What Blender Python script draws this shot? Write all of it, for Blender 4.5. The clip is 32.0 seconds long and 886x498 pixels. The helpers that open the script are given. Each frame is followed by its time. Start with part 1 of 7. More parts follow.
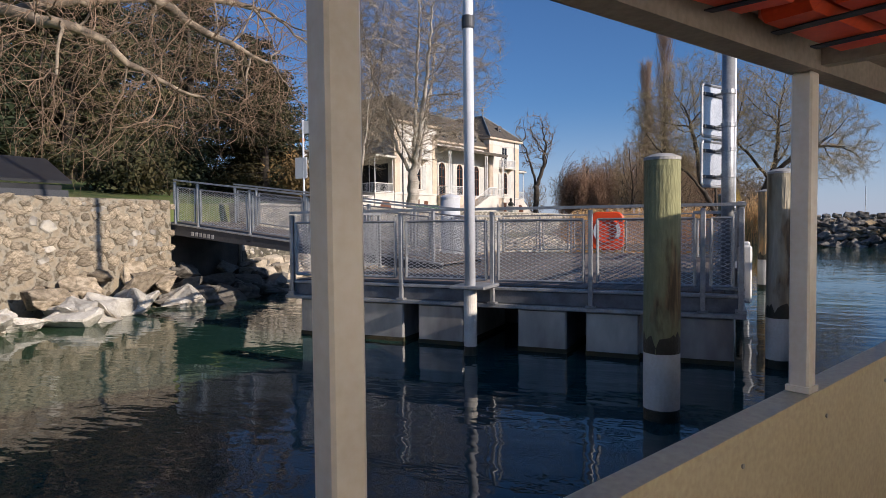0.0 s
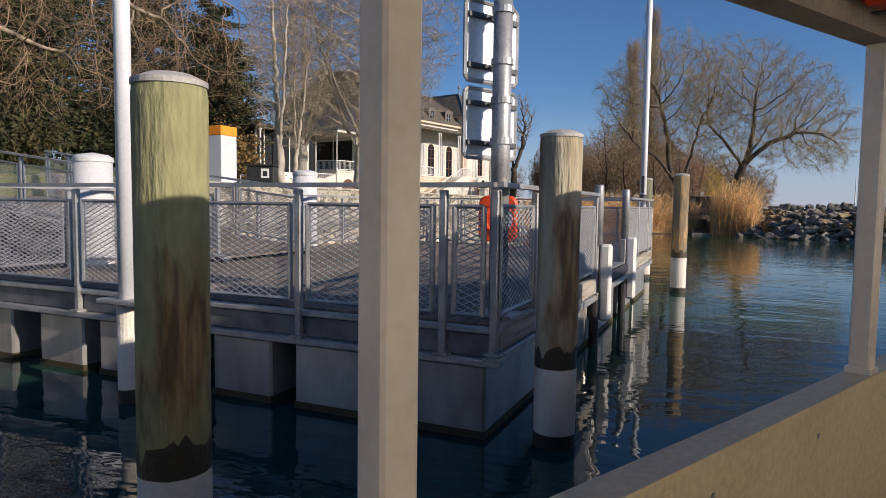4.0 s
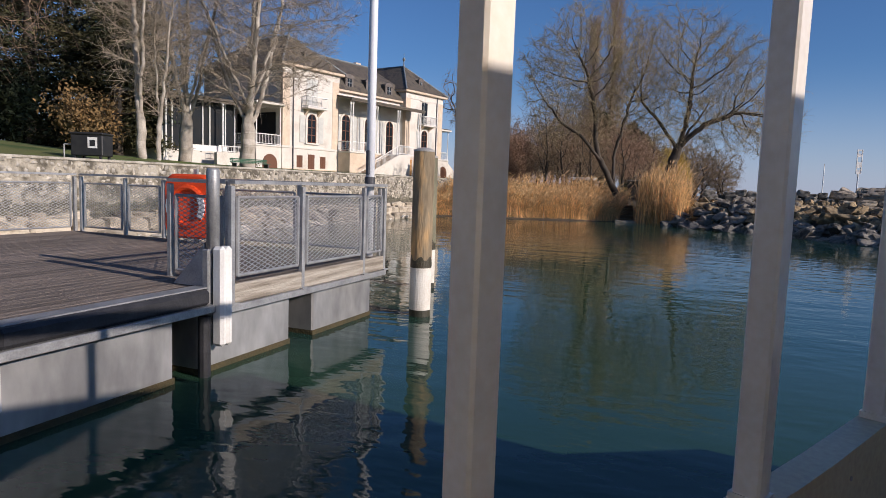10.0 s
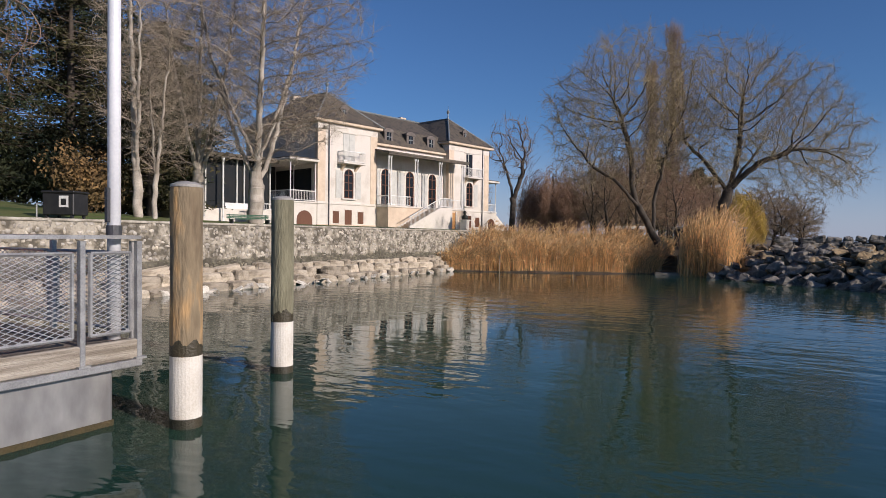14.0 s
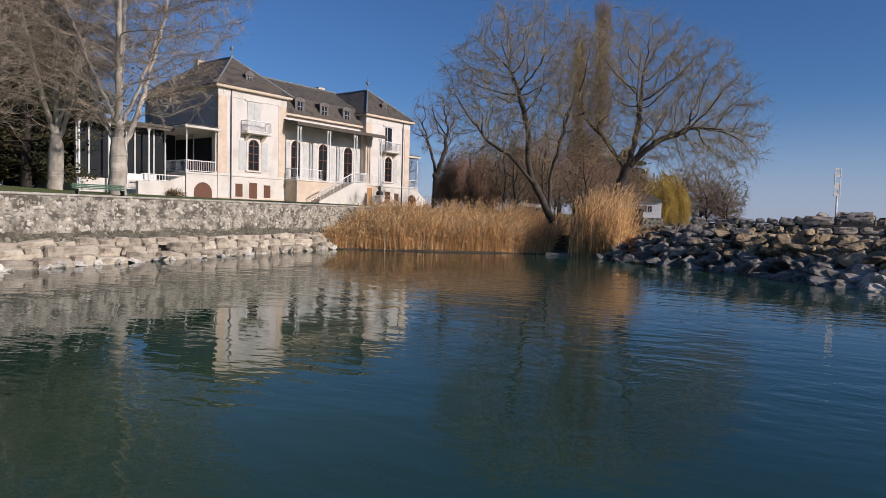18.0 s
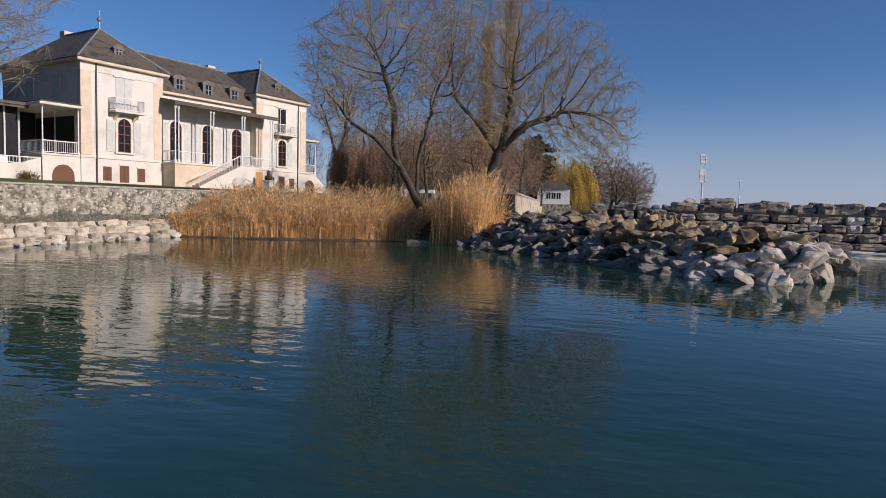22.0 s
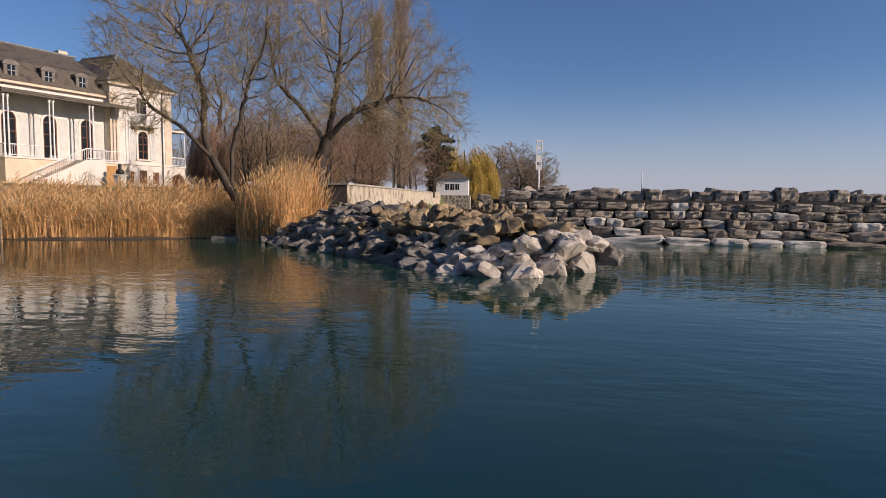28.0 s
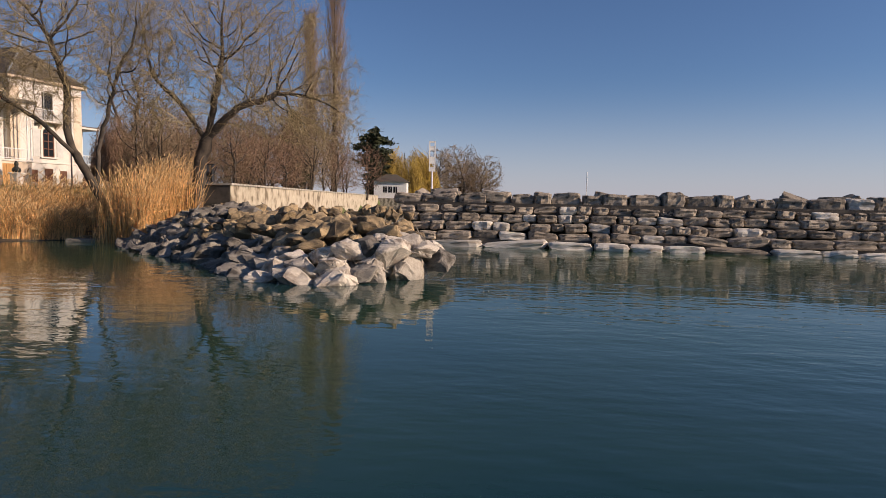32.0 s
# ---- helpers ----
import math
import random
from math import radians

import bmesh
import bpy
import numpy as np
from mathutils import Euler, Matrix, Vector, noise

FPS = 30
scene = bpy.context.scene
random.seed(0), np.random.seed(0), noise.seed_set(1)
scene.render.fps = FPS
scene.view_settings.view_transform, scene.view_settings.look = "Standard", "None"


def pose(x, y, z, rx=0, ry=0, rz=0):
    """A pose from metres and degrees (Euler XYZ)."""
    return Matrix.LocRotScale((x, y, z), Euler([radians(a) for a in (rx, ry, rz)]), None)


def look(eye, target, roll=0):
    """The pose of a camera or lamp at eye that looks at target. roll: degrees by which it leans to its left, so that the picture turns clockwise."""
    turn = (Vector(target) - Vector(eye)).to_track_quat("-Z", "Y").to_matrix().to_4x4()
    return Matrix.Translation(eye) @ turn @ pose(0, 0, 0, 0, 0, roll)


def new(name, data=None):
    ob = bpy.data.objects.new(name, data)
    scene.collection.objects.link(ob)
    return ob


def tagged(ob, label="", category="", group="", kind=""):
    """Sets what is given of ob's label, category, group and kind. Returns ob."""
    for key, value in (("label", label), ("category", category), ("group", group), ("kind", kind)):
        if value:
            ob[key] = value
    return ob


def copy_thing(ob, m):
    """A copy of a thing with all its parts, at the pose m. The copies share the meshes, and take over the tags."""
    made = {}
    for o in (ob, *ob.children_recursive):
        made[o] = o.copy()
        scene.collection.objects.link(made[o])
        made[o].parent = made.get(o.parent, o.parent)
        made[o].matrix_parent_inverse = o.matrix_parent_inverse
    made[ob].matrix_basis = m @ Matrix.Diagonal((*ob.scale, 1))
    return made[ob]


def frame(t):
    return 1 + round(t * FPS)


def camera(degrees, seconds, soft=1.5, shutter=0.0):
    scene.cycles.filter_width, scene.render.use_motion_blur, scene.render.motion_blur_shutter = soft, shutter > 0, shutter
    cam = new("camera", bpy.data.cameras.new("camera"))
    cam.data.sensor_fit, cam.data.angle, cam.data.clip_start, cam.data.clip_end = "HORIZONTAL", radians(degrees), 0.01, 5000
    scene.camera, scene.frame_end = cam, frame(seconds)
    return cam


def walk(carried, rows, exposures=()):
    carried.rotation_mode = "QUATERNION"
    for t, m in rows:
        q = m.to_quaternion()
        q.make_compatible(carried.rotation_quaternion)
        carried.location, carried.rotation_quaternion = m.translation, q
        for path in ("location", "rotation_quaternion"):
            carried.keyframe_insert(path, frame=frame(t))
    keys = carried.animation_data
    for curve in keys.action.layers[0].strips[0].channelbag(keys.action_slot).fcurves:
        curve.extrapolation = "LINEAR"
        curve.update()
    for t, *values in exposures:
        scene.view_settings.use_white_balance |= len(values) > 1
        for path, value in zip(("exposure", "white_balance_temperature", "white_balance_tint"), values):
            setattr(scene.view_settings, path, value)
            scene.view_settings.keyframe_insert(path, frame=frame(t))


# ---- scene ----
cam = camera(69.0, 32.0, 0.8)
PATH = [
    (0, (-0.147, 1.425, 1.712), (-0.981, 3.241, 1.632), -0.6),
    (0.5, (-0.003, 1.929, 1.729), (-0.855, 3.736, 1.634), -0.8),
    (1, (0.19, 2.407, 1.746), (-0.672, 4.209, 1.66), -0.8),
    (1.5, (0.389, 2.917, 1.755), (-0.489, 4.712, 1.687), -0.3),
    (2, (0.592, 3.411, 1.762), (-0.316, 5.191, 1.684), 0.1),
    (2.5, (0.798, 3.878, 1.769), (-0.111, 5.658, 1.685), -0.3),
    (3, (1.004, 4.317, 1.765), (0.128, 6.112, 1.659), -0.0),
    (3.5, (1.222, 4.756, 1.753), (0.367, 6.561, 1.654), 0.2),
    (4, (1.441, 5.201, 1.75), (0.624, 7.021, 1.613), 0.8),
    (4.5, (1.661, 5.656, 1.774), (0.904, 7.5, 1.611), 1.6),
    (6.5, (2.794, 7.444, 1.941), (1.994, 9.265, 1.737), 1.5),
    (7, (3.077, 7.895, 1.958), (2.299, 9.726, 1.749), 1.2),
    (7.5, (3.34, 8.347, 1.968), (2.577, 10.181, 1.738), 1.5),
    (8, (3.561, 8.796, 1.975), (2.818, 10.637, 1.733), 1.1),
    (8.5, (3.768, 9.273, 1.976), (3.043, 11.124, 1.76), 1.2),
    (9, (3.95, 9.786, 1.963), (3.256, 11.651, 1.764), 1.3),
    (9.5, (4.157, 10.312, 1.958), (3.473, 12.182, 1.765), 1.2),
    (10, (4.343, 10.823, 1.956), (3.582, 12.661, 1.755), 2.0),
    (10.5, (4.466, 11.315, 1.973), (3.596, 13.107, 1.792), 1.1),
    (11, (4.615, 11.812, 1.978), (3.748, 13.604, 1.79), 0.3),
    (11.5, (4.824, 12.355, 1.98), (3.848, 14.091, 1.794), -0.0),
    (12, (5.076, 12.947, 1.978), (3.945, 14.584, 1.777), 1.5),
    (12.5, (5.235, 13.486, 1.967), (4.206, 15.189, 1.766), 1.4),
    (13, (5.391, 13.971, 1.963), (4.388, 15.694, 1.815), -0.1),
    (13.4, (5.564, 14.393, 1.954), (4.586, 16.137, 1.896), 0.3),
    (13.5, (5.612, 14.499, 1.953), (4.639, 16.246, 1.923), 0.6),
    (15.5, (6.573, 16.372, 1.932), (5.592, 18.112, 1.836), 0.7),
    (16, (6.811, 16.77, 1.93), (5.848, 18.52, 1.83), 0.8),
    (16.5, (7.055, 17.132, 1.939), (6.118, 18.896, 1.835), 1.0),
    (17, (7.317, 17.483, 1.951), (6.42, 19.268, 1.851), 1.3),
    (17.5, (7.588, 17.847, 1.963), (6.729, 19.65, 1.855), 1.5),
    (18, (7.874, 18.233, 1.975), (7.05, 20.052, 1.867), 1.5),
    (18.5, (8.181, 18.642, 1.983), (7.384, 20.471, 1.842), 1.8),
    (19, (8.505, 19.059, 1.992), (7.726, 20.896, 1.86), 1.5),
    (19.5, (8.847, 19.451, 1.997), (8.092, 21.299, 1.885), 1.0),
    (20, (9.19, 19.827, 2.004), (8.473, 21.691, 1.894), 1.4),
    (20.5, (9.541, 20.19, 2.006), (8.84, 22.059, 1.894), 1.3),
    (21, (9.886, 20.535, 2.007), (9.218, 22.416, 1.878), 1.6),
    (21.5, (10.236, 20.868, 2.004), (9.584, 22.755, 1.888), 1.6),
    (22, (10.602, 21.185, 1.998), (9.976, 23.079, 1.855), 1.6),
    (22.5, (10.966, 21.499, 1.987), (10.362, 23.4, 1.83), 1.2),
    (23, (11.311, 21.801, 1.979), (10.736, 23.71, 1.822), 1.3),
    (23.5, (11.642, 22.101, 1.98), (11.113, 24.023, 1.813), 1.6),
    (24, (11.984, 22.407, 1.983), (11.452, 24.325, 1.784), 1.4),
    (24.5, (12.356, 22.709, 1.985), (11.834, 24.634, 1.841), 0.9),
    (26.5, (13.985, 23.89, 1.986), (13.469, 25.819, 1.872), 1.2),
    (27, (14.389, 24.163, 1.994), (13.922, 26.101, 1.843), 0.8),
    (27.5, (14.805, 24.416, 2.0), (14.322, 26.352, 1.851), 0.1),
    (28, (15.219, 24.662, 2.005), (14.799, 26.61, 1.844), 0.6),
    (28.5, (15.616, 24.898, 2.011), (15.233, 26.854, 1.854), 0.5),
    (29, (16.049, 25.127, 2.012), (15.701, 27.09, 1.853), 0.7),
    (29.5, (16.481, 25.357, 2.006), (16.143, 27.321, 1.833), 0.6),
    (30, (16.907, 25.603, 2.004), (16.574, 27.568, 1.838), 0.7),
    (30.5, (17.313, 25.836, 2.003), (16.986, 27.803, 1.851), 0.8),
    (31, (17.693, 26.059, 2.005), (17.376, 28.027, 1.849), 1.0),
    (31.5, (18.11, 26.271, 2.01), (17.796, 28.24, 1.851), 0.8),
    (32, (18.537, 26.479, 2.007), (18.24, 28.451, 1.858), 1.1),
]
walk(cam, [(t, look(eye, target, roll)) for t, eye, target, roll in PATH], ((0.0, 0.20, 6050, 13), (4.0, 0.20, 6350, 12), (9.0, 0.08, 5950, 15), (12.5, 0.0, 6150, 15), (16.0, -0.10, 5800, 15), (21.0, -0.08, 5950, 16), (25.0, 0.0, 6150, 18), (32.0, 0.14, 7100, 20)))

# ---- light ----
SUN_EL, SUN_AZ = radians(21.5), radians(-8.5)
world = bpy.data.worlds.new("sky")
scene.world = world
world.use_nodes = True
wn = world.node_tree.nodes
sky = wn.new("ShaderNodeTexSky")
sky.sky_type = "NISHITA"
sky.sun_disc = False
sky.sun_elevation = SUN_EL
sky.sun_rotation = radians(90.0) - SUN_AZ
sky.altitude = 400.0
sky.air_density, sky.dust_density, sky.ozone_density = 1.0, 0.7, 7.0
world.node_tree.links.new(sky.outputs[0], wn["Background"].inputs[0])
wn["Background"].inputs[1].default_value = 0.09
sun = new("sun", bpy.data.lights.new("sun", "SUN"))
sun.data.energy, sun.data.angle, sun.data.color = 4.8, radians(0.6), (1.0, 0.85, 0.69)
sun.matrix_world = look((100 * math.cos(SUN_EL) * math.cos(SUN_AZ), 100 * math.cos(SUN_EL) * math.sin(SUN_AZ), 100 * math.sin(SUN_EL)), (0.0, 0.0, 0.0))
scene.view_settings.exposure = 0.0

# ---- materials ----


def material(name, base, rough=0.7, metal=0.0, second=None, scale=3.0, detail=6.0, bump=0.0, fine=40.0,
             contrast=(0.35, 0.65), random_mix=0.0, stretch=(1, 1, 1), third=None, ior=1.45, island=0.0):
    """A surface with variation at two scales, fine relief and a little change from piece to piece."""
    m = bpy.data.materials.new(name)
    m.use_nodes = True
    nt = m.node_tree
    n, l = nt.nodes, nt.links
    b = n["Principled BSDF"]
    b.inputs["Roughness"].default_value = rough
    b.inputs["Metallic"].default_value = metal
    b.inputs["IOR"].default_value = ior
    co = n.new("ShaderNodeTexCoord")
    mp = n.new("ShaderNodeMapping")
    mp.inputs["Scale"].default_value = stretch
    l.new(co.outputs["Object"], mp.inputs[0])
    n1 = n.new("ShaderNodeTexNoise")
    n1.inputs["Scale"].default_value, n1.inputs["Detail"].default_value = scale, detail
    l.new(mp.outputs[0], n1.inputs["Vector"])
    r = n.new("ShaderNodeValToRGB")
    e = r.color_ramp.elements
    e[0].position, e[1].position = contrast
    e[0].color = (*base, 1)
    e[1].color = (*(second or [c * 0.8 for c in base]), 1)
    if third:
        k = e.new(0.5 * (contrast[0] + contrast[1]))
        k.color = (*third, 1)
    l.new(n1.outputs[0], r.inputs[0])
    n2 = n.new("ShaderNodeTexNoise")
    n2.inputs["Scale"].default_value, n2.inputs["Detail"].default_value = fine, 4.0
    l.new(mp.outputs[0], n2.inputs["Vector"])
    mx = n.new("ShaderNodeMix")
    mx.data_type, mx.blend_type = "RGBA", "OVERLAY"
    mx.inputs[0].default_value = 0.35
    l.new(r.outputs[0], mx.inputs[6])
    l.new(n2.outputs[0], mx.inputs[7])
    colour = mx.outputs[2]
    if random_mix or island:
        hs = n.new("ShaderNodeHueSaturation")
        if random_mix:
            src = n.new("ShaderNodeObjectInfo").outputs["Random"]
        else:
            src = n.new("ShaderNodeNewGeometry").outputs["Random Per Island"]
        mr = n.new("ShaderNodeMapRange")
        amount = random_mix or island
        mr.inputs[3].default_value, mr.inputs[4].default_value = 1.0 - amount, 1.0 + amount
        l.new(src, mr.inputs[0])
        l.new(mr.outputs[0], hs.inputs["Value"])
        l.new(colour, hs.inputs["Color"])
        colour = hs.outputs[0]
    l.new(colour, b.inputs["Base Color"])
    if bump:
        bp = n.new("ShaderNodeBump")
        bp.inputs["Strength"].default_value, bp.inputs["Distance"].default_value = min(1.0, bump), 0.02
        l.new(n2.outputs[0], bp.inputs["Height"])
        l.new(bp.outputs[0], b.inputs["Normal"])
    return m


def water_material():
    m = bpy.data.materials.new("lake_water")
    m.use_nodes = True
    n, l = m.node_tree.nodes, m.node_tree.links
    b = n["Principled BSDF"]
    b.inputs["Roughness"].default_value = 0.015
    b.inputs["IOR"].default_value = 1.333
    b.inputs["Specular IOR Level"].default_value = 0.5
    co = n.new("ShaderNodeTexCoord")
    big = n.new("ShaderNodeTexNoise")
    big.inputs["Scale"].default_value, big.inputs["Detail"].default_value = 0.06, 3.0
    l.new(co.outputs["Object"], big.inputs["Vector"])
    r = n.new("ShaderNodeValToRGB")
    r.color_ramp.elements[0].color, r.color_ramp.elements[1].color = (0.003, 0.033, 0.045, 1), (0.040, 0.080, 0.030, 1)
    r.color_ramp.elements[0].position, r.color_ramp.elements[1].position = 0.35, 0.68
    l.new(big.outputs[0], r.inputs[0])
    l.new(r.outputs[0], b.inputs["Base Color"])
    hgt = None
    for scale, weight, rot, squash in ((0.5, 0.55, 20, 2.2), (1.9, 0.25, -15, 1.9), (5.5, 0.05, 40, 1.6)):
        mp = n.new("ShaderNodeMapping")
        mp.inputs["Rotation"].default_value = (0, 0, radians(rot))
        mp.inputs["Scale"].default_value = (1.0, squash, 1.0)
        l.new(co.outputs["Object"], mp.inputs[0])
        w = n.new("ShaderNodeTexNoise")
        w.inputs["Scale"].default_value, w.inputs["Detail"].default_value = scale, 2.0
        l.new(mp.outputs[0], w.inputs["Vector"])
        ml = n.new("ShaderNodeMath")
        ml.operation = "MULTIPLY_ADD"
        ml.inputs[1].default_value = weight
        l.new(w.outputs[0], ml.inputs[0])
        if hgt is not None:
            l.new(hgt, ml.inputs[2])
        else:
            ml.inputs[2].default_value = 0.0
        hgt = ml.outputs[0]
    bp = n.new("ShaderNodeBump")
    bp.inputs["Strength"].default_value, bp.inputs["Distance"].default_value = 0.30, 0.085
    l.new(hgt, bp.inputs["Height"])
    # calm and ruffled patches
    calm = n.new("ShaderNodeTexNoise")
    calm.inputs["Scale"].default_value, calm.inputs["Detail"].default_value = 0.11, 3.0
    mp2 = n.new("ShaderNodeMapping")
    mp2.inputs["Scale"].default_value = (1.0, 1.9, 1.0)
    l.new(co.outputs["Object"], mp2.inputs[0])
    l.new(mp2.outputs[0], calm.inputs["Vector"])
    mr = n.new("ShaderNodeMapRange")
    mr.inputs[1].default_value, mr.inputs[2].default_value = 0.35, 0.65
    mr.inputs[3].default_value, mr.inputs[4].default_value = 0.13, 0.60
    l.new(calm.outputs[0], mr.inputs[0])
    l.new(mr.outputs[0], bp.inputs["Strength"])
    l.new(bp.outputs[0], b.inputs["Normal"])
    return m


def glass_material():
    m = bpy.data.materials.new("window_glass")
    m.use_nodes = True
    b = m.node_tree.nodes["Principled BSDF"]
    b.inputs["Base Color"].default_value = (0.015, 0.018, 0.022, 1)
    b.inputs["Roughness"].default_value = 0.04
    b.inputs["IOR"].default_value = 1.3
    return m


WATER = water_material()
GLASS = glass_material()
GRASS = material("lawn", (0.10, 0.16, 0.03), 0.9, second=(0.05, 0.09, 0.02), scale=0.4, bump=0.8, fine=25, third=(0.14, 0.15, 0.05))
EARTH = material("reed_bed_earth", (0.10, 0.075, 0.05), 0.95, second=(0.05, 0.04, 0.03), scale=1.2, bump=0.8, fine=30)
STONE = material("rubble_stone", (0.43, 0.36, 0.26), 0.9, second=(0.22, 0.18, 0.12), scale=4.0, contrast=(0.40, 0.62), bump=1.0, fine=22, random_mix=0.38, third=(0.33, 0.27, 0.19))
STONE_I = material("rubble_stone_far", (0.49, 0.445, 0.36), 0.9, second=(0.20, 0.178, 0.135), scale=4.5, contrast=(0.40, 0.60), bump=1.0, fine=18, island=0.3, third=(0.38, 0.355, 0.31))
MORTAR = material("old_mortar", (0.30, 0.25, 0.175), 0.95, second=(0.11, 0.09, 0.06), scale=5.5, bump=1.0, fine=14, third=(0.30, 0.27, 0.21), contrast=(0.42, 0.62))
PALE_ROCK = material("pale_limestone", (0.54, 0.50, 0.42), 0.88, second=(0.33, 0.29, 0.23), scale=1.6, bump=1.0, fine=12, random_mix=0.25, third=(0.60, 0.57, 0.50))
BROWN_ROCK = material("ochre_rock", (0.44, 0.325, 0.18), 0.9, second=(0.10, 0.08, 0.055), scale=1.8, bump=1.0, fine=12, random_mix=0.3)
BLOCK = material("breakwater_limestone", (0.33, 0.28, 0.215), 0.92, second=(0.10, 0.088, 0.07), contrast=(0.40, 0.62), scale=1.8, bump=1.0, fine=9, stretch=(2.2, 2.0, 1.0), random_mix=0.35, third=(0.34, 0.29, 0.225))
# wet surface of the pile feet, also the painted shade inside the groyne
WET_SHADE = material("wet_and_shade_dark_rock", (0.06, 0.05, 0.03), 0.5, second=(0.03, 0.03, 0.02), scale=2.0, bump=0.6)
ZINC = material("galvanised_steel", (0.43, 0.435, 0.435), 0.45, 0.5, second=(0.29, 0.295, 0.30), scale=6.0, bump=0.1, fine=60)
DARKSTEEL = material("dark_painted_steel", (0.07, 0.075, 0.08), 0.5, 0.3, second=(0.08, 0.08, 0.09), scale=8.0)
BEAMGREY = material("grey_steel_beam", (0.20, 0.21, 0.225), 0.5, 0.4, second=(0.12, 0.125, 0.135), scale=5.0, bump=0.1)
WIRE = material("galvanised_wire", (0.56, 0.58, 0.59), 0.45, 0.4, second=(0.42, 0.43, 0.44), scale=20.0)
FLOAT = material("float_tank_grey", (0.48, 0.475, 0.465), 0.34, 0.5, second=(0.29, 0.288, 0.285), scale=2.2, bump=0.06, fine=7, third=(0.40, 0.395, 0.385), stretch=(1, 1, 0.45))
ALGAE = material("algae_line", (0.045, 0.040, 0.018), 0.8, second=(0.075, 0.056, 0.024), scale=5.0, bump=0.8)
DECK = material("weathered_deck_plank", (0.22, 0.183, 0.152), 0.8, second=(0.13, 0.108, 0.09), scale=3.0, bump=0.5, fine=30, random_mix=0.2, stretch=(6, 0.6, 1))
TIMBER = material("weathered_timber", (0.34, 0.27, 0.18), 0.85, second=(0.20, 0.16, 0.11), scale=3.0, bump=0.6, fine=30, stretch=(1, 1, 6))
EDGEWOOD = material("weathered_edge_timber", (0.46, 0.42, 0.355), 0.85, second=(0.22, 0.19, 0.15), scale=2.5, bump=0.7, fine=24, stretch=(4, 0.35, 7), third=(0.36, 0.325, 0.27))
PILE_G = material("green_stained_pile", (0.27, 0.27, 0.14), 0.85, second=(0.15, 0.095, 0.045), scale=1.7, bump=0.8, fine=16, stretch=(2, 2, 0.5), third=(0.24, 0.235, 0.12), contrast=(0.42, 0.66))
PILE_N = material("grey_green_pile", (0.26, 0.25, 0.165), 0.85, second=(0.14, 0.13, 0.085), scale=2.2, bump=0.8, fine=16, stretch=(2, 2, 0.5))
PILE_T = material("bleached_split_pile", (0.46, 0.42, 0.32), 0.85, second=(0.17, 0.125, 0.07), scale=2.6, bump=0.9, fine=14, stretch=(2.2, 2.2, 0.35), third=(0.34, 0.295, 0.20))
PILE_B = material("split_brown_pile", (0.50, 0.31, 0.135), 0.85, second=(0.16, 0.12, 0.075), scale=3.0, bump=0.9, fine=14, stretch=(1.6, 1.6, 0.4), third=(0.24, 0.19, 0.12))


def rub(m, low, high, amount, dark=(0.085, 0.055, 0.028), raw=(0.30, 0.20, 0.095)):
    """Brown scars where boats' fenders have rubbed one side of a pile down to the wood."""
    n, l = m.node_tree.nodes, m.node_tree.links
    b = n["Principled BSDF"]
    plain = b.inputs["Base Color"].links[0].from_socket
    co = n.new("ShaderNodeTexCoord")

    def chain(op, x, y, clamp=False):
        k = n.new("ShaderNodeMath")
        k.operation, k.use_clamp = op, clamp
        for sock, v in zip(k.inputs, (x, y)):
            if isinstance(v, (int, float)):
                sock.default_value = v
            else:
                l.new(v, sock)
        return k.outputs[0]

    def grain(scale, stretch):
        mp, ns = n.new("ShaderNodeMapping"), n.new("ShaderNodeTexNoise")
        mp.inputs["Scale"].default_value = stretch
        ns.inputs["Scale"].default_value, ns.inputs["Detail"].default_value = scale, 7.0
        l.new(co.outputs["Object"], mp.inputs[0])
        l.new(mp.outputs[0], ns.inputs["Vector"])
        return ns.outputs[0]

    xyz = n.new("ShaderNodeSeparateXYZ")
    l.new(co.outputs["Object"], xyz.inputs[0])
    side = chain("ADD", chain("MULTIPLY", xyz.outputs[0], 5.2), chain("MULTIPLY", xyz.outputs[1], -3.6))
    up = chain("MULTIPLY", chain("ABSOLUTE", chain("SUBTRACT", xyz.outputs[2], 0.5 * (low + high)), 0.0), 2.0 / (high - low))
    body = chain("SUBTRACT", side, chain("MULTIPLY", chain("POWER", up, 3.0), 0.8))
    wild = chain("MULTIPLY", chain("SUBTRACT", grain(3.0, (2.4, 2.4, 0.7)), 0.5), 3.6)
    mask = chain("MULTIPLY", chain("SUBTRACT", chain("ADD", body, wild), 0.45), 2.2, True)
    ramp = n.new("ShaderNodeValToRGB")
    e = ramp.color_ramp.elements
    e[0].position, e[1].position = 0.42, 0.66
    e[0].color, e[1].color = (*dark, 1), (*raw, 1)
    l.new(grain(9.0, (3.0, 3.0, 0.35)), ramp.inputs[0])
    mx = n.new("ShaderNodeMix")
    mx.data_type = "RGBA"
    l.new(chain("MULTIPLY", mask, amount), mx.inputs[0])
    l.new(plain, mx.inputs[6])
    l.new(ramp.outputs[0], mx.inputs[7])
    l.new(mx.outputs[2], b.inputs["Base Color"])


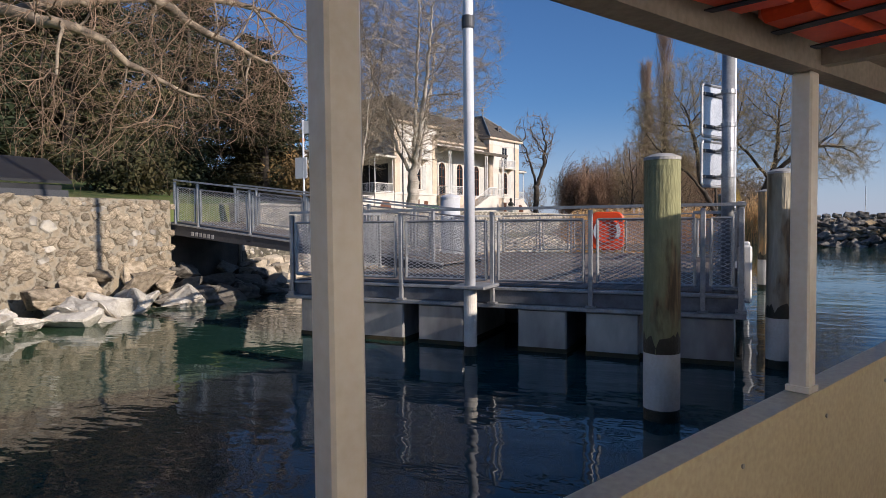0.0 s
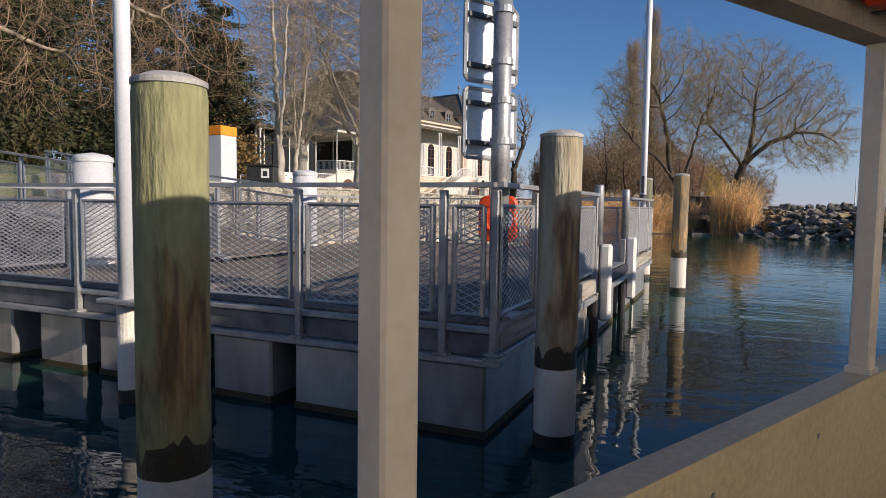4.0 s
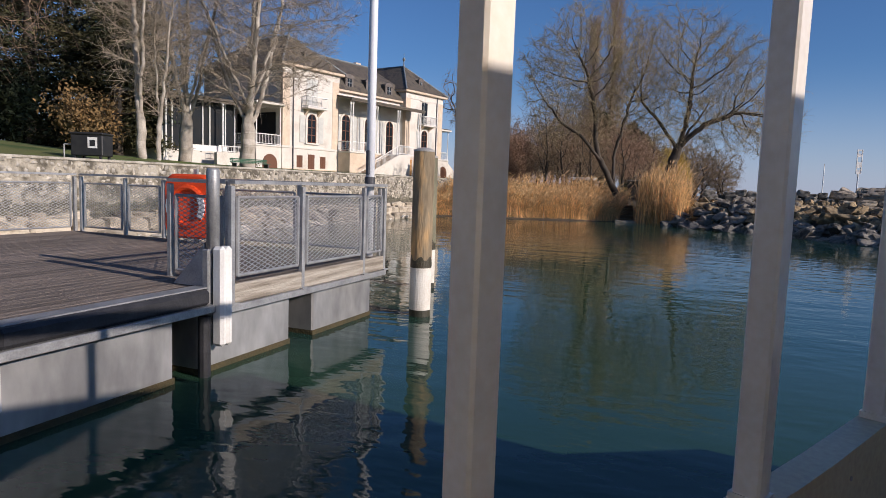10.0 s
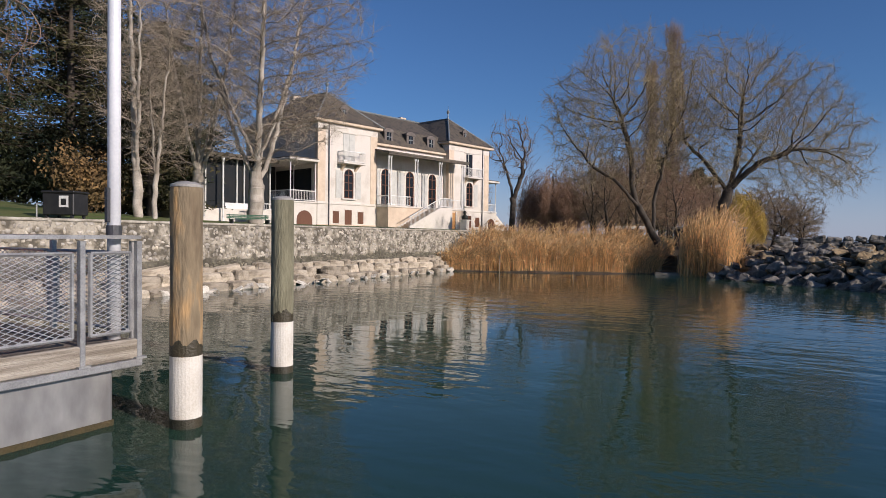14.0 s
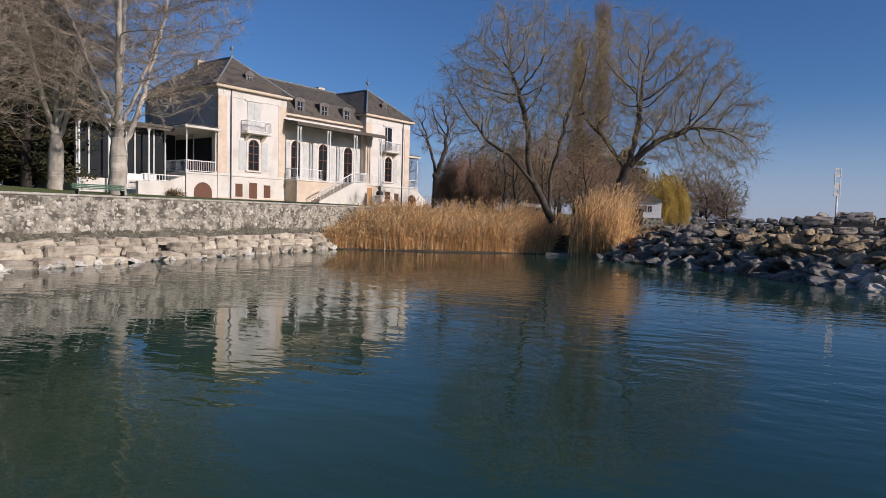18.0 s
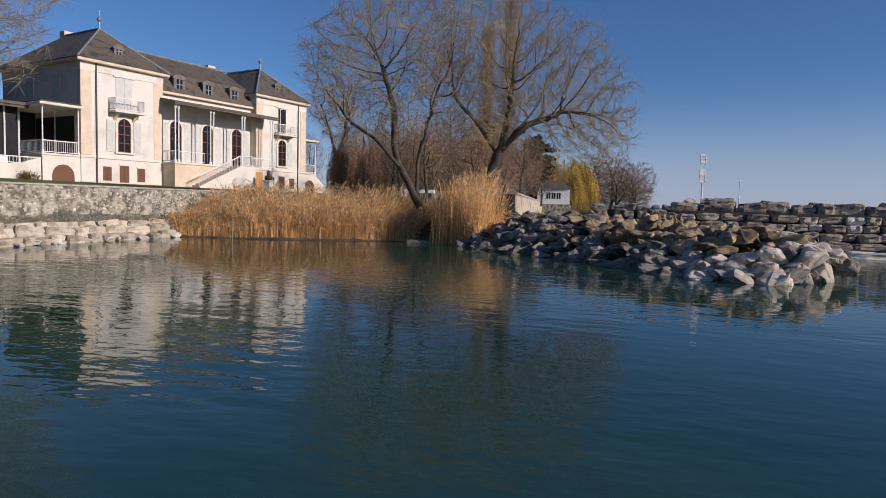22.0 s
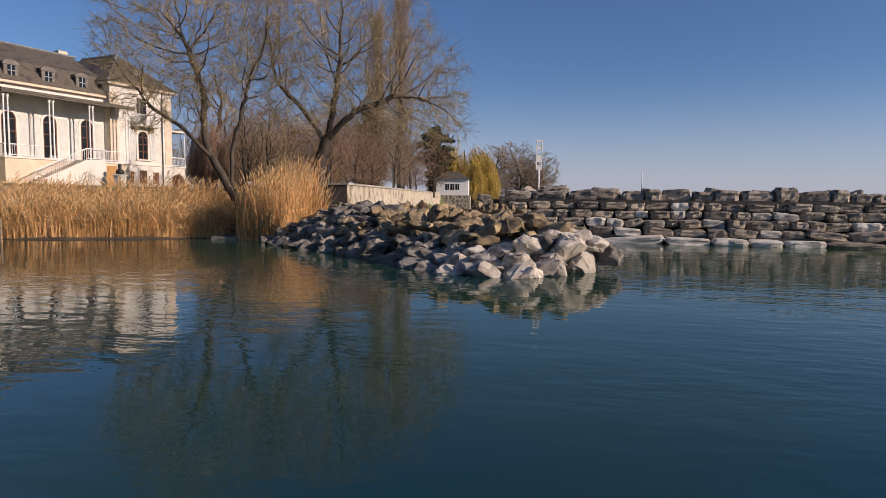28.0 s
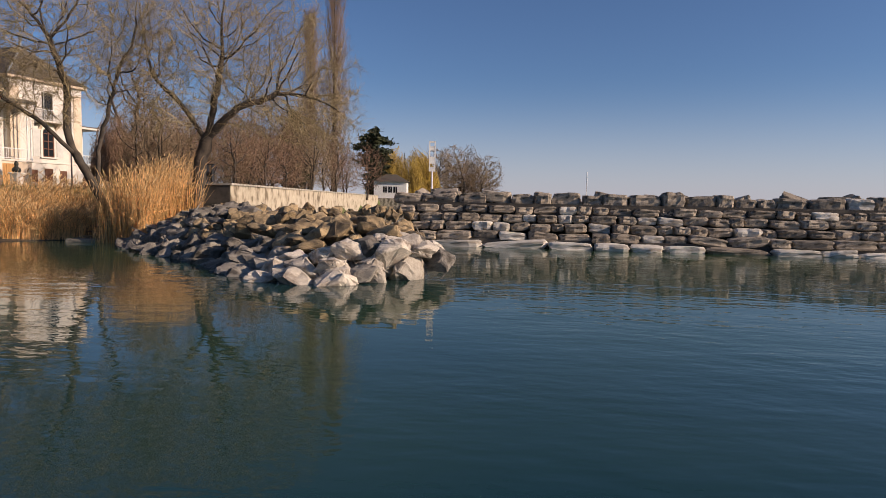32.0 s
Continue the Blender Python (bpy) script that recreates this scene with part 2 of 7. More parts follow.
rub(PILE_G, 0.55, 1.55, 0.9)
rub(PILE_T, 0.55, 2.0, 0.85)
PILE_W = material("white_painted_pile", (0.74, 0.71, 0.64), 0.7, second=(0.55, 0.51, 0.44), scale=2.5, bump=0.3)
PAINT = material("white_paint", (0.78, 0.78, 0.76), 0.5, second=(0.68, 0.67, 0.64), scale=3.0, bump=0.1)
MASTPAINT = material("white_mast_paint", (0.74, 0.76, 0.80), 0.3, second=(0.66, 0.68, 0.72), scale=2.0)
RUBBER = material("black_rubber", (0.02, 0.021, 0.024), 0.55, second=(0.035, 0.035, 0.04), scale=6.0, bump=0.2)
ORANGE = material("orange_plastic", (0.72, 0.075, 0.012), 0.42, second=(0.60, 0.06, 0.012), scale=2.0)
ORANGE2 = material("orange_panel", (0.9, 0.30, 0.02), 0.5, second=(0.85, 0.28, 0.02), scale=2.0)
GREYP = material("light_grey_panel", (0.60, 0.62, 0.64), 0.5, second=(0.60, 0.60, 0.60), scale=1.5)
SIGNBACK = material("bare_aluminium_sheet", (0.55, 0.57, 0.60), 0.45, 0.6, second=(0.45, 0.47, 0.50), scale=3.0)
DORMER = material("dark_zinc_dormer", (0.17, 0.145, 0.125), 0.6, second=(0.11, 0.095, 0.085), scale=2.0)
BLACKP = material("black_plastic", (0.02, 0.02, 0.022), 0.45, second=(0.03, 0.03, 0.03), scale=4.0)
WALLPAINT = material("cream_render", (0.66, 0.615, 0.555), 0.9, second=(0.575, 0.53, 0.465), scale=0.6, bump=0.2, fine=10, third=(0.67, 0.63, 0.565))
TRIMSTONE = material("beige_stone_trim", (0.68, 0.56, 0.43), 0.85, second=(0.58, 0.47, 0.35), scale=1.5, bump=0.2)
SHUTTER = material("grey_shutter_paint", (0.58, 0.58, 0.54), 0.6, second=(0.50, 0.50, 0.47), scale=2.0)
BROWNDOOR = material("brown_wood_door", (0.14, 0.06, 0.032), 0.6, second=(0.13, 0.055, 0.03), scale=3.0, stretch=(4, 4, 0.5))
OCHREDOOR = material("ochre_wood_door", (0.52, 0.28, 0.10), 0.6, second=(0.33, 0.17, 0.06), scale=3.0, stretch=(4, 4, 0.5))
DARKWOOD = material("dark_wet_timber", (0.25, 0.165, 0.10), 0.8, second=(0.14, 0.095, 0.06), scale=4.0, bump=0.4)
SLATE = material("roof_slate", (0.085, 0.075, 0.062), 0.7, second=(0.05, 0.045, 0.04), scale=1.2, bump=0.7, fine=6, third=(0.12, 0.10, 0.075))
LEAD = material("lead_ridge", (0.30, 0.33, 0.33), 0.5, 0.4, second=(0.22, 0.24, 0.24), scale=3.0)
BRONZE = material("dark_bronze", (0.05, 0.045, 0.035), 0.5, 0.5, second=(0.03, 0.04, 0.035), scale=5.0)
BENCHGREEN = material("green_bench_paint", (0.03, 0.10, 0.05), 0.5, second=(0.02, 0.07, 0.04), scale=4.0)
BARK_W = material("pale_birch_bark", (0.54, 0.49, 0.42), 0.85, second=(0.30, 0.26, 0.21), scale=2.0, bump=0.7, stretch=(1, 1, 0.5))
BARK_D = material("dark_bark", (0.085, 0.068, 0.052), 0.9, second=(0.045, 0.037, 0.029), scale=3.0, bump=0.8)
TWIG_Y = material("olive_twigs", (0.38, 0.30, 0.16), 0.85, second=(0.24, 0.19, 0.11), scale=0.3)
TWIG_W = material("pale_twigs", (0.40, 0.335, 0.255), 0.85, second=(0.26, 0.215, 0.16), scale=0.3)
TWIG_B = material("brown_twigs", (0.28, 0.205, 0.125), 0.9, second=(0.16, 0.115, 0.07), scale=0.3)
TWIG_R = material("russet_twigs", (0.28, 0.175, 0.115), 0.9, second=(0.16, 0.10, 0.065), scale=0.3)
CEDAR = material("dark_conifer_needles", (0.022, 0.035, 0.015), 0.85, second=(0.044, 0.050, 0.020), scale=0.35, island=0.4)
CEDAR_B = material("russet_conifer_foliage", (0.080, 0.066, 0.026), 0.85, second=(0.040, 0.046, 0.018), scale=0.35, island=0.4)
SHRUB = material("dry_ochre_leaves", (0.20, 0.12, 0.045), 0.85, second=(0.12, 0.085, 0.035), scale=0.8, island=0.4)
WILLOW = material("yellow_willow_strands", (0.50, 0.35, 0.07), 0.8, second=(0.28, 0.19, 0.05), scale=0.5)
REED = material("dry_reed", (0.83, 0.54, 0.25), 0.8, second=(0.58, 0.34, 0.13), scale=0.5, island=0.6)
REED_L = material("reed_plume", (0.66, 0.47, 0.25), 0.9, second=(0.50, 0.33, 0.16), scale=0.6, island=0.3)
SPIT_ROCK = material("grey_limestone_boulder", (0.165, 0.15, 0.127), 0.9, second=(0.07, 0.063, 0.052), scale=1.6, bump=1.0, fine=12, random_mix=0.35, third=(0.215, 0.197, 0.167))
SPIT_PALE = material("pale_groyne_boulder", (0.50, 0.45, 0.375), 0.9, second=(0.26, 0.22, 0.175), scale=1.6, bump=1.0, fine=11, random_mix=0.3, third=(0.47, 0.425, 0.355))
CAPGREY = material("weathered_pile_cap", (0.42, 0.41, 0.38), 0.7, second=(0.30, 0.29, 0.27), scale=5.0, bump=0.3)
DARKGLASS = material("dim_garden_room_glass", (0.02, 0.024, 0.028), 0.3, second=(0.03, 0.03, 0.03), scale=1.0, ior=1.2)
STONE_D = material("damp_rubble_stone", (0.24, 0.215, 0.16), 0.85, second=(0.09, 0.085, 0.06), scale=2.5, bump=1.0, fine=18, island=0.35, third=(0.15, 0.14, 0.10))
BOATPAINT = material("cream_boat_paint", (0.62, 0.54, 0.37), 0.45, second=(0.56, 0.48, 0.32), scale=2.0, bump=0.05)
POSTPAINT = material("greyish_white_boat_post", (0.85, 0.79, 0.69), 0.3, second=(0.74, 0.685, 0.60), scale=4.0)
BOATDARK = material("dark_roof_lining", (0.30, 0.26, 0.21), 0.6, second=(0.24, 0.205, 0.165), scale=3.0)
REDPAINT = material("dark_red_boat_paint", (0.22, 0.02, 0.012), 0.4, second=(0.18, 0.02, 0.012), scale=3.0)
# translucent sheet, added to spread soft light inside the boat
LIGHTSHEET = material("translucent_light_sheet", (0.70, 0.68, 0.62), 0.9, second=(0.62, 0.60, 0.54), scale=3.0)
shine = LIGHTSHEET.node_tree.nodes.new("ShaderNodeBsdfTranslucent")
shine.inputs["Color"].default_value = (0.90, 0.88, 0.84, 1)
blend = LIGHTSHEET.node_tree.nodes.new("ShaderNodeMixShader")
blend.inputs[0].default_value = 0.9
LIGHTSHEET.node_tree.links.new(LIGHTSHEET.node_tree.nodes["Principled BSDF"].outputs[0], blend.inputs[1])
LIGHTSHEET.node_tree.links.new(shine.outputs[0], blend.inputs[2])
LIGHTSHEET.node_tree.links.new(blend.outputs[0], LIGHTSHEET.node_tree.nodes["Material Output"].inputs[0])
BARK_M = material("mottled_plane_bark", (0.34, 0.275, 0.195), 0.85, second=(0.14, 0.11, 0.08), scale=2.4, bump=0.6, contrast=(0.45, 0.58))
TWIG_PL = material("reddish_plane_twigs", (0.30, 0.205, 0.135), 0.9, second=(0.18, 0.125, 0.085), scale=0.3)
TWIG_P = material("warm_brown_poplar_twigs", (0.31, 0.225, 0.165), 0.9, second=(0.22, 0.16, 0.12), scale=0.3)
MORTAR_N = material("pale_patched_mortar", (0.40, 0.365, 0.295), 0.95, second=(0.11, 0.098, 0.075), scale=2.6, bump=1.0, fine=16, contrast=(0.40, 0.60), third=(0.27, 0.243, 0.19))
MORTAR_C = material("pale_coping_mortar", (0.50, 0.465, 0.39), 0.95, second=(0.26, 0.235, 0.185), scale=3.0, bump=1.0, fine=16)
DAMP = material("dark_damp_mortar", (0.15, 0.137, 0.105), 0.9, second=(0.07, 0.064, 0.048), scale=3.0, bump=1.0, fine=14)
REVET = material("beige_foot_stone", (0.47, 0.415, 0.325), 0.9, second=(0.22, 0.185, 0.135), scale=1.8, bump=1.0, fine=10, random_mix=0.3, third=(0.42, 0.365, 0.28))
STAINED = material("stained_old_render", (0.50, 0.44, 0.33), 0.95, second=(0.17, 0.135, 0.09), scale=1.6, bump=0.4, fine=5, contrast=(0.44, 0.66), third=(0.42, 0.36, 0.27), stretch=(0.8, 0.8, 0.8))
# rubble darkened in its colour to stand in for shade
SHADEDARK = material("shade_dark_rubble", (0.10, 0.09, 0.075), 0.95, second=(0.05, 0.045, 0.04), scale=2.0, bump=0.8)
# see-through glow, strongest low down, that paints haze along the horizon
HAZE = bpy.data.materials.new("glowing_horizon_haze")
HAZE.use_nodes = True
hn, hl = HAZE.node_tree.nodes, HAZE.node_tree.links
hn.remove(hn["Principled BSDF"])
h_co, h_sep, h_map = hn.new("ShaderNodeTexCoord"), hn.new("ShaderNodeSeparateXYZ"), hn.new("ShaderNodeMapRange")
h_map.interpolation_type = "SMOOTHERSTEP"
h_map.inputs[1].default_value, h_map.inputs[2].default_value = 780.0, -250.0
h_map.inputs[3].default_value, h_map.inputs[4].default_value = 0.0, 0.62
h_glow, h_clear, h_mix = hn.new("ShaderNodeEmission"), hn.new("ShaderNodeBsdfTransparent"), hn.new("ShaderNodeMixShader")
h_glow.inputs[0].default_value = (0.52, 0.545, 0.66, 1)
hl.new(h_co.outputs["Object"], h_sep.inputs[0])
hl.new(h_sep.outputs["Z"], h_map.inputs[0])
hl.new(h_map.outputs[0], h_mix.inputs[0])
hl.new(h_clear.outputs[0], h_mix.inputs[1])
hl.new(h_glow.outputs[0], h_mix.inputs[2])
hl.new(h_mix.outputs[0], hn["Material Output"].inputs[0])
# bluish grey that paints distance haze into the far shore
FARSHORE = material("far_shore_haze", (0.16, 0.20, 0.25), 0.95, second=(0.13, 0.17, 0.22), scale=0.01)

# ---- mesh helpers ----
PLACE = {}


def thing(name, m=None, label="", category="", group="", kind=""):
    ob = new(name)
    ob.empty_display_size = 0.2
    ob.matrix_world = m if m is not None else Matrix.Identity(4)
    PLACE[ob.name] = ob.matrix_world.copy()
    return tagged(ob, label, category, group, kind)


def mesh_from(name, bm, mat, smooth=False):
    me = bpy.data.meshes.new(name)
    bm.to_mesh(me)
    bm.free()
    me.materials.append(mat)
    if smooth:
        me.shade_smooth()
    return me


def part(name, bm, mat, parent=None, label="", smooth=False):
    """One mesh object under a thing or a part; the mesh is in the parent's own axes."""
    me = mesh_from(name, bm, mat, smooth) if isinstance(bm, bmesh.types.BMesh) else bm
    ob = new(name, me)
    if parent is not None:
        ob.parent = parent
    return tagged(ob, label) if label else ob


def box(bm, x0, x1, y0, y1, z0, z1, bev=0.0):
    vs = [bm.verts.new(c) for c in ((x0, y0, z0), (x1, y0, z0), (x1, y1, z0), (x0, y1, z0), (x0, y0, z1), (x1, y0, z1), (x1, y1, z1), (x0, y1, z1))]
    fs = [bm.faces.new([vs[i] for i in q]) for q in ((3, 2, 1, 0), (4, 5, 6, 7), (0, 1, 5, 4), (1, 2, 6, 5), (2, 3, 7, 6), (3, 0, 4, 7))]
    if bev:
        es = {e for f in fs for e in f.edges}
        bmesh.ops.bevel(bm, geom=list(es), offset=bev, segments=1, affect="EDGES")
    return bm


def bx(*a, bev=0.0):
    return box(bmesh.new(), *a, bev=bev)


def rod(bm, a, b, r0, r1=None, n=8, cap=True):
    r1 = r0 if r1 is None else r1
    a, b = Vector(a), Vector(b)
    d = (b - a).normalized()
    s = d.cross(Vector((0, 0, 1)) if abs(d.z) < 0.9 else Vector((1, 0, 0))).normalized()
    t = d.cross(s)
    A, B = [], []
    for i in range(n):
        w = s * math.cos(2 * math.pi * i / n) + t * math.sin(2 * math.pi * i / n)
        A.append(bm.verts.new(a + w * r0))
        B.append(bm.verts.new(b + w * r1))
    for i in range(n):
        j = (i + 1) % n
        bm.faces.new((A[i], A[j], B[j], B[i]))
    if cap:
        bm.faces.new(A[::-1])
        bm.faces.new(B)
    return bm


def lathe(bm, prof, n=20, centre=(0, 0)):
    """A turned body from (radius, height) rows."""
    rings = [[bm.verts.new((centre[0] + r * math.cos(2 * math.pi * i / n), centre[1] + r * math.sin(2 * math.pi * i / n), z)) for i in range(n)] for r, z in prof]
    for p, q in zip(rings, rings[1:]):
        for i in range(n):
            j = (i + 1) % n
            bm.faces.new((p[i], p[j], q[j], q[i]))
    bm.faces.new(rings[0][::-1])
    bm.faces.new(rings[-1])
    return bm


def poly_prism(bm, pts, d):
    """A flat outline (3D points) pushed out along d."""
    d = Vector(d)
    A = [bm.verts.new(p) for p in pts]
    B = [bm.verts.new(Vector(p) + d) for p in pts]
    bm.faces.new(A[::-1])
    bm.faces.new(B)
    for i in range(len(A)):
        j = (i + 1) % len(A)
        bm.faces.new((A[i], A[j], B[j], B[i]))
    bmesh.ops.recalc_face_normals(bm, faces=bm.faces[:])
    return bm


def raw_mesh(name, verts, faces, mat, smooth=False):
    """A mesh from arrays; all faces have the same number of corners."""
    verts, faces = np.asarray(verts, np.float32), np.asarray(faces, np.int32)
    me = bpy.data.meshes.new(name)
    k = faces.shape[1]
    me.vertices.add(len(verts))
    me.vertices.foreach_set("co", verts.ravel())
    me.loops.add(faces.size)
    me.loops.foreach_set("vertex_index", faces.ravel())
    me.polygons.add(len(faces))
    me.polygons.foreach_set("loop_start", np.arange(len(faces), dtype=np.int32) * k)
    me.materials.append(mat)
    me.update(calc_edges=True)
    if smooth:
        me.shade_smooth()
    return me


def tubes(name, segs, sides, mat):
    """Many thin tubes from rows (x0, y0, z0, x1, y1, z1, r0, r1)."""
    s = np.asarray(segs, np.float64)
    a, b, r0, r1 = s[:, 0:3], s[:, 3:6], s[:, 6], s[:, 7]
    d = b - a
    d /= np.linalg.norm(d, axis=1, keepdims=True) + 1e-9
    ref = np.where(np.abs(d[:, 2:3]) < 0.9, np.array([[0, 0, 1.0]]), np.array([[1.0, 0, 0]]))
    u = np.cross(d, ref)
    u /= np.linalg.norm(u, axis=1, keepdims=True) + 1e-9
    w = np.cross(d, u)
    ang = np.arange(sides) * 2 * np.pi / sides
    ring = u[:, None, :] * np.cos(ang)[None, :, None] + w[:, None, :] * np.sin(ang)[None, :, None]
    va = a[:, None, :] + ring * r0[:, None, None]
    vb = b[:, None, :] + ring * r1[:, None, None]
    v = np.concatenate([va, vb], axis=1).reshape(-1, 3)
    i = np.arange(sides)
    j = (i + 1) % sides
    q = np.stack([i, j, j + sides, i + sides], axis=1)
    f = (np.arange(len(s)) * 2 * sides)[:, None, None] + q[None]
    return raw_mesh(name, v, f.reshape(-1, 4), mat, smooth=sides > 3)


def leaves(name, pts, size, mat, rng, flat=0.5):
    """A crown of small crossed leaf clumps, one bent diamond per point."""
    n = len(pts)
    a = rng.normal(size=(n, 3)) * np.array([1, 1, flat])
    a /= np.linalg.norm(a, axis=1, keepdims=True)
    b = np.cross(a, rng.normal(size=(n, 3)))
    b /= np.linalg.norm(b, axis=1, keepdims=True)
    k = (size * rng.uniform(0.5, 1.4, n))[:, None]
    droop = np.array([[0, 0, -0.35]])
    v = np.stack([pts - a * k, pts - b * k * 0.45, pts + a * k + droop * k, pts + b * k * 0.45], axis=1).reshape(-1, 3)
    f = np.arange(n * 4).reshape(-1, 4)
    return raw_mesh(name, v, f, mat)

# ---- lake and land ----
LAND_Z = 2.25
SHORE = [(-13.0, 46.3), (-11.4, 46.4), (-8.5, 47.4), (-5.4, 48.9), (-1.1, 51.3), (1.0, 51.0), (3.6, 50.6), (5.0, 51.5), (9.0, 54.5)]


def shore_y(x):
    for (x0, y0), (x1, y1) in zip(SHORE, SHORE[1:]):
        if x <= x1:
            return y0 + (y1 - y0) * max(0.0, (x - x0) / (x1 - x0))
    return SHORE[-1][1]


def ground_height(x, y):
    """The park rises gently from the quay; the reed bed slopes into the lake."""
    if x < -12.3:
        d = -12.3 - x
        hill = 0.03 * d + 0.10 * max(0.0, d - 7.0) * min(1.0, max(0.0, (44.0 - y) / 18.0))
        z = LAND_Z + min(hill, 0.8 + 4.5 * min(1.0, max(0.0, (44.0 - y) / 18.0)))
        return z + 0.05 * noise.noise((x * 0.2, y * 0.2, 3.0))
    d = y - shore_y(x)
    z = -1.2 + 1.2 * max(0.0, min(1.0, (d + 2.0) / 2.0)) + 0.22 * max(0.0, min(d, 8.0)) + 0.2 * max(0.0, min(1.0, (d - 4) / 4))
    edge = 2.6 - max(0.0, y - 57.4) * 0.150 + max(0.0, y - 132.0) * 0.8
    if x > edge:
        z -= min(5.0, (x - edge) * 4.0)
    if y > 126.0 and x > -5.0:
        z = min(z, 0.25)
    return min(z, LAND_Z) + 0.06 * noise.noise((x * 0.4, y * 0.4, 1.0))


def build_ground():
    xs = [-400, -250, -160, -120, -100, -90, -80, -72] + [-66 + 1.8 * i for i in range(30)] + [-12.62, -12.3, -12.28] + [-12 + 0.8 * i for i in range(22)] + [7, 10, 14, 18, 24, 32, 45]
    ys = [-200, -100, -50, -30] + [-18 + 1.8 * i for i in range(34)] + [44.5 + 0.8 * i for i in range(20)] + [62, 66, 72, 80, 90, 105, 125, 133, 140, 150, 160, 175, 190, 260, 400]
    v = [(x, y, ground_height(x, y)) for y in ys for x in xs]
    nx = len(xs)
    f = []
    for j in range(len(ys) - 1):
        for i in range(nx - 1):
            q = (j * nx + i, j * nx + i + 1, (j + 1) * nx + i + 1, (j + 1) * nx + i)
            if max(v[k][2] for k in q) > -1.0:
                f.append(q)
    me = raw_mesh("ground", v, f, GRASS, smooth=True)
    me.materials.append(EARTH)
    for p in me.polygons:
        if (p.center.x > -16.0 and 45.5 < p.center.y < 58) or (p.center.x > -12.2 and p.center.y < 58) or (p.center.y > 125 and p.center.x > -7):
            p.material_index = 1
    tagged(new("ground", me), "mown lawn rising behind the quay and a reed bed sloping to the lake", "ground", kind="structure")


def build_water():
    bm = bmesh.new()
    c = [bm.verts.new(p) for p in ((-13.5, -1500, 0), (4000, -1500, 0), (4000, 4000, 0), (-13.5, 4000, 0))]
    bm.faces.new(c)
    ob = new("water", mesh_from("water", bm, WATER))
    tagged(ob, "calm deep blue-green lake water with small ripples", "water", kind="structure")
    bm = bmesh.new()
    box(bm, -13.5, 900, -900, 900, -7.2, -7.0)
    tagged(new("lake_bed", mesh_from("lake_bed", bm, EARTH)), "muddy lake bed under the water", "ground", kind="structure")


# ---- rocks and stone walls ----
def rock_mesh(name, rng, mat, n=16, flat=0.7):
    bm = bmesh.new()
    for _ in range(n):
        p = Vector(rng.normal(size=3)).normalized()
        k = rng.uniform(0.75, 1.0)
        bm.verts.new((p.x * k, p.y * k, p.z * k * flat))
    bmesh.ops.convex_hull(bm, input=bm.verts[:])
    bmesh.ops.delete(bm, geom=[q for q in bm.verts if not q.link_faces], context="VERTS")
    bmesh.ops.bevel(bm, geom=bm.edges[:], offset=0.05, segments=1, affect="EDGES")
    bmesh.ops.triangulate(bm, faces=bm.faces[:])
    bmesh.ops.subdivide_edges(bm, edges=[e for e in bm.edges if e.calc_length() > 0.24], cuts=1)
    bmesh.ops.triangulate(bm, faces=bm.faces[:])
    seed = Vector(rng.uniform(0, 50, 3))
    for v in bm.verts:
        v.co += v.co.normalized() * (0.15 * noise.noise(v.co * 2.4 + seed) + 0.085 * noise.noise(v.co * 6.0 + seed))
    return mesh_from(name, bm, mat)


def rock_set(mat, count, seed, n=13, flat=0.7):
    rng = np.random.default_rng(seed)
    return [rock_mesh("rock", rng, mat, n, flat) for _ in range(count)]


def block_mesh(mat, seed):
    """A roughly squared quarry block of unit size with broken corners."""
    rng = np.random.default_rng(seed)
    bm = bmesh.new()
    box(bm, -0.5, 0.5, -0.5, 0.5, -0.5, 0.5)
    bmesh.ops.subdivide_edges(bm, edges=bm.edges[:], cuts=4, use_grid_fill=True)
    off = Vector(rng.uniform(0, 60, 3))
    for v in bm.verts:
        p = v.co
        k = 1.0 - 0.15 * (max(0, abs(p.x) - 0.3) + max(0, abs(p.y) - 0.3) + max(0, abs(p.z) - 0.3)) * 2.5
        v.co = p * k * (1.0 + 0.16 * noise.noise(p * 2.2 + off)) + noise.noise_vector(p * 5.5 + off) * 0.05
    return mesh_from("stone", bm, mat)


def place(name, me, parent, loc, rot, scale):
    ob = new(name, me)
    ob.parent = parent
    ob.matrix_basis = Matrix.LocRotScale(Vector(loc), Euler(rot), Vector(scale))
    return ob


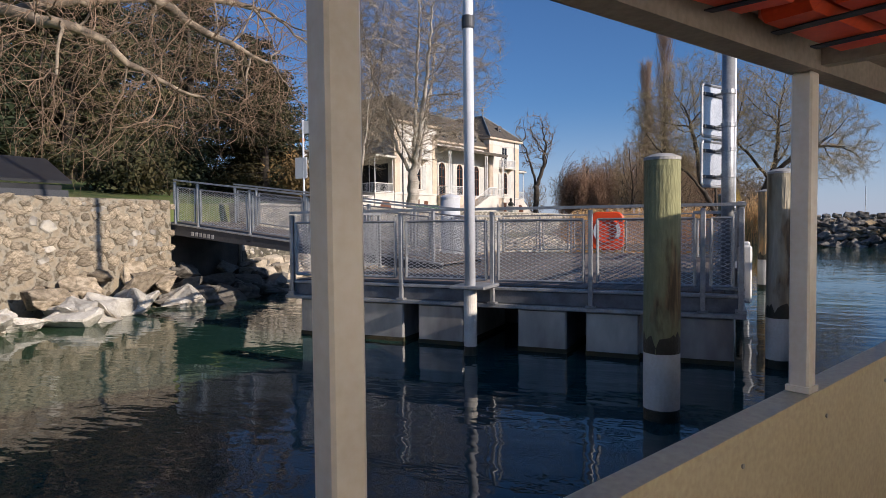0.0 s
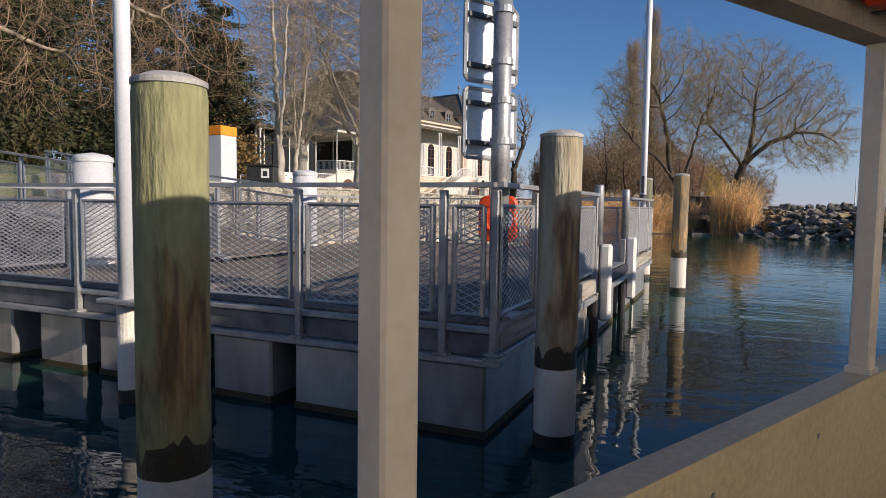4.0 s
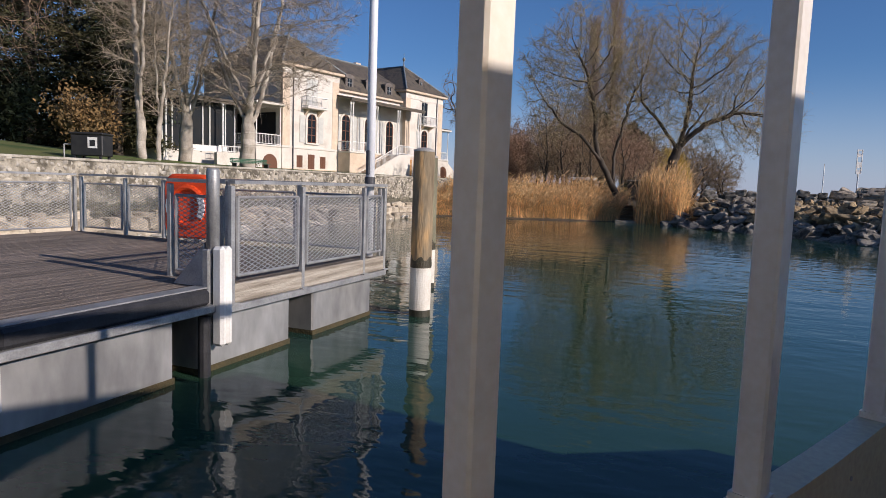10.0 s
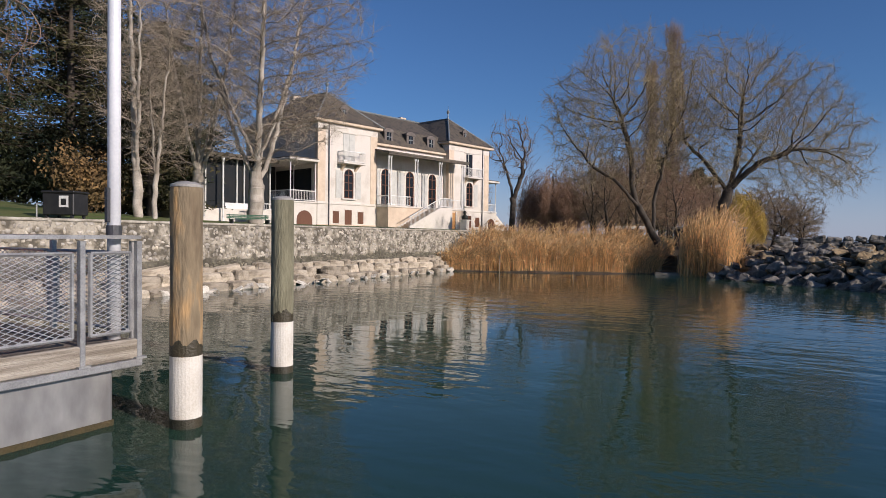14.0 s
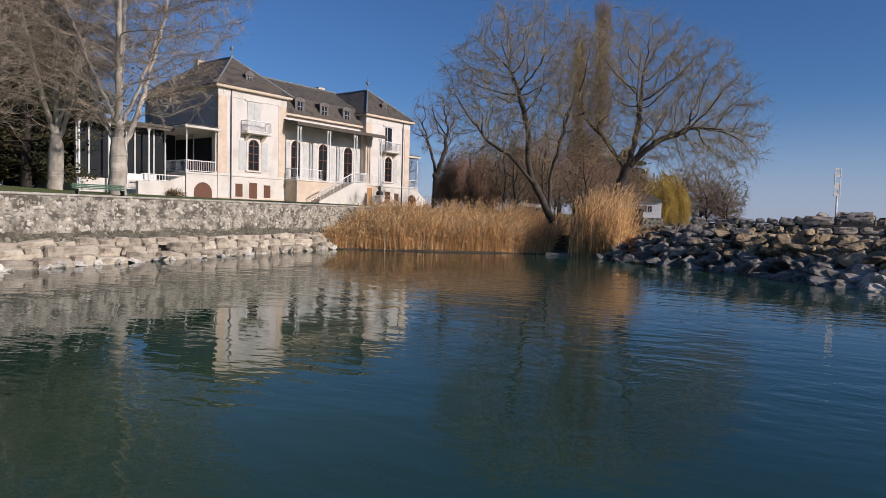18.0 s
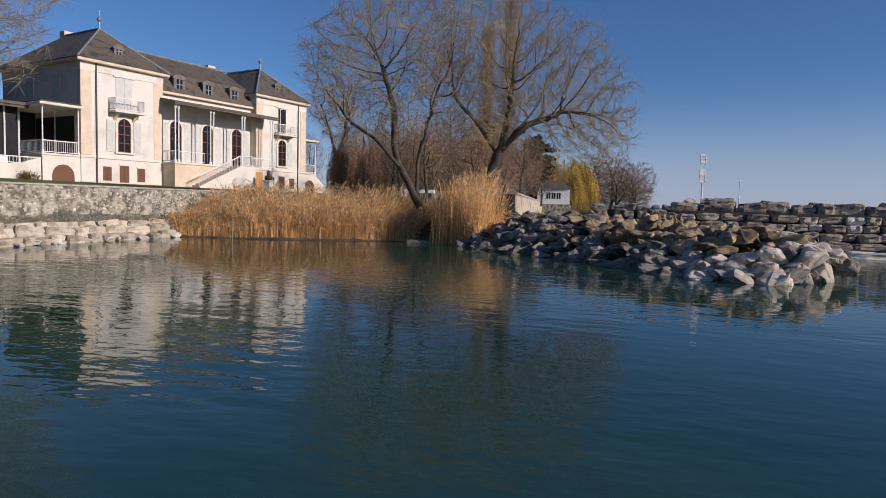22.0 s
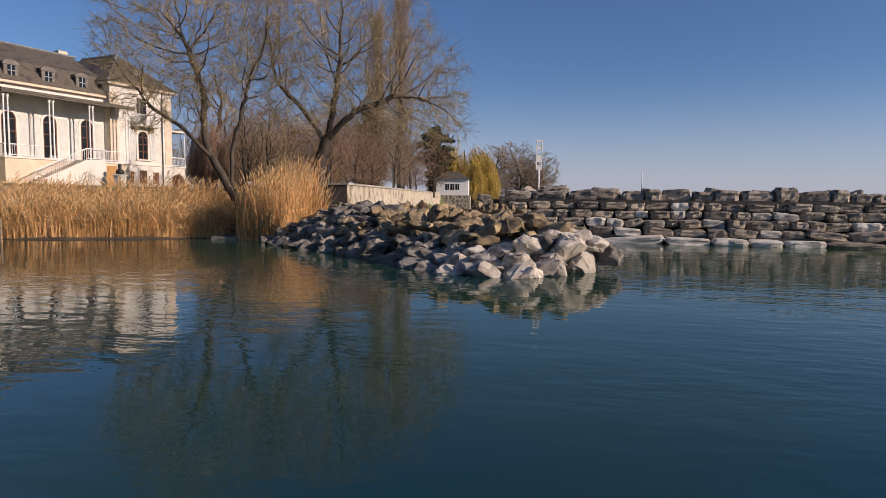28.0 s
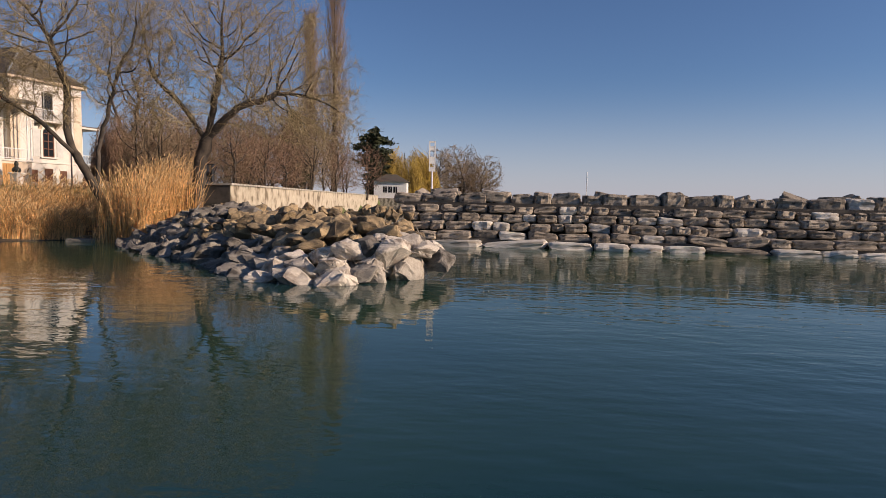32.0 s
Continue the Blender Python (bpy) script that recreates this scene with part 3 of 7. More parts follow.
def build_spit():
    """The loose rock groyne that closes the reed bay."""
    rng = np.random.default_rng(11)
    spit = thing("rock_groyne", None, "groyne of loose pale limestone boulders with ochre stones on its crest", "rocks", kind="structure")
    pale, ochre = rock_set(SPIT_ROCK, 9, 21, 17), rock_set(BROWN_ROCK, 6, 22, 16)
    core = bmesh.new()
    ax, bxv = Vector((4.2, 52.6)), Vector((15.35, 42.35))
    d = (bxv - ax).normalized()
    s = Vector((-d.y, d.x))
    rows = []
    for i in range(14):
        k = i / 13
        c = ax.lerp(bxv, k * 0.94)
        top, half = 1.3 - 0.8 * k ** 3, (3.0 - 1.2 * k) * math.sqrt(max(0.1, 1 - (max(0.0, k - 0.7) / 0.34) ** 2))
        rows.append([core.verts.new((c.x + s.x * w * half, c.y + s.y * w * half, z)) for w, z in ((-1.15, -1.0), (-0.55, 0.35 * top), (-0.1, top - 0.25), (0.5, top - 0.3), (1.2, -0.8))])
    for p, q in zip(rows, rows[1:]):
        for i in range(4):
            core.faces.new((p[i], q[i], q[i + 1], p[i + 1]))
    # near-black core paints the shade in the gaps between boulders
    part("core", core, WET_SHADE, spit, "dark core painted as the shade between the boulders")
    white = rock_set(SPIT_PALE, 6, 23, 22)
    for i in range(24):
        for j in range(10):
            k = (i + rng.uniform(0, 1)) / 24
            w = -1.12 + 1.75 * (j + rng.uniform(0, 1)) / 10
            c = ax.lerp(bxv, k)
            round_off = math.sqrt(max(0.15, 1 - (max(0.0, k - 0.86) / 0.16) ** 2))
            top, half = (1.55 - 0.35 * k ** 2) * (0.35 + 0.65 * round_off), (3.3 - 0.5 * k) * round_off
            z = top * (1 - abs(w) ** 1.6) + rng.uniform(-0.14, 0.06)
            size = rng.uniform(0.34, 0.56) * (1.25 if z < 0.4 else 1.0)
            if z > 0.66 and k < 0.93 and (k > 0.42 or rng.uniform() < 0.3):
                me = ochre[int(rng.integers(0, 6))]
            elif k > 0.78 and rng.uniform() < 0.8:
                me = white[int(rng.integers(0, 6))]
            else:
                # darker wet flank stone, with the flank's shade also in its colour
                me = pale[int(rng.integers(0, 9))]
            place("rock", me, spit, (c.x + s.x * w * half, c.y + s.y * w * half, max(-0.05, z - 0.05)), (rng.uniform(-0.5, 0.5), rng.uniform(-0.5, 0.5), rng.uniform(0, 6.3)), size * rng.uniform(0.85, 1.35, 3) * np.array([1.08, 1.08, 0.85]))
    for i in range(16):
        k, w = 0.80 + 0.18 * (i % 8) / 7, -0.75 + 0.9 * (i // 8)
        c = ax.lerp(bxv, k)
        place("rock", white[i % 6], spit, (c.x + s.x * (w + rng.uniform(-0.2, 0.2)), c.y + s.y * (w + rng.uniform(-0.2, 0.2)), rng.uniform(0.05, 0.3)), rng.uniform(0, 6.3, 3), rng.uniform(0.45, 0.66) * rng.uniform(0.85, 1.2, 3))
    # smaller stones in the gaps and the pile under the garden wall
    small = bmesh.new()
    for i in range(330):
        if i < 170:
            k, w = rng.uniform(0, 0.9), rng.uniform(-0.95, 0.95)
            c = ax.lerp(bxv, k)
            half = 3.0 - 0.9 * k
            p = Vector((c.x + s.x * w * half, c.y + s.y * w * half, max(0.02, (1.4 - 0.75 * k ** 4) * (1 - abs(w) ** 1.5))))
            size = rng.uniform(0.10, 0.24)
        else:
            p = Vector((rng.uniform(2.6, 12.4), 0, 0))
            p.y = 57.0 - rng.uniform(0, 1) ** 1.5 * 3.2 + (p.x - 2.6) * 0.05
            p.z = max(0.0, 1.35 - (57.2 - p.y) * 0.42 + rng.uniform(-0.1, 0.1))
            size = rng.uniform(0.25, 0.5)
        n0 = len(small.verts)
        small.from_mesh((ochre if rng.uniform() < 0.5 else pale)[i % 6])
        small.verts.ensure_lookup_table()
        bmesh.ops.transform(small, matrix=Matrix.LocRotScale(p, Euler(rng.uniform(0, 6.3, 3)), Vector(size * rng.uniform(0.8, 1.4, 3))), verts=small.verts[n0:])
    tagged(part("small_rocks", small, BROWN_ROCK, spit, "smaller ochre stones in the gaps"), kind="stuff")


MOLE = (4.2, 31.0, 100.0, 2.3)  # x from, x to, y of the near side, height


def build_breakwater():
    """A stepped dry-stone breakwater of big squared blocks."""
    rng = np.random.default_rng(5)
    wall = thing("breakwater", None, "stepped breakwater of big grey squared limestone blocks", "breakwater", kind="structure")
    # dark core and foot paint the shade in the joints between blocks
    part("core", bx(11.9, 70, 57.5, 61.0, -1.5, 1.95), SHADEDARK, wall)
    part("foot", bx(12.5, 70, 55.6, 57.45, -1.5, 0.35), SHADEDARK, wall)
    meshes = [block_mesh(BLOCK, 40 + i) for i in range(10)]
    warm = [block_mesh(PALE_ROCK, 60 + i) for i in range(10)]
    z = -0.15
    # course height, front, first x, widths: long pale foot slabs, three courses, big crest blocks
    for row, (h, y0, xs, narrow, wide) in enumerate(((0.40, 54.8, 13.4, 1.1, 2.9), (0.40, 55.5, 13.0, 0.8, 1.8), (0.40, 56.2, 12.4, 0.6, 1.3), (0.39, 56.8, 12.0, 0.6, 1.25), (0.38, 57.3, 11.6, 0.55, 1.3), (0.66, 57.9, 11.2, 0.7, 1.6))):
        x = xs
        while x < (44 if row > 1 else 42):
            w = rng.uniform(narrow, wide)
            hh = h * rng.uniform(0.92, 1.10) * (rng.uniform(0.72, 1.12) if row == 5 else 1)
            pale = (row < 1 and rng.uniform() < 0.92) or rng.uniform() < 0.12
            place("stone", (warm if pale else meshes)[int(rng.integers(0, 10))], wall, (x + w / 2, y0 + 0.55 + rng.uniform(-0.2, 0.2), z + hh / 2 + rng.uniform(-0.02, 0.03)), rng.normal(0, 0.05, 3), (w * 1.0, 1.2, hh * 1.04))
            x += w
        z += h
    for i in range(24):
        place("stone", meshes[i % 10], wall, (rng.uniform(12, 44), rng.uniform(58.2, 60.5), 2.25), rng.normal(0, 0.2, 3), (rng.uniform(0.7, 1.5), 1.0, rng.uniform(0.35, 0.6)))


def slab_mesh(mat, seed):
    """A rubble stone of unit size with an irregular outline and a nearly flat face that looks along x."""
    rng = np.random.default_rng(seed)
    bm = bmesh.new()
    ang = np.sort((np.arange(8) + rng.uniform(-0.3, 0.3, 8)) * math.pi / 4)
    rad = rng.uniform(0.42, 0.62, 8)
    rings = [[bm.verts.new((x + rng.uniform(-0.2, 0.2) * (x > 0), math.cos(a) * r * k, math.sin(a) * r * k)) for a, r in zip(ang, rad)] for x, k in ((-1.0, 1.0), (0.5, 0.96), (1.0, 0.78))]
    for p, q in zip(rings, rings[1:]):
        for i in range(8):
            j = (i + 1) % 8
            bm.faces.new((p[i], p[j], q[j], q[i]))
    c = bm.verts.new((1.1, 0, 0))
    for i in range(8):
        bm.faces.new((rings[2][i], rings[2][(i + 1) % 8], c))
    return mesh_from("stone", bm, mat)


def stone_face(parent, y0, y1, z0, z1, x, limit, seed, tall=0.2):
    """Rubble stones set proud of the mortar on a wall that faces east."""
    rng = np.random.default_rng(seed)
    meshes = [slab_mesh(STONE, seed + 1 + i) for i in range(10)]
    rows, z, done = [], z0, 0
    while z < z1 - 0.06:
        h = min(tall * rng.uniform(0.75, 1.3), z1 - z)
        y = y0
        while y < y1:
            w = rng.uniform(0.12, 0.36)
            rows.append((y + w / 2 + rng.normal(0, 0.05), z + h / 2 + rng.normal(0, 0.06), w, h))
            y += w
        z += h
    rng.shuffle(rows)
    rest = bmesh.new()
    for k, (y, zc, w, h) in enumerate(rows):
        me = meshes[k % 10]
        m = Matrix.LocRotScale(Vector((x, y, zc)), Euler((rng.uniform(-0.3, 0.3), 0, 0)), Vector((rng.uniform(0.012, 0.035), w * rng.uniform(0.9, 1.15), h * rng.uniform(0.9, 1.25))))
        if k < limit:
            ob = new("stone", me)
            ob.parent = parent
            ob.matrix_basis = m
        else:
            done += 1
            n0 = len(rest.verts)
            rest.from_mesh(me)
            rest.verts.ensure_lookup_table()
            bmesh.ops.transform(rest, matrix=m, verts=rest.verts[n0:])
    if done:
        tagged(part("rubble", rest, STONE_I, parent), kind="stuff")
    else:
        rest.free()


def joined_stones(parent, rows, mat, seed):
    """Far wall stones as one mesh: bevelled slabs proud of the mortar."""
    rng = np.random.default_rng(seed)
    n = len(rows)
    r = np.array(rows)
    ang = np.linspace(0, 2 * np.pi, 8)[:-1]
    v, f = [], []
    jit = rng.uniform(0.55, 1.2, (n, 7))
    oy = np.cos(ang)[None] * jit * r[:, 3:4] * 0.52
    oz = np.sin(ang)[None] * jit * r[:, 4:5] * 0.58
    base = np.stack([np.broadcast_to(r[:, 0:1] - 0.03, oy.shape), r[:, 1:2] + oy, r[:, 2:3] + oz], axis=2)
    proud = rng.uniform(0.004, 0.04, (n, 1))
    face = np.stack([np.broadcast_to(r[:, 0:1], oy.shape) + proud, r[:, 1:2] + oy * 0.72, r[:, 2:3] + oz * 0.72], axis=2)
    mid = np.stack([r[:, 0] + proud[:, 0] * 1.3, r[:, 1], r[:, 2]], axis=1)[:, None, :]
    v = np.concatenate([base, face, mid], axis=1).reshape(-1, 3)
    o = (np.arange(n) * 15)[:, None, None]
    i = np.arange(7)
    j = (i + 1) % 7
    tri = np.concatenate([np.stack([i, j, j + 7], 1), np.stack([i, j + 7, i + 7], 1), np.stack([i + 7, j + 7, np.full(7, 14)], 1)])
    f = (o + tri[None]).reshape(-1, 3)
    ob = part("rubble", raw_mesh("rubble", v, f, mat), None, parent)
    tagged(ob, kind="stuff")


def build_quay_walls():
    near = thing("quay_wall_south", None, "old rubble stone quay wall, sunlit, with mortar joints", "wall", kind="structure")
    part("wall_core", bx(-12.75, -12.0, -30, 12.3, -1.0, 2.3, bev=0.03), MORTAR, near)
    stone_face(near, 5.2, 12.2, 0.75, 2.24, -12.0, 280, 61, 0.17)
    rng = np.random.default_rng(77)
    north = thing("quay_wall_north", None, "long rubble stone quay wall with pale mottled stones and dark damp foot", "wall", kind="structure")
    part("wall_core", bx(-12.95, -12.2, 14.8, 53.0, -1.0, 2.24, bev=0.03), MORTAR_N, north)
    part("coping", bx(-12.97, -12.17, 14.8, 53.0, 2.244, 2.325, bev=0.02), MORTAR_C, north, "pale worn mortar coping")
    rows = []
    z = 0.7
    while z < 2.2:
        h = rng.uniform(0.09, 0.19)
        y = 14.9
        while y < 52.5:
            w = rng.uniform(0.09, 0.28)
            rows.append((-12.195, y + w / 2, z + h / 2 + rng.normal(0, 0.05), w * rng.uniform(0.7, 1.25), h * rng.uniform(0.7, 1.25)))
            y += w
        z += h
    damp = [r for r in rows if r[2] < 1.08 + 0.25 * noise.noise((r[1] * 0.35, 0, 4.0))]
    wet = set(damp)
    joined_stones(north, [r for i, r in enumerate(rows) if r not in wet and (i * 7) % 10 < 8], STONE_I, 78)
    joined_stones(north, damp, STONE_D, 79)
    courses = [block_mesh(REVET, 160 + k) for k in range(8)]
    for x, zc, h, d in ((-11.62, 0.06, 0.46, 0.8), (-11.85, 0.40, 0.46, 0.66), (-12.06, 0.66, 0.34, 0.4)):
        y = 14.9
        while y < 48.0:
            w = rng.uniform(0.5, 1.35)
            if rng.uniform() < 0.97:
                place("stone", courses[int(rng.integers(0, 8))], north, (x + rng.uniform(-0.06, 0.08), y + w / 2, zc + rng.uniform(-0.05, 0.04)), rng.normal(0, 0.09, 3), (d, w * 1.03, h * rng.uniform(0.9, 1.2)))
            y += w
    band = bmesh.new()
    y = 14.82
    while y < 52.8:
        w = rng.uniform(0.25, 0.7)
        box(band, -12.21, -12.19, y, y + w - 0.002, 0.55, 1.08 + 0.16 * noise.noise((y * 0.5, 3.0, 1.0)) + rng.uniform(-0.05, 0.05))
        y += w
    part("damp_band", band, DAMP, north, "dark damp foot of the wall")
    # dark box paints the shade behind the foot stones
    part("footing", bx(-12.25, -11.75, 14.8, 48.0, -1.0, 0.3), SHADEDARK, north, "painted shade behind the foot stones")
    # the stretch under the gangway, with the shade painted into its colour
    mid = thing("quay_wall_middle", None, "quay wall in shade under the gangway", "wall", kind="structure")
    part("wall_core", bx(-12.9, -12.3, 12.3, 14.8, -1.0, 1.72), SHADEDARK, mid, "wall core painted dark as the shade under the gangway")
    # boulders along the foot
    rocks = thing("shore_boulders", None, "pale limestone boulders piled at the foot of the quay wall", "rocks", kind="structure")
    rng = np.random.default_rng(31)
    pale = rock_set(PALE_ROCK, 10, 32, 11)
    brown = rock_set(STONE, 10, 33, 13)
    # darker grey boulders that paint the gangway's shade onto the last stretch
    shade = rock_set(SPIT_ROCK, 10, 34, 12)
    for i in range(92):
        y = rng.uniform(2.5, 16.2)
        k = (0.0, 0.12, 0.45, 0.8)[i % 4] + rng.uniform(0, 0.18)
        size = (0.70, 0.62, 0.50, 0.42)[i % 4] * rng.uniform(0.75, 1.15)
        x = -10.7 - 1.15 * k - 0.07 * max(0.0, y - 9)
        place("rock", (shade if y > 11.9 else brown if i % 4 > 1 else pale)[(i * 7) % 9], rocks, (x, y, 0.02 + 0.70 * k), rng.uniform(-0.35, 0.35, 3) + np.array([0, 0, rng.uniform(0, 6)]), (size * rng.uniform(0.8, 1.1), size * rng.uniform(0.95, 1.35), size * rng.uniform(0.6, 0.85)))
    for i in range(46):
        y = 15.0 + 32.0 * (i + rng.uniform(0, 1)) / 46
        size = rng.uniform(0.18, 0.36)
        place("rock", pale[i % 10], rocks, (-11.25 + rng.uniform(-0.1, 0.15), y, rng.uniform(-0.02, 0.08)), rng.uniform(-0.4, 0.4, 3) + np.array([0, 0, rng.uniform(0, 6)]), (size, size * rng.uniform(0.9, 1.5), size * rng.uniform(0.6, 0.9)))
    # the retaining wall behind the groyne
    far = thing("garden_wall", None, "long pale rendered garden wall with stains", "wall", kind="structure")
    bm = bmesh.new()
    poly_prism(bm, [(2.9, 57.4, -0.5), (-7.9, 129.4, -0.5), (-8.5, 129.4, -0.5), (-1.2, 57.4, -0.5)], (0, 0, 3.1))
    part("wall_core", bm, STAINED, far)
    bm = bmesh.new()
    poly_prism(bm, [(3.0, 57.3, 2.6), (-7.8, 129.4, 2.6), (-8.4, 129.4, 2.6), (-1.25, 57.3, 2.6)], (0, 0, 0.1))
    part("coping", bm, MORTAR_C, far)
    # dark slab paints the end's shade together with its moss
    part("end_face", bx(-1.2, 2.88, 57.35, 57.397, -0.5, 2.598), SHADEDARK, far, "mossy end of the wall, darkened further as shade")


# ---- the landing stage ----
DECK_Z, RAIL_Z = 0.86, 1.88


def infill(name, a, b, z0, z1, parent):
    """Diamond wire infill between two points of a rail line."""
    a, b = Vector(a), Vector(b)
    w, h = (b - a).length, z1 - z0
    px, pz, r = 0.105, 0.047, 0.0052
    rows = []
    slope = pz / px
    for sgn in (1, -1):
        k = -h / slope
        while k < w + h / slope:
            # a line z = sgn * slope * (x - k) cut to the panel
            if sgn > 0:
                x0, x1 = max(0.0, k), min(w, k + h / slope)
                zz = (slope * (x0 - k), slope * (x1 - k))
            else:
                x0, x1 = max(0.0, k), min(w, k + h / slope)
                zz = (h - slope * (x0 - k), h - slope * (x1 - k))
            if x1 - x0 > 0.02:
                p, q = a.lerp(b, x0 / w), a.lerp(b, x1 / w)
                za, zb = a.z + (b.z - a.z) * x0 / w, a.z + (b.z - a.z) * x1 / w
                rows.append((p.x, p.y, za + z0 + zz[0], q.x, q.y, zb + z0 + zz[1], r, r))
            k += px
    return part(name, tubes(name, rows, 3, WIRE), None, parent)


def railing(name, posts, label, base=DECK_Z, drop=0.2, height=1.02, heights=None):
    """A steel rail along a line of posts: twin-plate posts, flat top rail, framed wire panels."""
    rail = thing(name, None, label, "railing", "railings of the landing stage")
    zs = heights or [base] * len(posts)
    P3 = [Vector((x, y, z)) for (x, y), z in zip(posts, zs)]
    for p in P3:
        bm = bmesh.new()
        box(bm, p.x - 0.028, p.x + 0.028, p.y - 0.028, p.y + 0.028, p.z - drop, p.z + height - 0.02, bev=0.006)
        box(bm, p.x - 0.06, p.x + 0.06, p.y - 0.06, p.y + 0.06, p.z - drop - 0.012, p.z - drop + 0.01)
        part("post", bm, ZINC, rail)
    for p, q in zip(P3, P3[1:]):
        d = (q - p).normalized()
        n = Vector((-d.y, d.x, 0)).normalized()
        up = Vector((0, 0, height))
        bm = bmesh.new()
        c = [p + up + n * 0.05, p + up - n * 0.05, q + up - n * 0.05, q + up + n * 0.05]
        poly_prism(bm, [v + d * (-0.001 if i < 2 else 0.001) for i, v in enumerate(c)], (0, 0, 0.035))
        part("top_rail", bm, ZINC, rail)
        i0, i1 = p + d * 0.09, q - d * 0.09
        fr = bmesh.new()
        for za in (0.08, height - 0.14):
            rod(fr, i0 + Vector((0, 0, za)), i1 + Vector((0, 0, za)), 0.018, n=6)
        for e in (i0, i1):
            rod(fr, e + Vector((0, 0, 0.08)), e + Vector((0, 0, height - 0.14)), 0.022, n=6)
        part("panel_frame", fr, ZINC, rail)
        infill("wire_mesh", i0, i1, 0.09, height - 0.15, rail)
    return rail


def pile(name, x, y, r, top, body, label, white=0.68):
    ob = thing(name, pose(x, y, 0), label, "mooring pile", "mooring piles")
    rng = np.random.default_rng(int(abs(x * 100) + y))
    bm = bmesh.new()
    lathe(bm, [(r, white), (r * 1.01, white + 0.3), (r * 0.99, 0.5 * (white + top)), (r, top - 0.06), (r * 0.97, top - 0.01), (r * 0.5, top + 0.015)], 28)
    for v in bm.verts:
        if v.co.z < top - 0.05:
            k = 1.0 + 0.025 * noise.noise((v.co.x * 14, v.co.y * 14, v.co.z * 0.8 + x))
            v.co.x, v.co.y = v.co.x * k, v.co.y * k
    part("trunk", bm, body, ob, smooth=False)
    bm = bmesh.new()
    lathe(bm, [(r * 1.012, white + 0.004), (r * 1.016, white + 0.06), (r * 1.014, white + 0.11), (r * 1.006, white + 0.15)], 28)
    for v in bm.verts:
        if v.co.z > white + 0.1:
            v.co.z += 0.10 * noise.noise((v.co.x * 22, v.co.y * 22, x)) + 0.05 * noise.noise((v.co.x * 60, v.co.y * 60, y))
    part("damp_band", bm, WET_SHADE, ob, "dark damp band above the painted foot")
    bm = bmesh.new()
    lathe(bm, [(r * 1.005, 0.1), (r * 1.015, 0.4), (r * 1.005, white + 0.002)], 28)
    part("painted_foot", bm, PILE_W, ob, "flaking white paint on the foot")
    bm = bmesh.new()
    lathe(bm, [(r * 1.0, -2.5), (r * 1.02, 0.02), (r * 1.01, 0.1)], 28)
    part("wet_foot", bm, WET_SHADE, ob)
    bm = bmesh.new()
    lathe(bm, [(r * 1.015, top - 0.012), (r * 1.015, top + 0.012), (r * 0.6, top + 0.04), (0.02, top + 0.05)], 28)
    part("cap", bm, CAPGREY, ob, "weathered pale pile cap")
    return ob


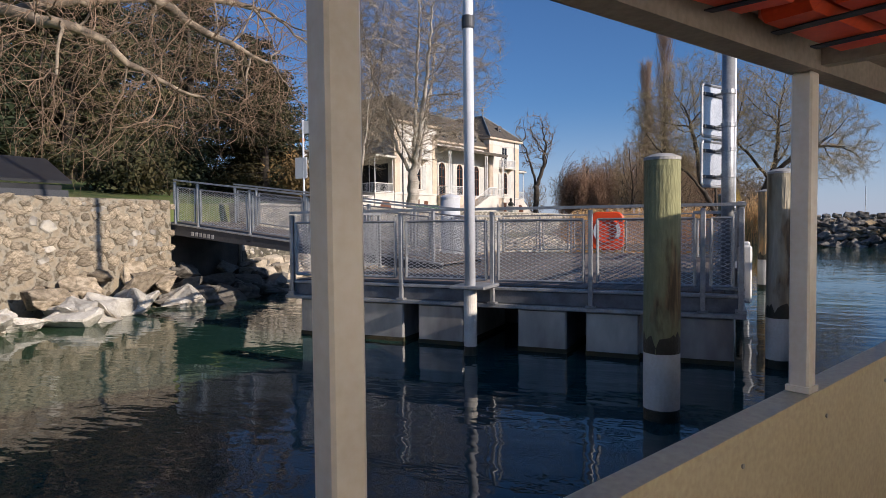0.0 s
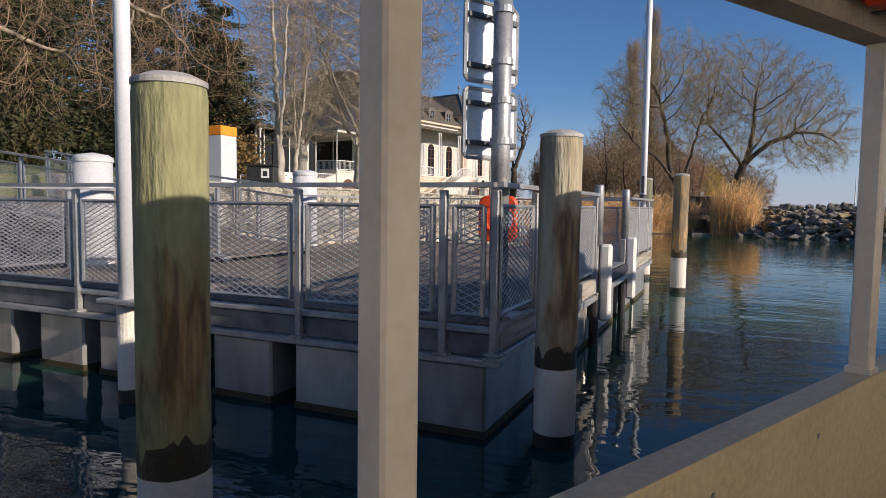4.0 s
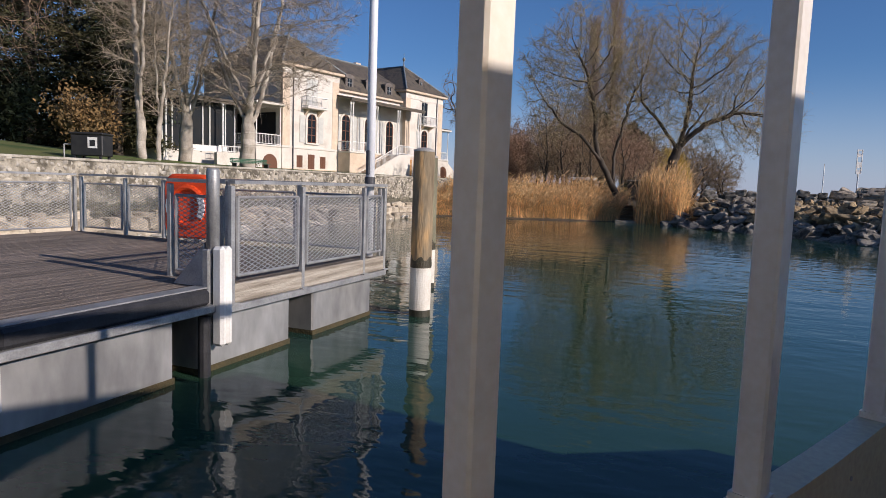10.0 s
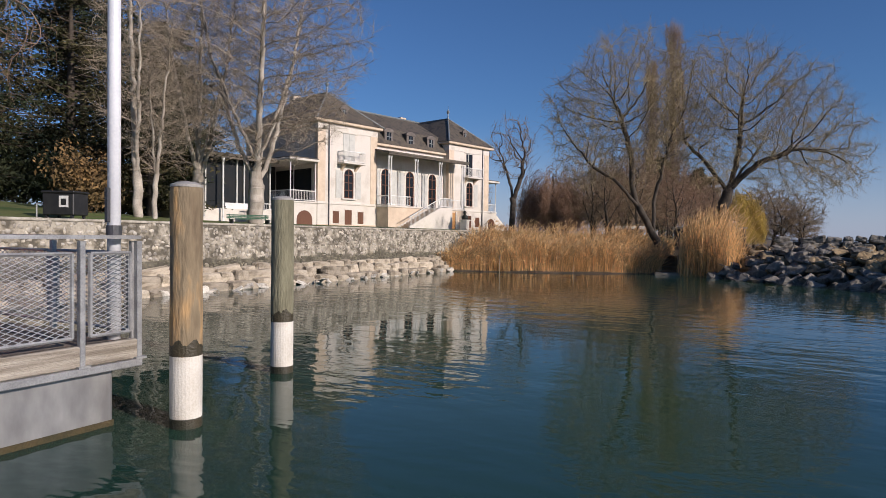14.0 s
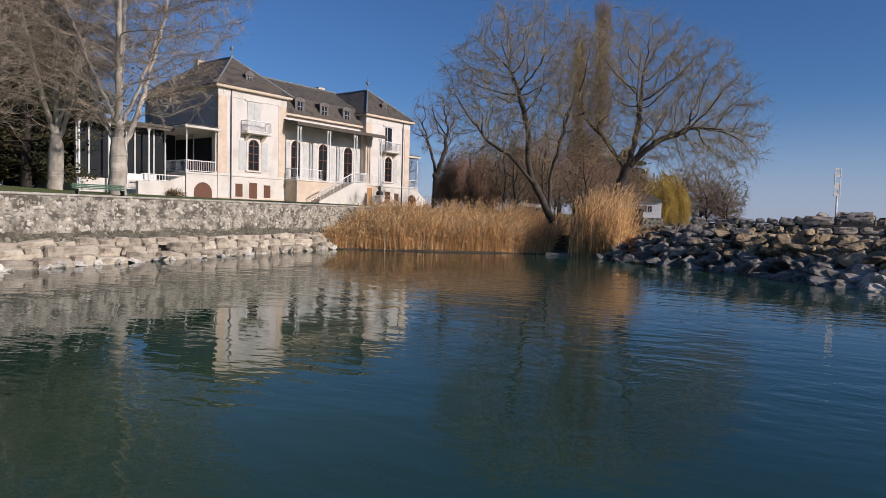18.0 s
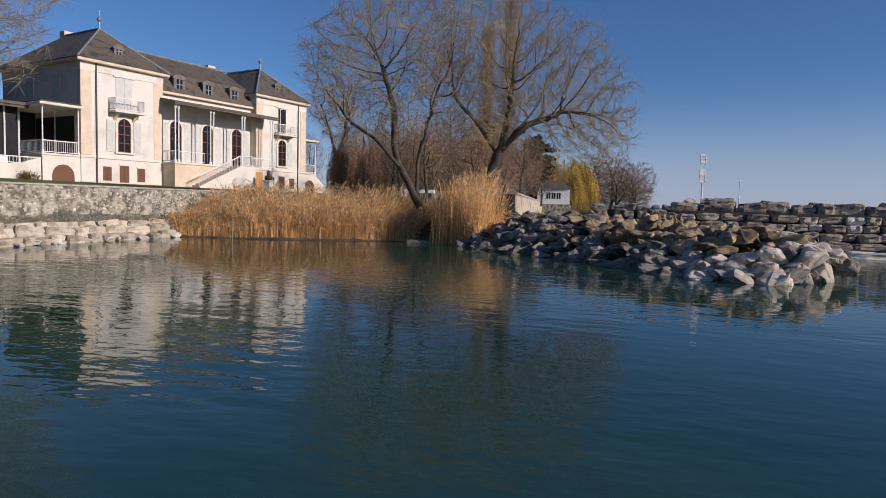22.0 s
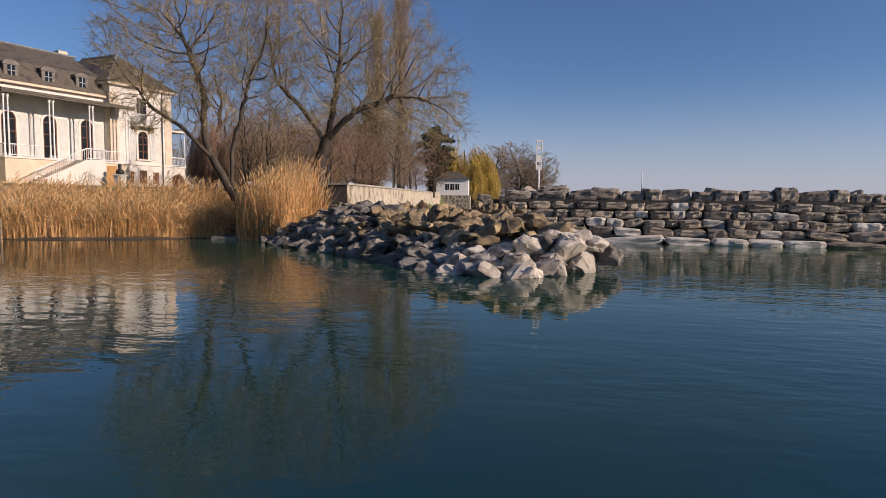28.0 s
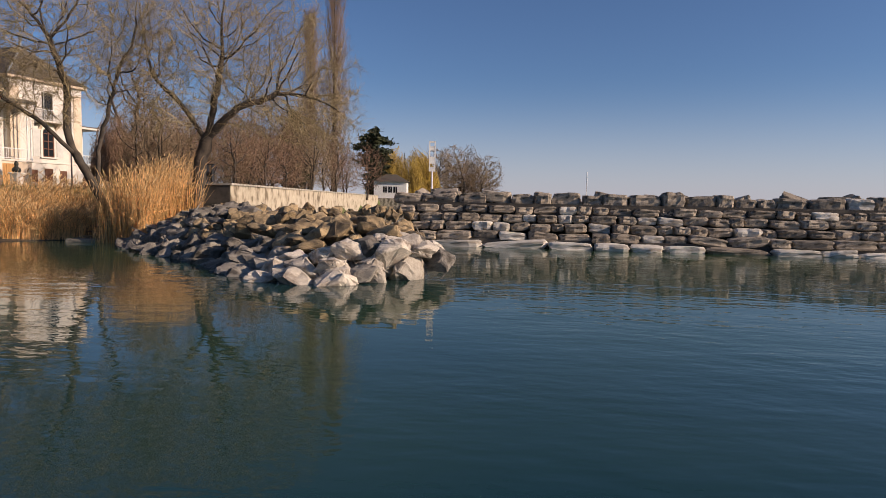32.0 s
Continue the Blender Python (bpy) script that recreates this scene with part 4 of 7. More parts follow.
def build_stage():
    dock = thing("landing_stage", None, "floating landing stage with concrete floats, steel edge and plank deck", "jetty", kind="structure")
    # floats
    n = 0
    south = ((-6.37, -5.69), (-5.23, -4.56), (-4.32, -3.62), (-2.83, -2.17), (-1.92, -1.26), (-0.82, -0.19))
    for x0, x1 in south:
        part("float_tank", bx(x0, x1, 9.63, 11.4, -0.5, 0.56, bev=0.02), FLOAT, dock)
        part("algae_band", bx(x0 - 0.004, x1 + 0.004, 9.624, 11.41, -0.5, 0.06), ALGAE, dock, "brown algae at the waterline")
    east = ((9.74, 11.48), (12.02, 13.25), (13.3, 15.31), (15.62, 17.1), (17.58, 19.06))
    for y0, y1 in east:
        part("float_tank", bx(-1.6, -0.2, y0, y1, -0.5, 0.6, bev=0.02), FLOAT, dock)
        part("algae_band", bx(-1.605, -0.194, y0 - 0.004, y1 + 0.004, -0.5, 0.06), ALGAE, dock)
    part("float_tank", bx(-6.3, -1.9, 11.9, 18.9, -0.5, 0.55), FLOAT, dock)
    # edge beams
    part("edge_beam", bx(-6.6, -0.1, 9.635, 9.70, 0.622, 0.80, bev=0.01), BEAMGREY, dock, "grey steel edge beam")
    part("edge_angle", bx(-6.62, -0.08, 9.60, 9.70, 0.802, 0.845, bev=0.008), ZINC, dock, "galvanised deck edge angle")
    part("edge_flange", bx(-6.62, -0.06, 9.56, 9.70, 0.564, 0.62, bev=0.008), ZINC, dock, "galvanised lower flange")
    for y0, y1 in ((9.7, 13.35), (15.85, 19.3)):
        part("edge_timber", bx(-0.2, -0.1, y0, y1, 0.66, 0.86, bev=0.012), EDGEWOOD, dock, "weathered grey timber edge board")
        part("edge_flange", bx(-0.22, -0.07, y0, y1, 0.58, 0.655, bev=0.008), ZINC, dock)
    part("edge_beam", bx(-6.6, -0.2, 19.2, 19.3, 0.6, 0.84, bev=0.01), TIMBER, dock)
    part("edge_beam", bx(-6.6, -6.5, 9.66, 19.2, 0.6, 0.84, bev=0.01), ZINC, dock)
    # landing gap in the rail
    part("rubbing_strip", bx(-0.17, -0.03, 13.62, 15.62, 0.72, 0.87, bev=0.03), RUBBER, dock, "black rubber rubbing strip")
    part("strip_flange", bx(-0.2, -0.02, 13.5, 15.7, 0.64, 0.715, bev=0.008), ZINC, dock)
    part("strip_top", bx(-0.26, -0.1, 13.6, 15.64, 0.872, 0.885), ZINC, dock)
    for y in (13.49, 15.74):
        part("bumper_bracket", bx(-0.17, -0.09, y - 0.1, y + 0.14, 0.3, 1.25, bev=0.01), ZINC, dock)
        for dx in (-0.085, 0.0):
            part("bumper", bx(-0.08, 0.06, y + 0.01 + dx, y + 0.09 + dx, 0.3, 1.28, bev=0.03), PAINT, dock, "white plastic bumper bar")
        bm = bmesh.new()
        poly_prism(bm, [(-0.2, y - 0.03, 0.87), (-0.6, y - 0.03, 0.87), (-0.2, y - 0.03, 1.3)], (0, 0.02, 0))
        part("gusset", bm, ZINC, dock)
        bm = bmesh.new()
        lathe(bm, [(0.062, 1.2), (0.062, 2.0), (0.055, 2.03)], 16, (-0.12, y))
        part("gate_post", bm, ZINC, dock, "round galvanised gate post", smooth=True)
        bm = bmesh.new()
        rod(bm, (-0.12, y - 0.12, -1.0), (-0.12, y - 0.12, 0.6), 0.06, n=10)
        part("guide_pile", bm, RUBBER, dock)
    # planks
    w, x = 0.138, -6.5
    while x < -0.25:
        part("plank", bx(x, x + w - 0.008, 9.705, 19.2, 0.8, DECK_Z, bev=0.004), DECK, dock)
        x += w
    # rails
    railing("railing", [(-6.5, 9.6), (-5.98, 9.6), (-4.57, 9.6), (-3.17, 9.6), (-1.85, 9.6), (-0.53, 9.6), (-0.12, 9.6)], "galvanised railing with diamond wire panels on the landing stage", drop=0.226)
    railing("railing", [(-0.12, 9.62), (-0.12, 10.62), (-0.12, 12.07), (-0.12, 13.3)], "galvanised railing with diamond wire panels beside the boarding gap", base=DECK_Z + 0.004)
    railing("railing", [(-0.12, 16.0), (-0.12, 17.22), (-0.12, 18.68), (-0.12, 19.28)], "galvanised railing with diamond wire panels at the end of the stage", base=DECK_Z + 0.004)
    railing("railing", [(-0.18, 19.26), (-1.6, 19.26), (-3.0, 19.26), (-4.4, 19.26), (-5.3, 19.26), (-6.4, 19.26)], "galvanised railing with diamond wire panels towards the quay wall")
    railing("railing", [(-1.03, 16.1), (-0.2, 16.05)], "short return of wire railing beside the boarding gap")
    railing("railing", [(-6.5, 9.62), (-6.5, 10.9), (-6.5, 12.3)], "galvanised railing with wire panels on the landward side")
    railing("railing", [(-6.5, 14.6), (-6.5, 15.8), (-6.5, 17.4), (-6.5, 19.2)], "galvanised railing with wire panels on the landward side")


def build_gangway():
    g = thing("gangway", None, "sloping steel gangway from the quay to the landing stage", "gangway")
    a, b = Vector((-12.3, 0, 1.78)), Vector((-5.2, 0, 0.93))
    for y in (12.4, 14.4):
        bm = bmesh.new()
        poly_prism(bm, [(a.x, y - 0.04, a.z - 0.24), (b.x, y - 0.04, b.z - 0.16), (b.x, y - 0.04, b.z), (a.x, y - 0.04, a.z)], (0, 0.08, 0))
        part("side_beam", bm, DARKSTEEL, g)
        bm = bmesh.new()
        poly_prism(bm, [(a.x, y - 0.07, a.z), (b.x, y - 0.07, b.z), (b.x, y - 0.07, b.z + 0.03), (a.x, y - 0.07, a.z + 0.03)], (0, 0.14, 0))
        part("side_flange", bm, ZINC, g)
    plate = a.lerp(b, 0.16)
    for i in range(6):
        x = plate.x - 0.30 + i * 0.12
        z = a.z + (b.z - a.z) * (x - a.x) / (b.x - a.x) - 0.15
        part("lettering_bar", bx(x, x + 0.075, 12.352, 12.359, z - 0.045, z + 0.045), CAPGREY, g, "faded maker's lettering")
    for i in range(46):
        k0, k1 = i / 46, (i + 0.93) / 46
        p, q = a.lerp(b, k0), a.lerp(b, k1)
        bm = bmesh.new()
        poly_prism(bm, [(p.x, 12.46, p.z), (q.x, 12.46, q.z), (q.x, 12.46, q.z + 0.035), (p.x, 12.46, p.z + 0.035)], (0, 1.88, 0))
        part("plank", bm, DECK, g)
    for y in (12.42, 14.38):
        xs = [-12.0, -11.3, -9.8, -8.3, -6.8, -5.4]
        railing("railing", [(x, y) for x in xs], "sloping galvanised railing of the gangway", heights=[a.z + (b.z - a.z) * (x - a.x) / (b.x - a.x) + 0.03 for x in xs], drop=0.15, height=0.98)


def build_stage_things():
    # guide piles
    for x, y, z in ((-6.8, 11.5, 2.38), (-6.85, 16.5, 2.42)):
        ob = thing("guide_pile", pose(x, y, 0), "thick pale grey steel guide pile with a domed cap", "pile", "guide piles")
        part("tube", lathe(bmesh.new(), [(0.25, -2.0), (0.25, z - 0.1)], 28), GREYP, ob, smooth=True)
        part("cap", lathe(bmesh.new(), [(0.262, z - 0.1), (0.262, z - 0.04), (0.2, z), (0.03, z + 0.03)], 28), GREYP, ob)
    # masts
    m = thing("mast", pose(-3.3, 9.12, 0), "tall white painted mast on a white mooring pile", "mast", "masts")
    part("pile_foot", lathe(bmesh.new(), [(0.085, 0.12), (0.085, 0.86)], 18), PILE_W, m)
    part("wet_foot", lathe(bmesh.new(), [(0.085, -2.0), (0.086, 0.12)], 18), WET_SHADE, m)
    part("clamp_plate", bx(-0.24, 0.24, -0.12, 0.46, 0.86, 0.905, bev=0.01), ZINC, m)
    part("tube", lathe(bmesh.new(), [(0.07, 0.9), (0.066, 4.2), (0.06, 9.5)], 18), MASTPAINT, m, smooth=True)
    part("collar", lathe(bmesh.new(), [(0.075, 4.18), (0.08, 4.2), (0.08, 4.32), (0.075, 4.34)], 18), DARKSTEEL, m)
    m = thing("mast", pose(-0.28, 19.12, 0), "tall white painted mast at the end of the landing stage", "mast", "masts")
    part("tube", lathe(bmesh.new(), [(0.065, 0.86), (0.062, 4.0), (0.055, 9.5)], 18), MASTPAINT, m, smooth=True)
    part("collar", lathe(bmesh.new(), [(0.075, 1.88), (0.075, 2.02)], 18), DARKSTEEL, m)
    part("cleat", bx(-0.03, 0.03, -0.09, -0.05, 2.05, 2.4, bev=0.01), DARKSTEEL, m)
    # sign post
    s = thing("sign_post", pose(-0.275, 10.12, 0), "grey steel sign post with two white framed sign panels", "sign")
    part("tube", lathe(bmesh.new(), [(0.075, DECK_Z), (0.075, 3.85)], 20), ZINC, s, smooth=True)
    part("base_plate", bx(-0.16, 0.16, -0.16, 0.16, DECK_Z, DECK_Z + 0.02), ZINC, s)
    part("cap", lathe(bmesh.new(), [(0.085, 3.8), (0.085, 3.92), (0.03, 3.97)], 20), DARKSTEEL, s)
    bm = bmesh.new()
    box(bm, -0.02, 0.3, -0.13, 0.13, -0.012, 0.012)
    bmesh.ops.rotate(bm, verts=bm.verts[:], cent=(0, 0, 0), matrix=Matrix.Rotation(radians(35), 3, "Y"))
    bmesh.ops.translate(bm, verts=bm.verts[:], vec=(0.05, 0, 3.98))
    part("solar_panel", bm, MASTPAINT, s)
    swing = Matrix.Translation((-0.165, 0.20, 0)) @ Matrix.Rotation(radians(61.9), 4, "Z")
    for z0, z1 in ((2.14, 2.70), (2.76, 3.40)):
        bm = bx(-0.27, 0.27, -0.008, 0.008, z0 + 0.02, z1 - 0.02, bev=0.003)
        bm.transform(swing)
        panel = part("sign_panel", bm, SIGNBACK, s, "pale grey sign panel seen from behind")
        fr = bmesh.new()
        for a, b in (((-0.25, z0), (0.25, z0)), ((-0.25, z1), (0.25, z1)), ((-0.285, z0 + 0.035), (-0.285, z1 - 0.035)), ((0.285, z0 + 0.035), (0.285, z1 - 0.035)), ((-0.285, z0 + 0.035), (-0.25, z0)), ((0.285, z0 + 0.035), (0.25, z0)), ((-0.285, z1 - 0.035), (-0.25, z1)), ((0.285, z1 - 0.035), (0.25, z1))):
            rod(fr, (a[0], 0, a[1]), (b[0], 0, b[1]), 0.018, n=6)
        fr.transform(swing)
        part("sign_frame", fr, ZINC, panel)
        for z in (z0 + 0.12, z1 - 0.12):
            bm = bx(-0.27, 0.27, -0.035, -0.010, z - 0.02, z + 0.02)
            bm.transform(swing)
            part("rail", bm, DARKSTEEL, panel)
            bm = lathe(bmesh.new(), [(0.088, z - 0.025), (0.088, z + 0.025)], 16) or bmesh.new()
            part("clamp", bm, ZINC, panel)
            bm = bmesh.new()
            rod(bm, (-0.05, 0.05, z), (-0.15, 0.16, z), 0.02, n=6)
            part("bracket_arm", bm, ZINC, panel)
    # lifebuoy locker
    r = thing("lifebuoy_box", pose(-3.32, 18.78, 0.95, 0, 0, 8), "bright orange plastic lifebuoy box on the railing", "lifebuoy box")
    bm = bmesh.new()
    ring = []
    for cx, cz, a0 in ((0.23, 0.82, 0), (-0.23, 0.82, 90), (-0.23, 0.20, 180), (0.23, 0.20, 270)):
        ring += [(cx + 0.2 * math.cos(radians(a0 + 18 * i)), cz + 0.2 * math.sin(radians(a0 + 18 * i))) for i in range(6)]
    layers = [[bm.verts.new((x * k, y, 0.51 + (z - 0.51) * k)) for x, z in ring] for y, k in ((0.10, 0.97), (0.08, 1.0), (-0.07, 1.0), (-0.105, 0.93))]
    for lo, hi in zip(layers, layers[1:]):
        for i in range(len(ring)):
            j = (i + 1) % len(ring)
            bm.faces.new((lo[i], lo[j], hi[j], hi[i]))
    bm.faces.new(layers[0])
    bm.faces.new(layers[-1][::-1])
    bmesh.ops.recalc_face_normals(bm, faces=bm.faces[:])
    part("body", bm, ORANGE, r)
    bm = bmesh.new()
    for i in range(28):
        a0, a1 = 2 * math.pi * i / 28, 2 * math.pi * (i + 1) / 28
        rod(bm, (0.30 * math.cos(a0), -0.11, 0.51 + 0.30 * math.sin(a0)), (0.30 * math.cos(a1), -0.11, 0.51 + 0.30 * math.sin(a1)), 0.05, n=8, cap=False)
    part("ring_ridge", bm, ORANGE, r)
    for sgn in (-1, 1):
        bm = bmesh.new()
        pts = [(sgn * rr * math.cos(a), -0.165, 0.51 + rr * math.sin(a)) for rr, aa in ((0.35, (-0.6, -0.3, 0, 0.3, 0.6)), (0.25, (0.6, 0.3, 0, -0.3, -0.6))) for a in aa]
        poly_prism(bm, pts, (0, 0.02, 0))
        part("reflective_patch", bm, GREYP, r, "pale reflective patch")
    part("back_post", bx(-0.03, 0.03, 0.101, 0.16, -0.09, 1.1), ZINC, r)
    # ticket machine and stop flag on the quay
    t = thing("ticket_machine", pose(-12.72, 20.28, LAND_Z), "light grey ticket machine cabinet with an orange top band", "ticket machine")
    part("body", bx(-0.34, 0.34, -0.33, 0.33, 0.05, 1.46, bev=0.015), GREYP, t)
    part("plinth", bx(-0.32, 0.32, -0.31, 0.31, 0, 0.05), DARKSTEEL, t)
    part("band", bx(-0.35, 0.35, -0.34, 0.34, 1.462, 1.74, bev=0.015), ORANGE2, t, "orange top band")
    part("screen_side", bx(-0.357, -0.342, -0.3, 0.3, 0.1, 1.44), BLACKP, t, "dark front with screen")
    f = thing("stop_sign", pose(-12.47, 17.93, LAND_Z), "slim white stop post with a flag sign and a timetable board", "sign")
    part("tube", lathe(bmesh.new(), [(0.035, 0), (0.032, 2.7)], 12), MASTPAINT, f)
    part("flag", bx(0.03, 0.62, -0.015, 0.015, 2.28, 2.66, bev=0.004), PAINT, f, "blank white flag panel")
    part("yellow_tab", bx(-0.12, 0.04, -0.014, 0.014, 2.02, 2.14), ORANGE2, f)
    part("timetable", bx(-0.30, 0.14, -0.03, 0.0, 0.9, 1.55, bev=0.004), GREYP, f, "grey timetable board")


build_ground()
build_water()
build_spit()
build_breakwater()
build_quay_walls()
build_stage()
build_gangway()
build_stage_things()
pile("mooring_pile", -0.747, 7.24, 0.152, 2.24, PILE_G, "green-stained wooden mooring pile with a pale cap and white foot", 0.58)
pile("mooring_pile", 0.295, 9.8, 0.152, 2.25, PILE_T, "weathered wooden mooring pile at the corner of the stage", 0.58)
pile("mooring_pile", 0.44, 19.42, 0.155, 2.42, PILE_B, "split orange-brown wooden mooring pile with a white foot", 0.72)
pile("mooring_pile", -0.55, 21.85, 0.155, 2.44, PILE_N, "grey-green wooden mooring pile with a white foot", 0.72)

# ---- the villa ----
def arch_outline(u, z0, z1, half, n=8):
    """An upright opening with a round head, in the plane of the facade."""
    pts = [(u - half, z0), (u + half, z0)]
    spring = z1 - half
    pts += [(u + half * math.cos(math.pi * i / n), spring + half * math.sin(math.pi * i / n)) for i in range(n + 1)]
    return pts


def arched_window(house, u, y, z0, z1, half, mat_frame=BROWNDOOR, surround=True):
    """A glazed round-headed window: recess, frame with bars, panes and a stone surround."""
    win = part("window", poly_prism(bmesh.new(), [(p, y - 0.012, q) for p, q in arch_outline(u, z0, z1, half)], (0, 0.02, 0)), GLASS, house)
    if surround:
        bm = bmesh.new()
        o, i = arch_outline(u, z0, z1 + 0.22, half + 0.22), arch_outline(u, z0, z1, half)
        for k in range(1, len(o)):
            kk = (k + 1) % len(o)
            quad = [(o[k][0], y - 0.07, o[k][1]), (o[kk][0], y - 0.07, o[kk][1]), (i[kk][0], y - 0.07, i[kk][1]), (i[k][0], y - 0.07, i[k][1])]
            if kk != 1:
                poly_prism(bm, quad, (0, 0.055, 0))
        part("surround", bm, WALLPAINT, win)
        part("sill", bx(u - half - 0.3, u + half + 0.3, y - 0.2, y - 0.01, z0 - 0.14, z0, bev=0.02), WALLPAINT, win)
    fr = bmesh.new()
    for k in (-1, 0, 1):
        box(fr, u + k * half * 0.93 - 0.045, u + k * half * 0.93 + 0.045, y - 0.05, y - 0.015, z0, z1 - half * (0.9 if k else 0.05))
    for z in np.linspace(z0 + 0.05, z1 - half, 4):
        box(fr, u - half, u + half, y - 0.045, y - 0.016, z - 0.035, z + 0.035)
    ring = arch_outline(u, z0, z1, half)[2:]
    for (a, b), (c, d) in zip(ring, ring[1:]):
        rod(fr, (a * 0.96 + u * 0.04, y - 0.03, b - 0.03), (c * 0.96 + u * 0.04, y - 0.03, d - 0.03), 0.045, n=4)
    part("frame", fr, mat_frame, win)
    return win


def shutter(house, u0, u1, y, z0, z1):
    sh = part("shutter", bx(u0, u1, y - 0.05, y - 0.008, z0, z1, bev=0.008), SHUTTER, house, "pale grey louvred shutter")
    bm = bmesh.new()
    z = z0 + 0.12
    while z < z1 - 0.1:
        box(bm, u0 + 0.06, u1 - 0.06, y - 0.066, y - 0.048, z, z + 0.045)
        z += 0.1
    part("louvres", bm, SHUTTER, sh)


def balustrade(house, p, q, z, h=0.95, step=0.16, mat=PAINT):
    rail = part("balustrade", rod(bmesh.new(), (*p, z + h), (*q, z + h), 0.045, n=6), mat, house, "white painted balustrade")
    part("bottom_rail", rod(bmesh.new(), (*p, z + 0.1), (*q, z + 0.1), 0.035, n=6), mat, rail)
    a, b = Vector((*p, 0)), Vector((*q, 0))
    n = max(2, int((b - a).length / step))
    for i in range(n + 1):
        c = a.lerp(b, i / n)
        part("baluster", rod(bmesh.new(), (c.x, c.y, z + 0.1), (c.x, c.y, z + h), 0.02, n=4, cap=False), mat, rail)


def dormer(house, u, y, z, w=0.55, h=1.25, depth=1.9):
    d = part("dormer", bx(u - w, u + w, y, y + depth, z, z + h, bev=0.02), SLATE, house)
    part("dormer_front", bx(u - w - 0.06, u + w + 0.06, y - 0.08, y - 0.003, z - 0.05, z + h * 0.8, bev=0.02), DORMER, d)
    bm = bmesh.new()
    pts = [(u - w - 0.18, y - 0.14, z + h * 0.8)] + [(u + (w + 0.18) * math.cos(math.pi * (1 - i / 8)), y - 0.14, z + h * 0.8 + 0.42 * math.sin(math.pi * i / 8)) for i in range(1, 8)] + [(u + w + 0.18, y - 0.14, z + h * 0.8)]
    poly_prism(bm, pts, (0, 0.18, 0))
    part("dormer_pediment", bm, DORMER, d)
    part("dormer_pane", bx(u - w * 0.55, u + w * 0.55, y - 0.1, y - 0.078, z + 0.12, z + h * 0.78), GLASS, d)
    fr = bmesh.new()
    box(fr, u - 0.035, u + 0.035, y - 0.115, y - 0.095, z + 0.12, z + h * 0.78)
    box(fr, u - w * 0.55, u + w * 0.55, y - 0.114, y - 0.096, z + 0.5, z + 0.56)
    part("dormer_bars", fr, LEAD, d)


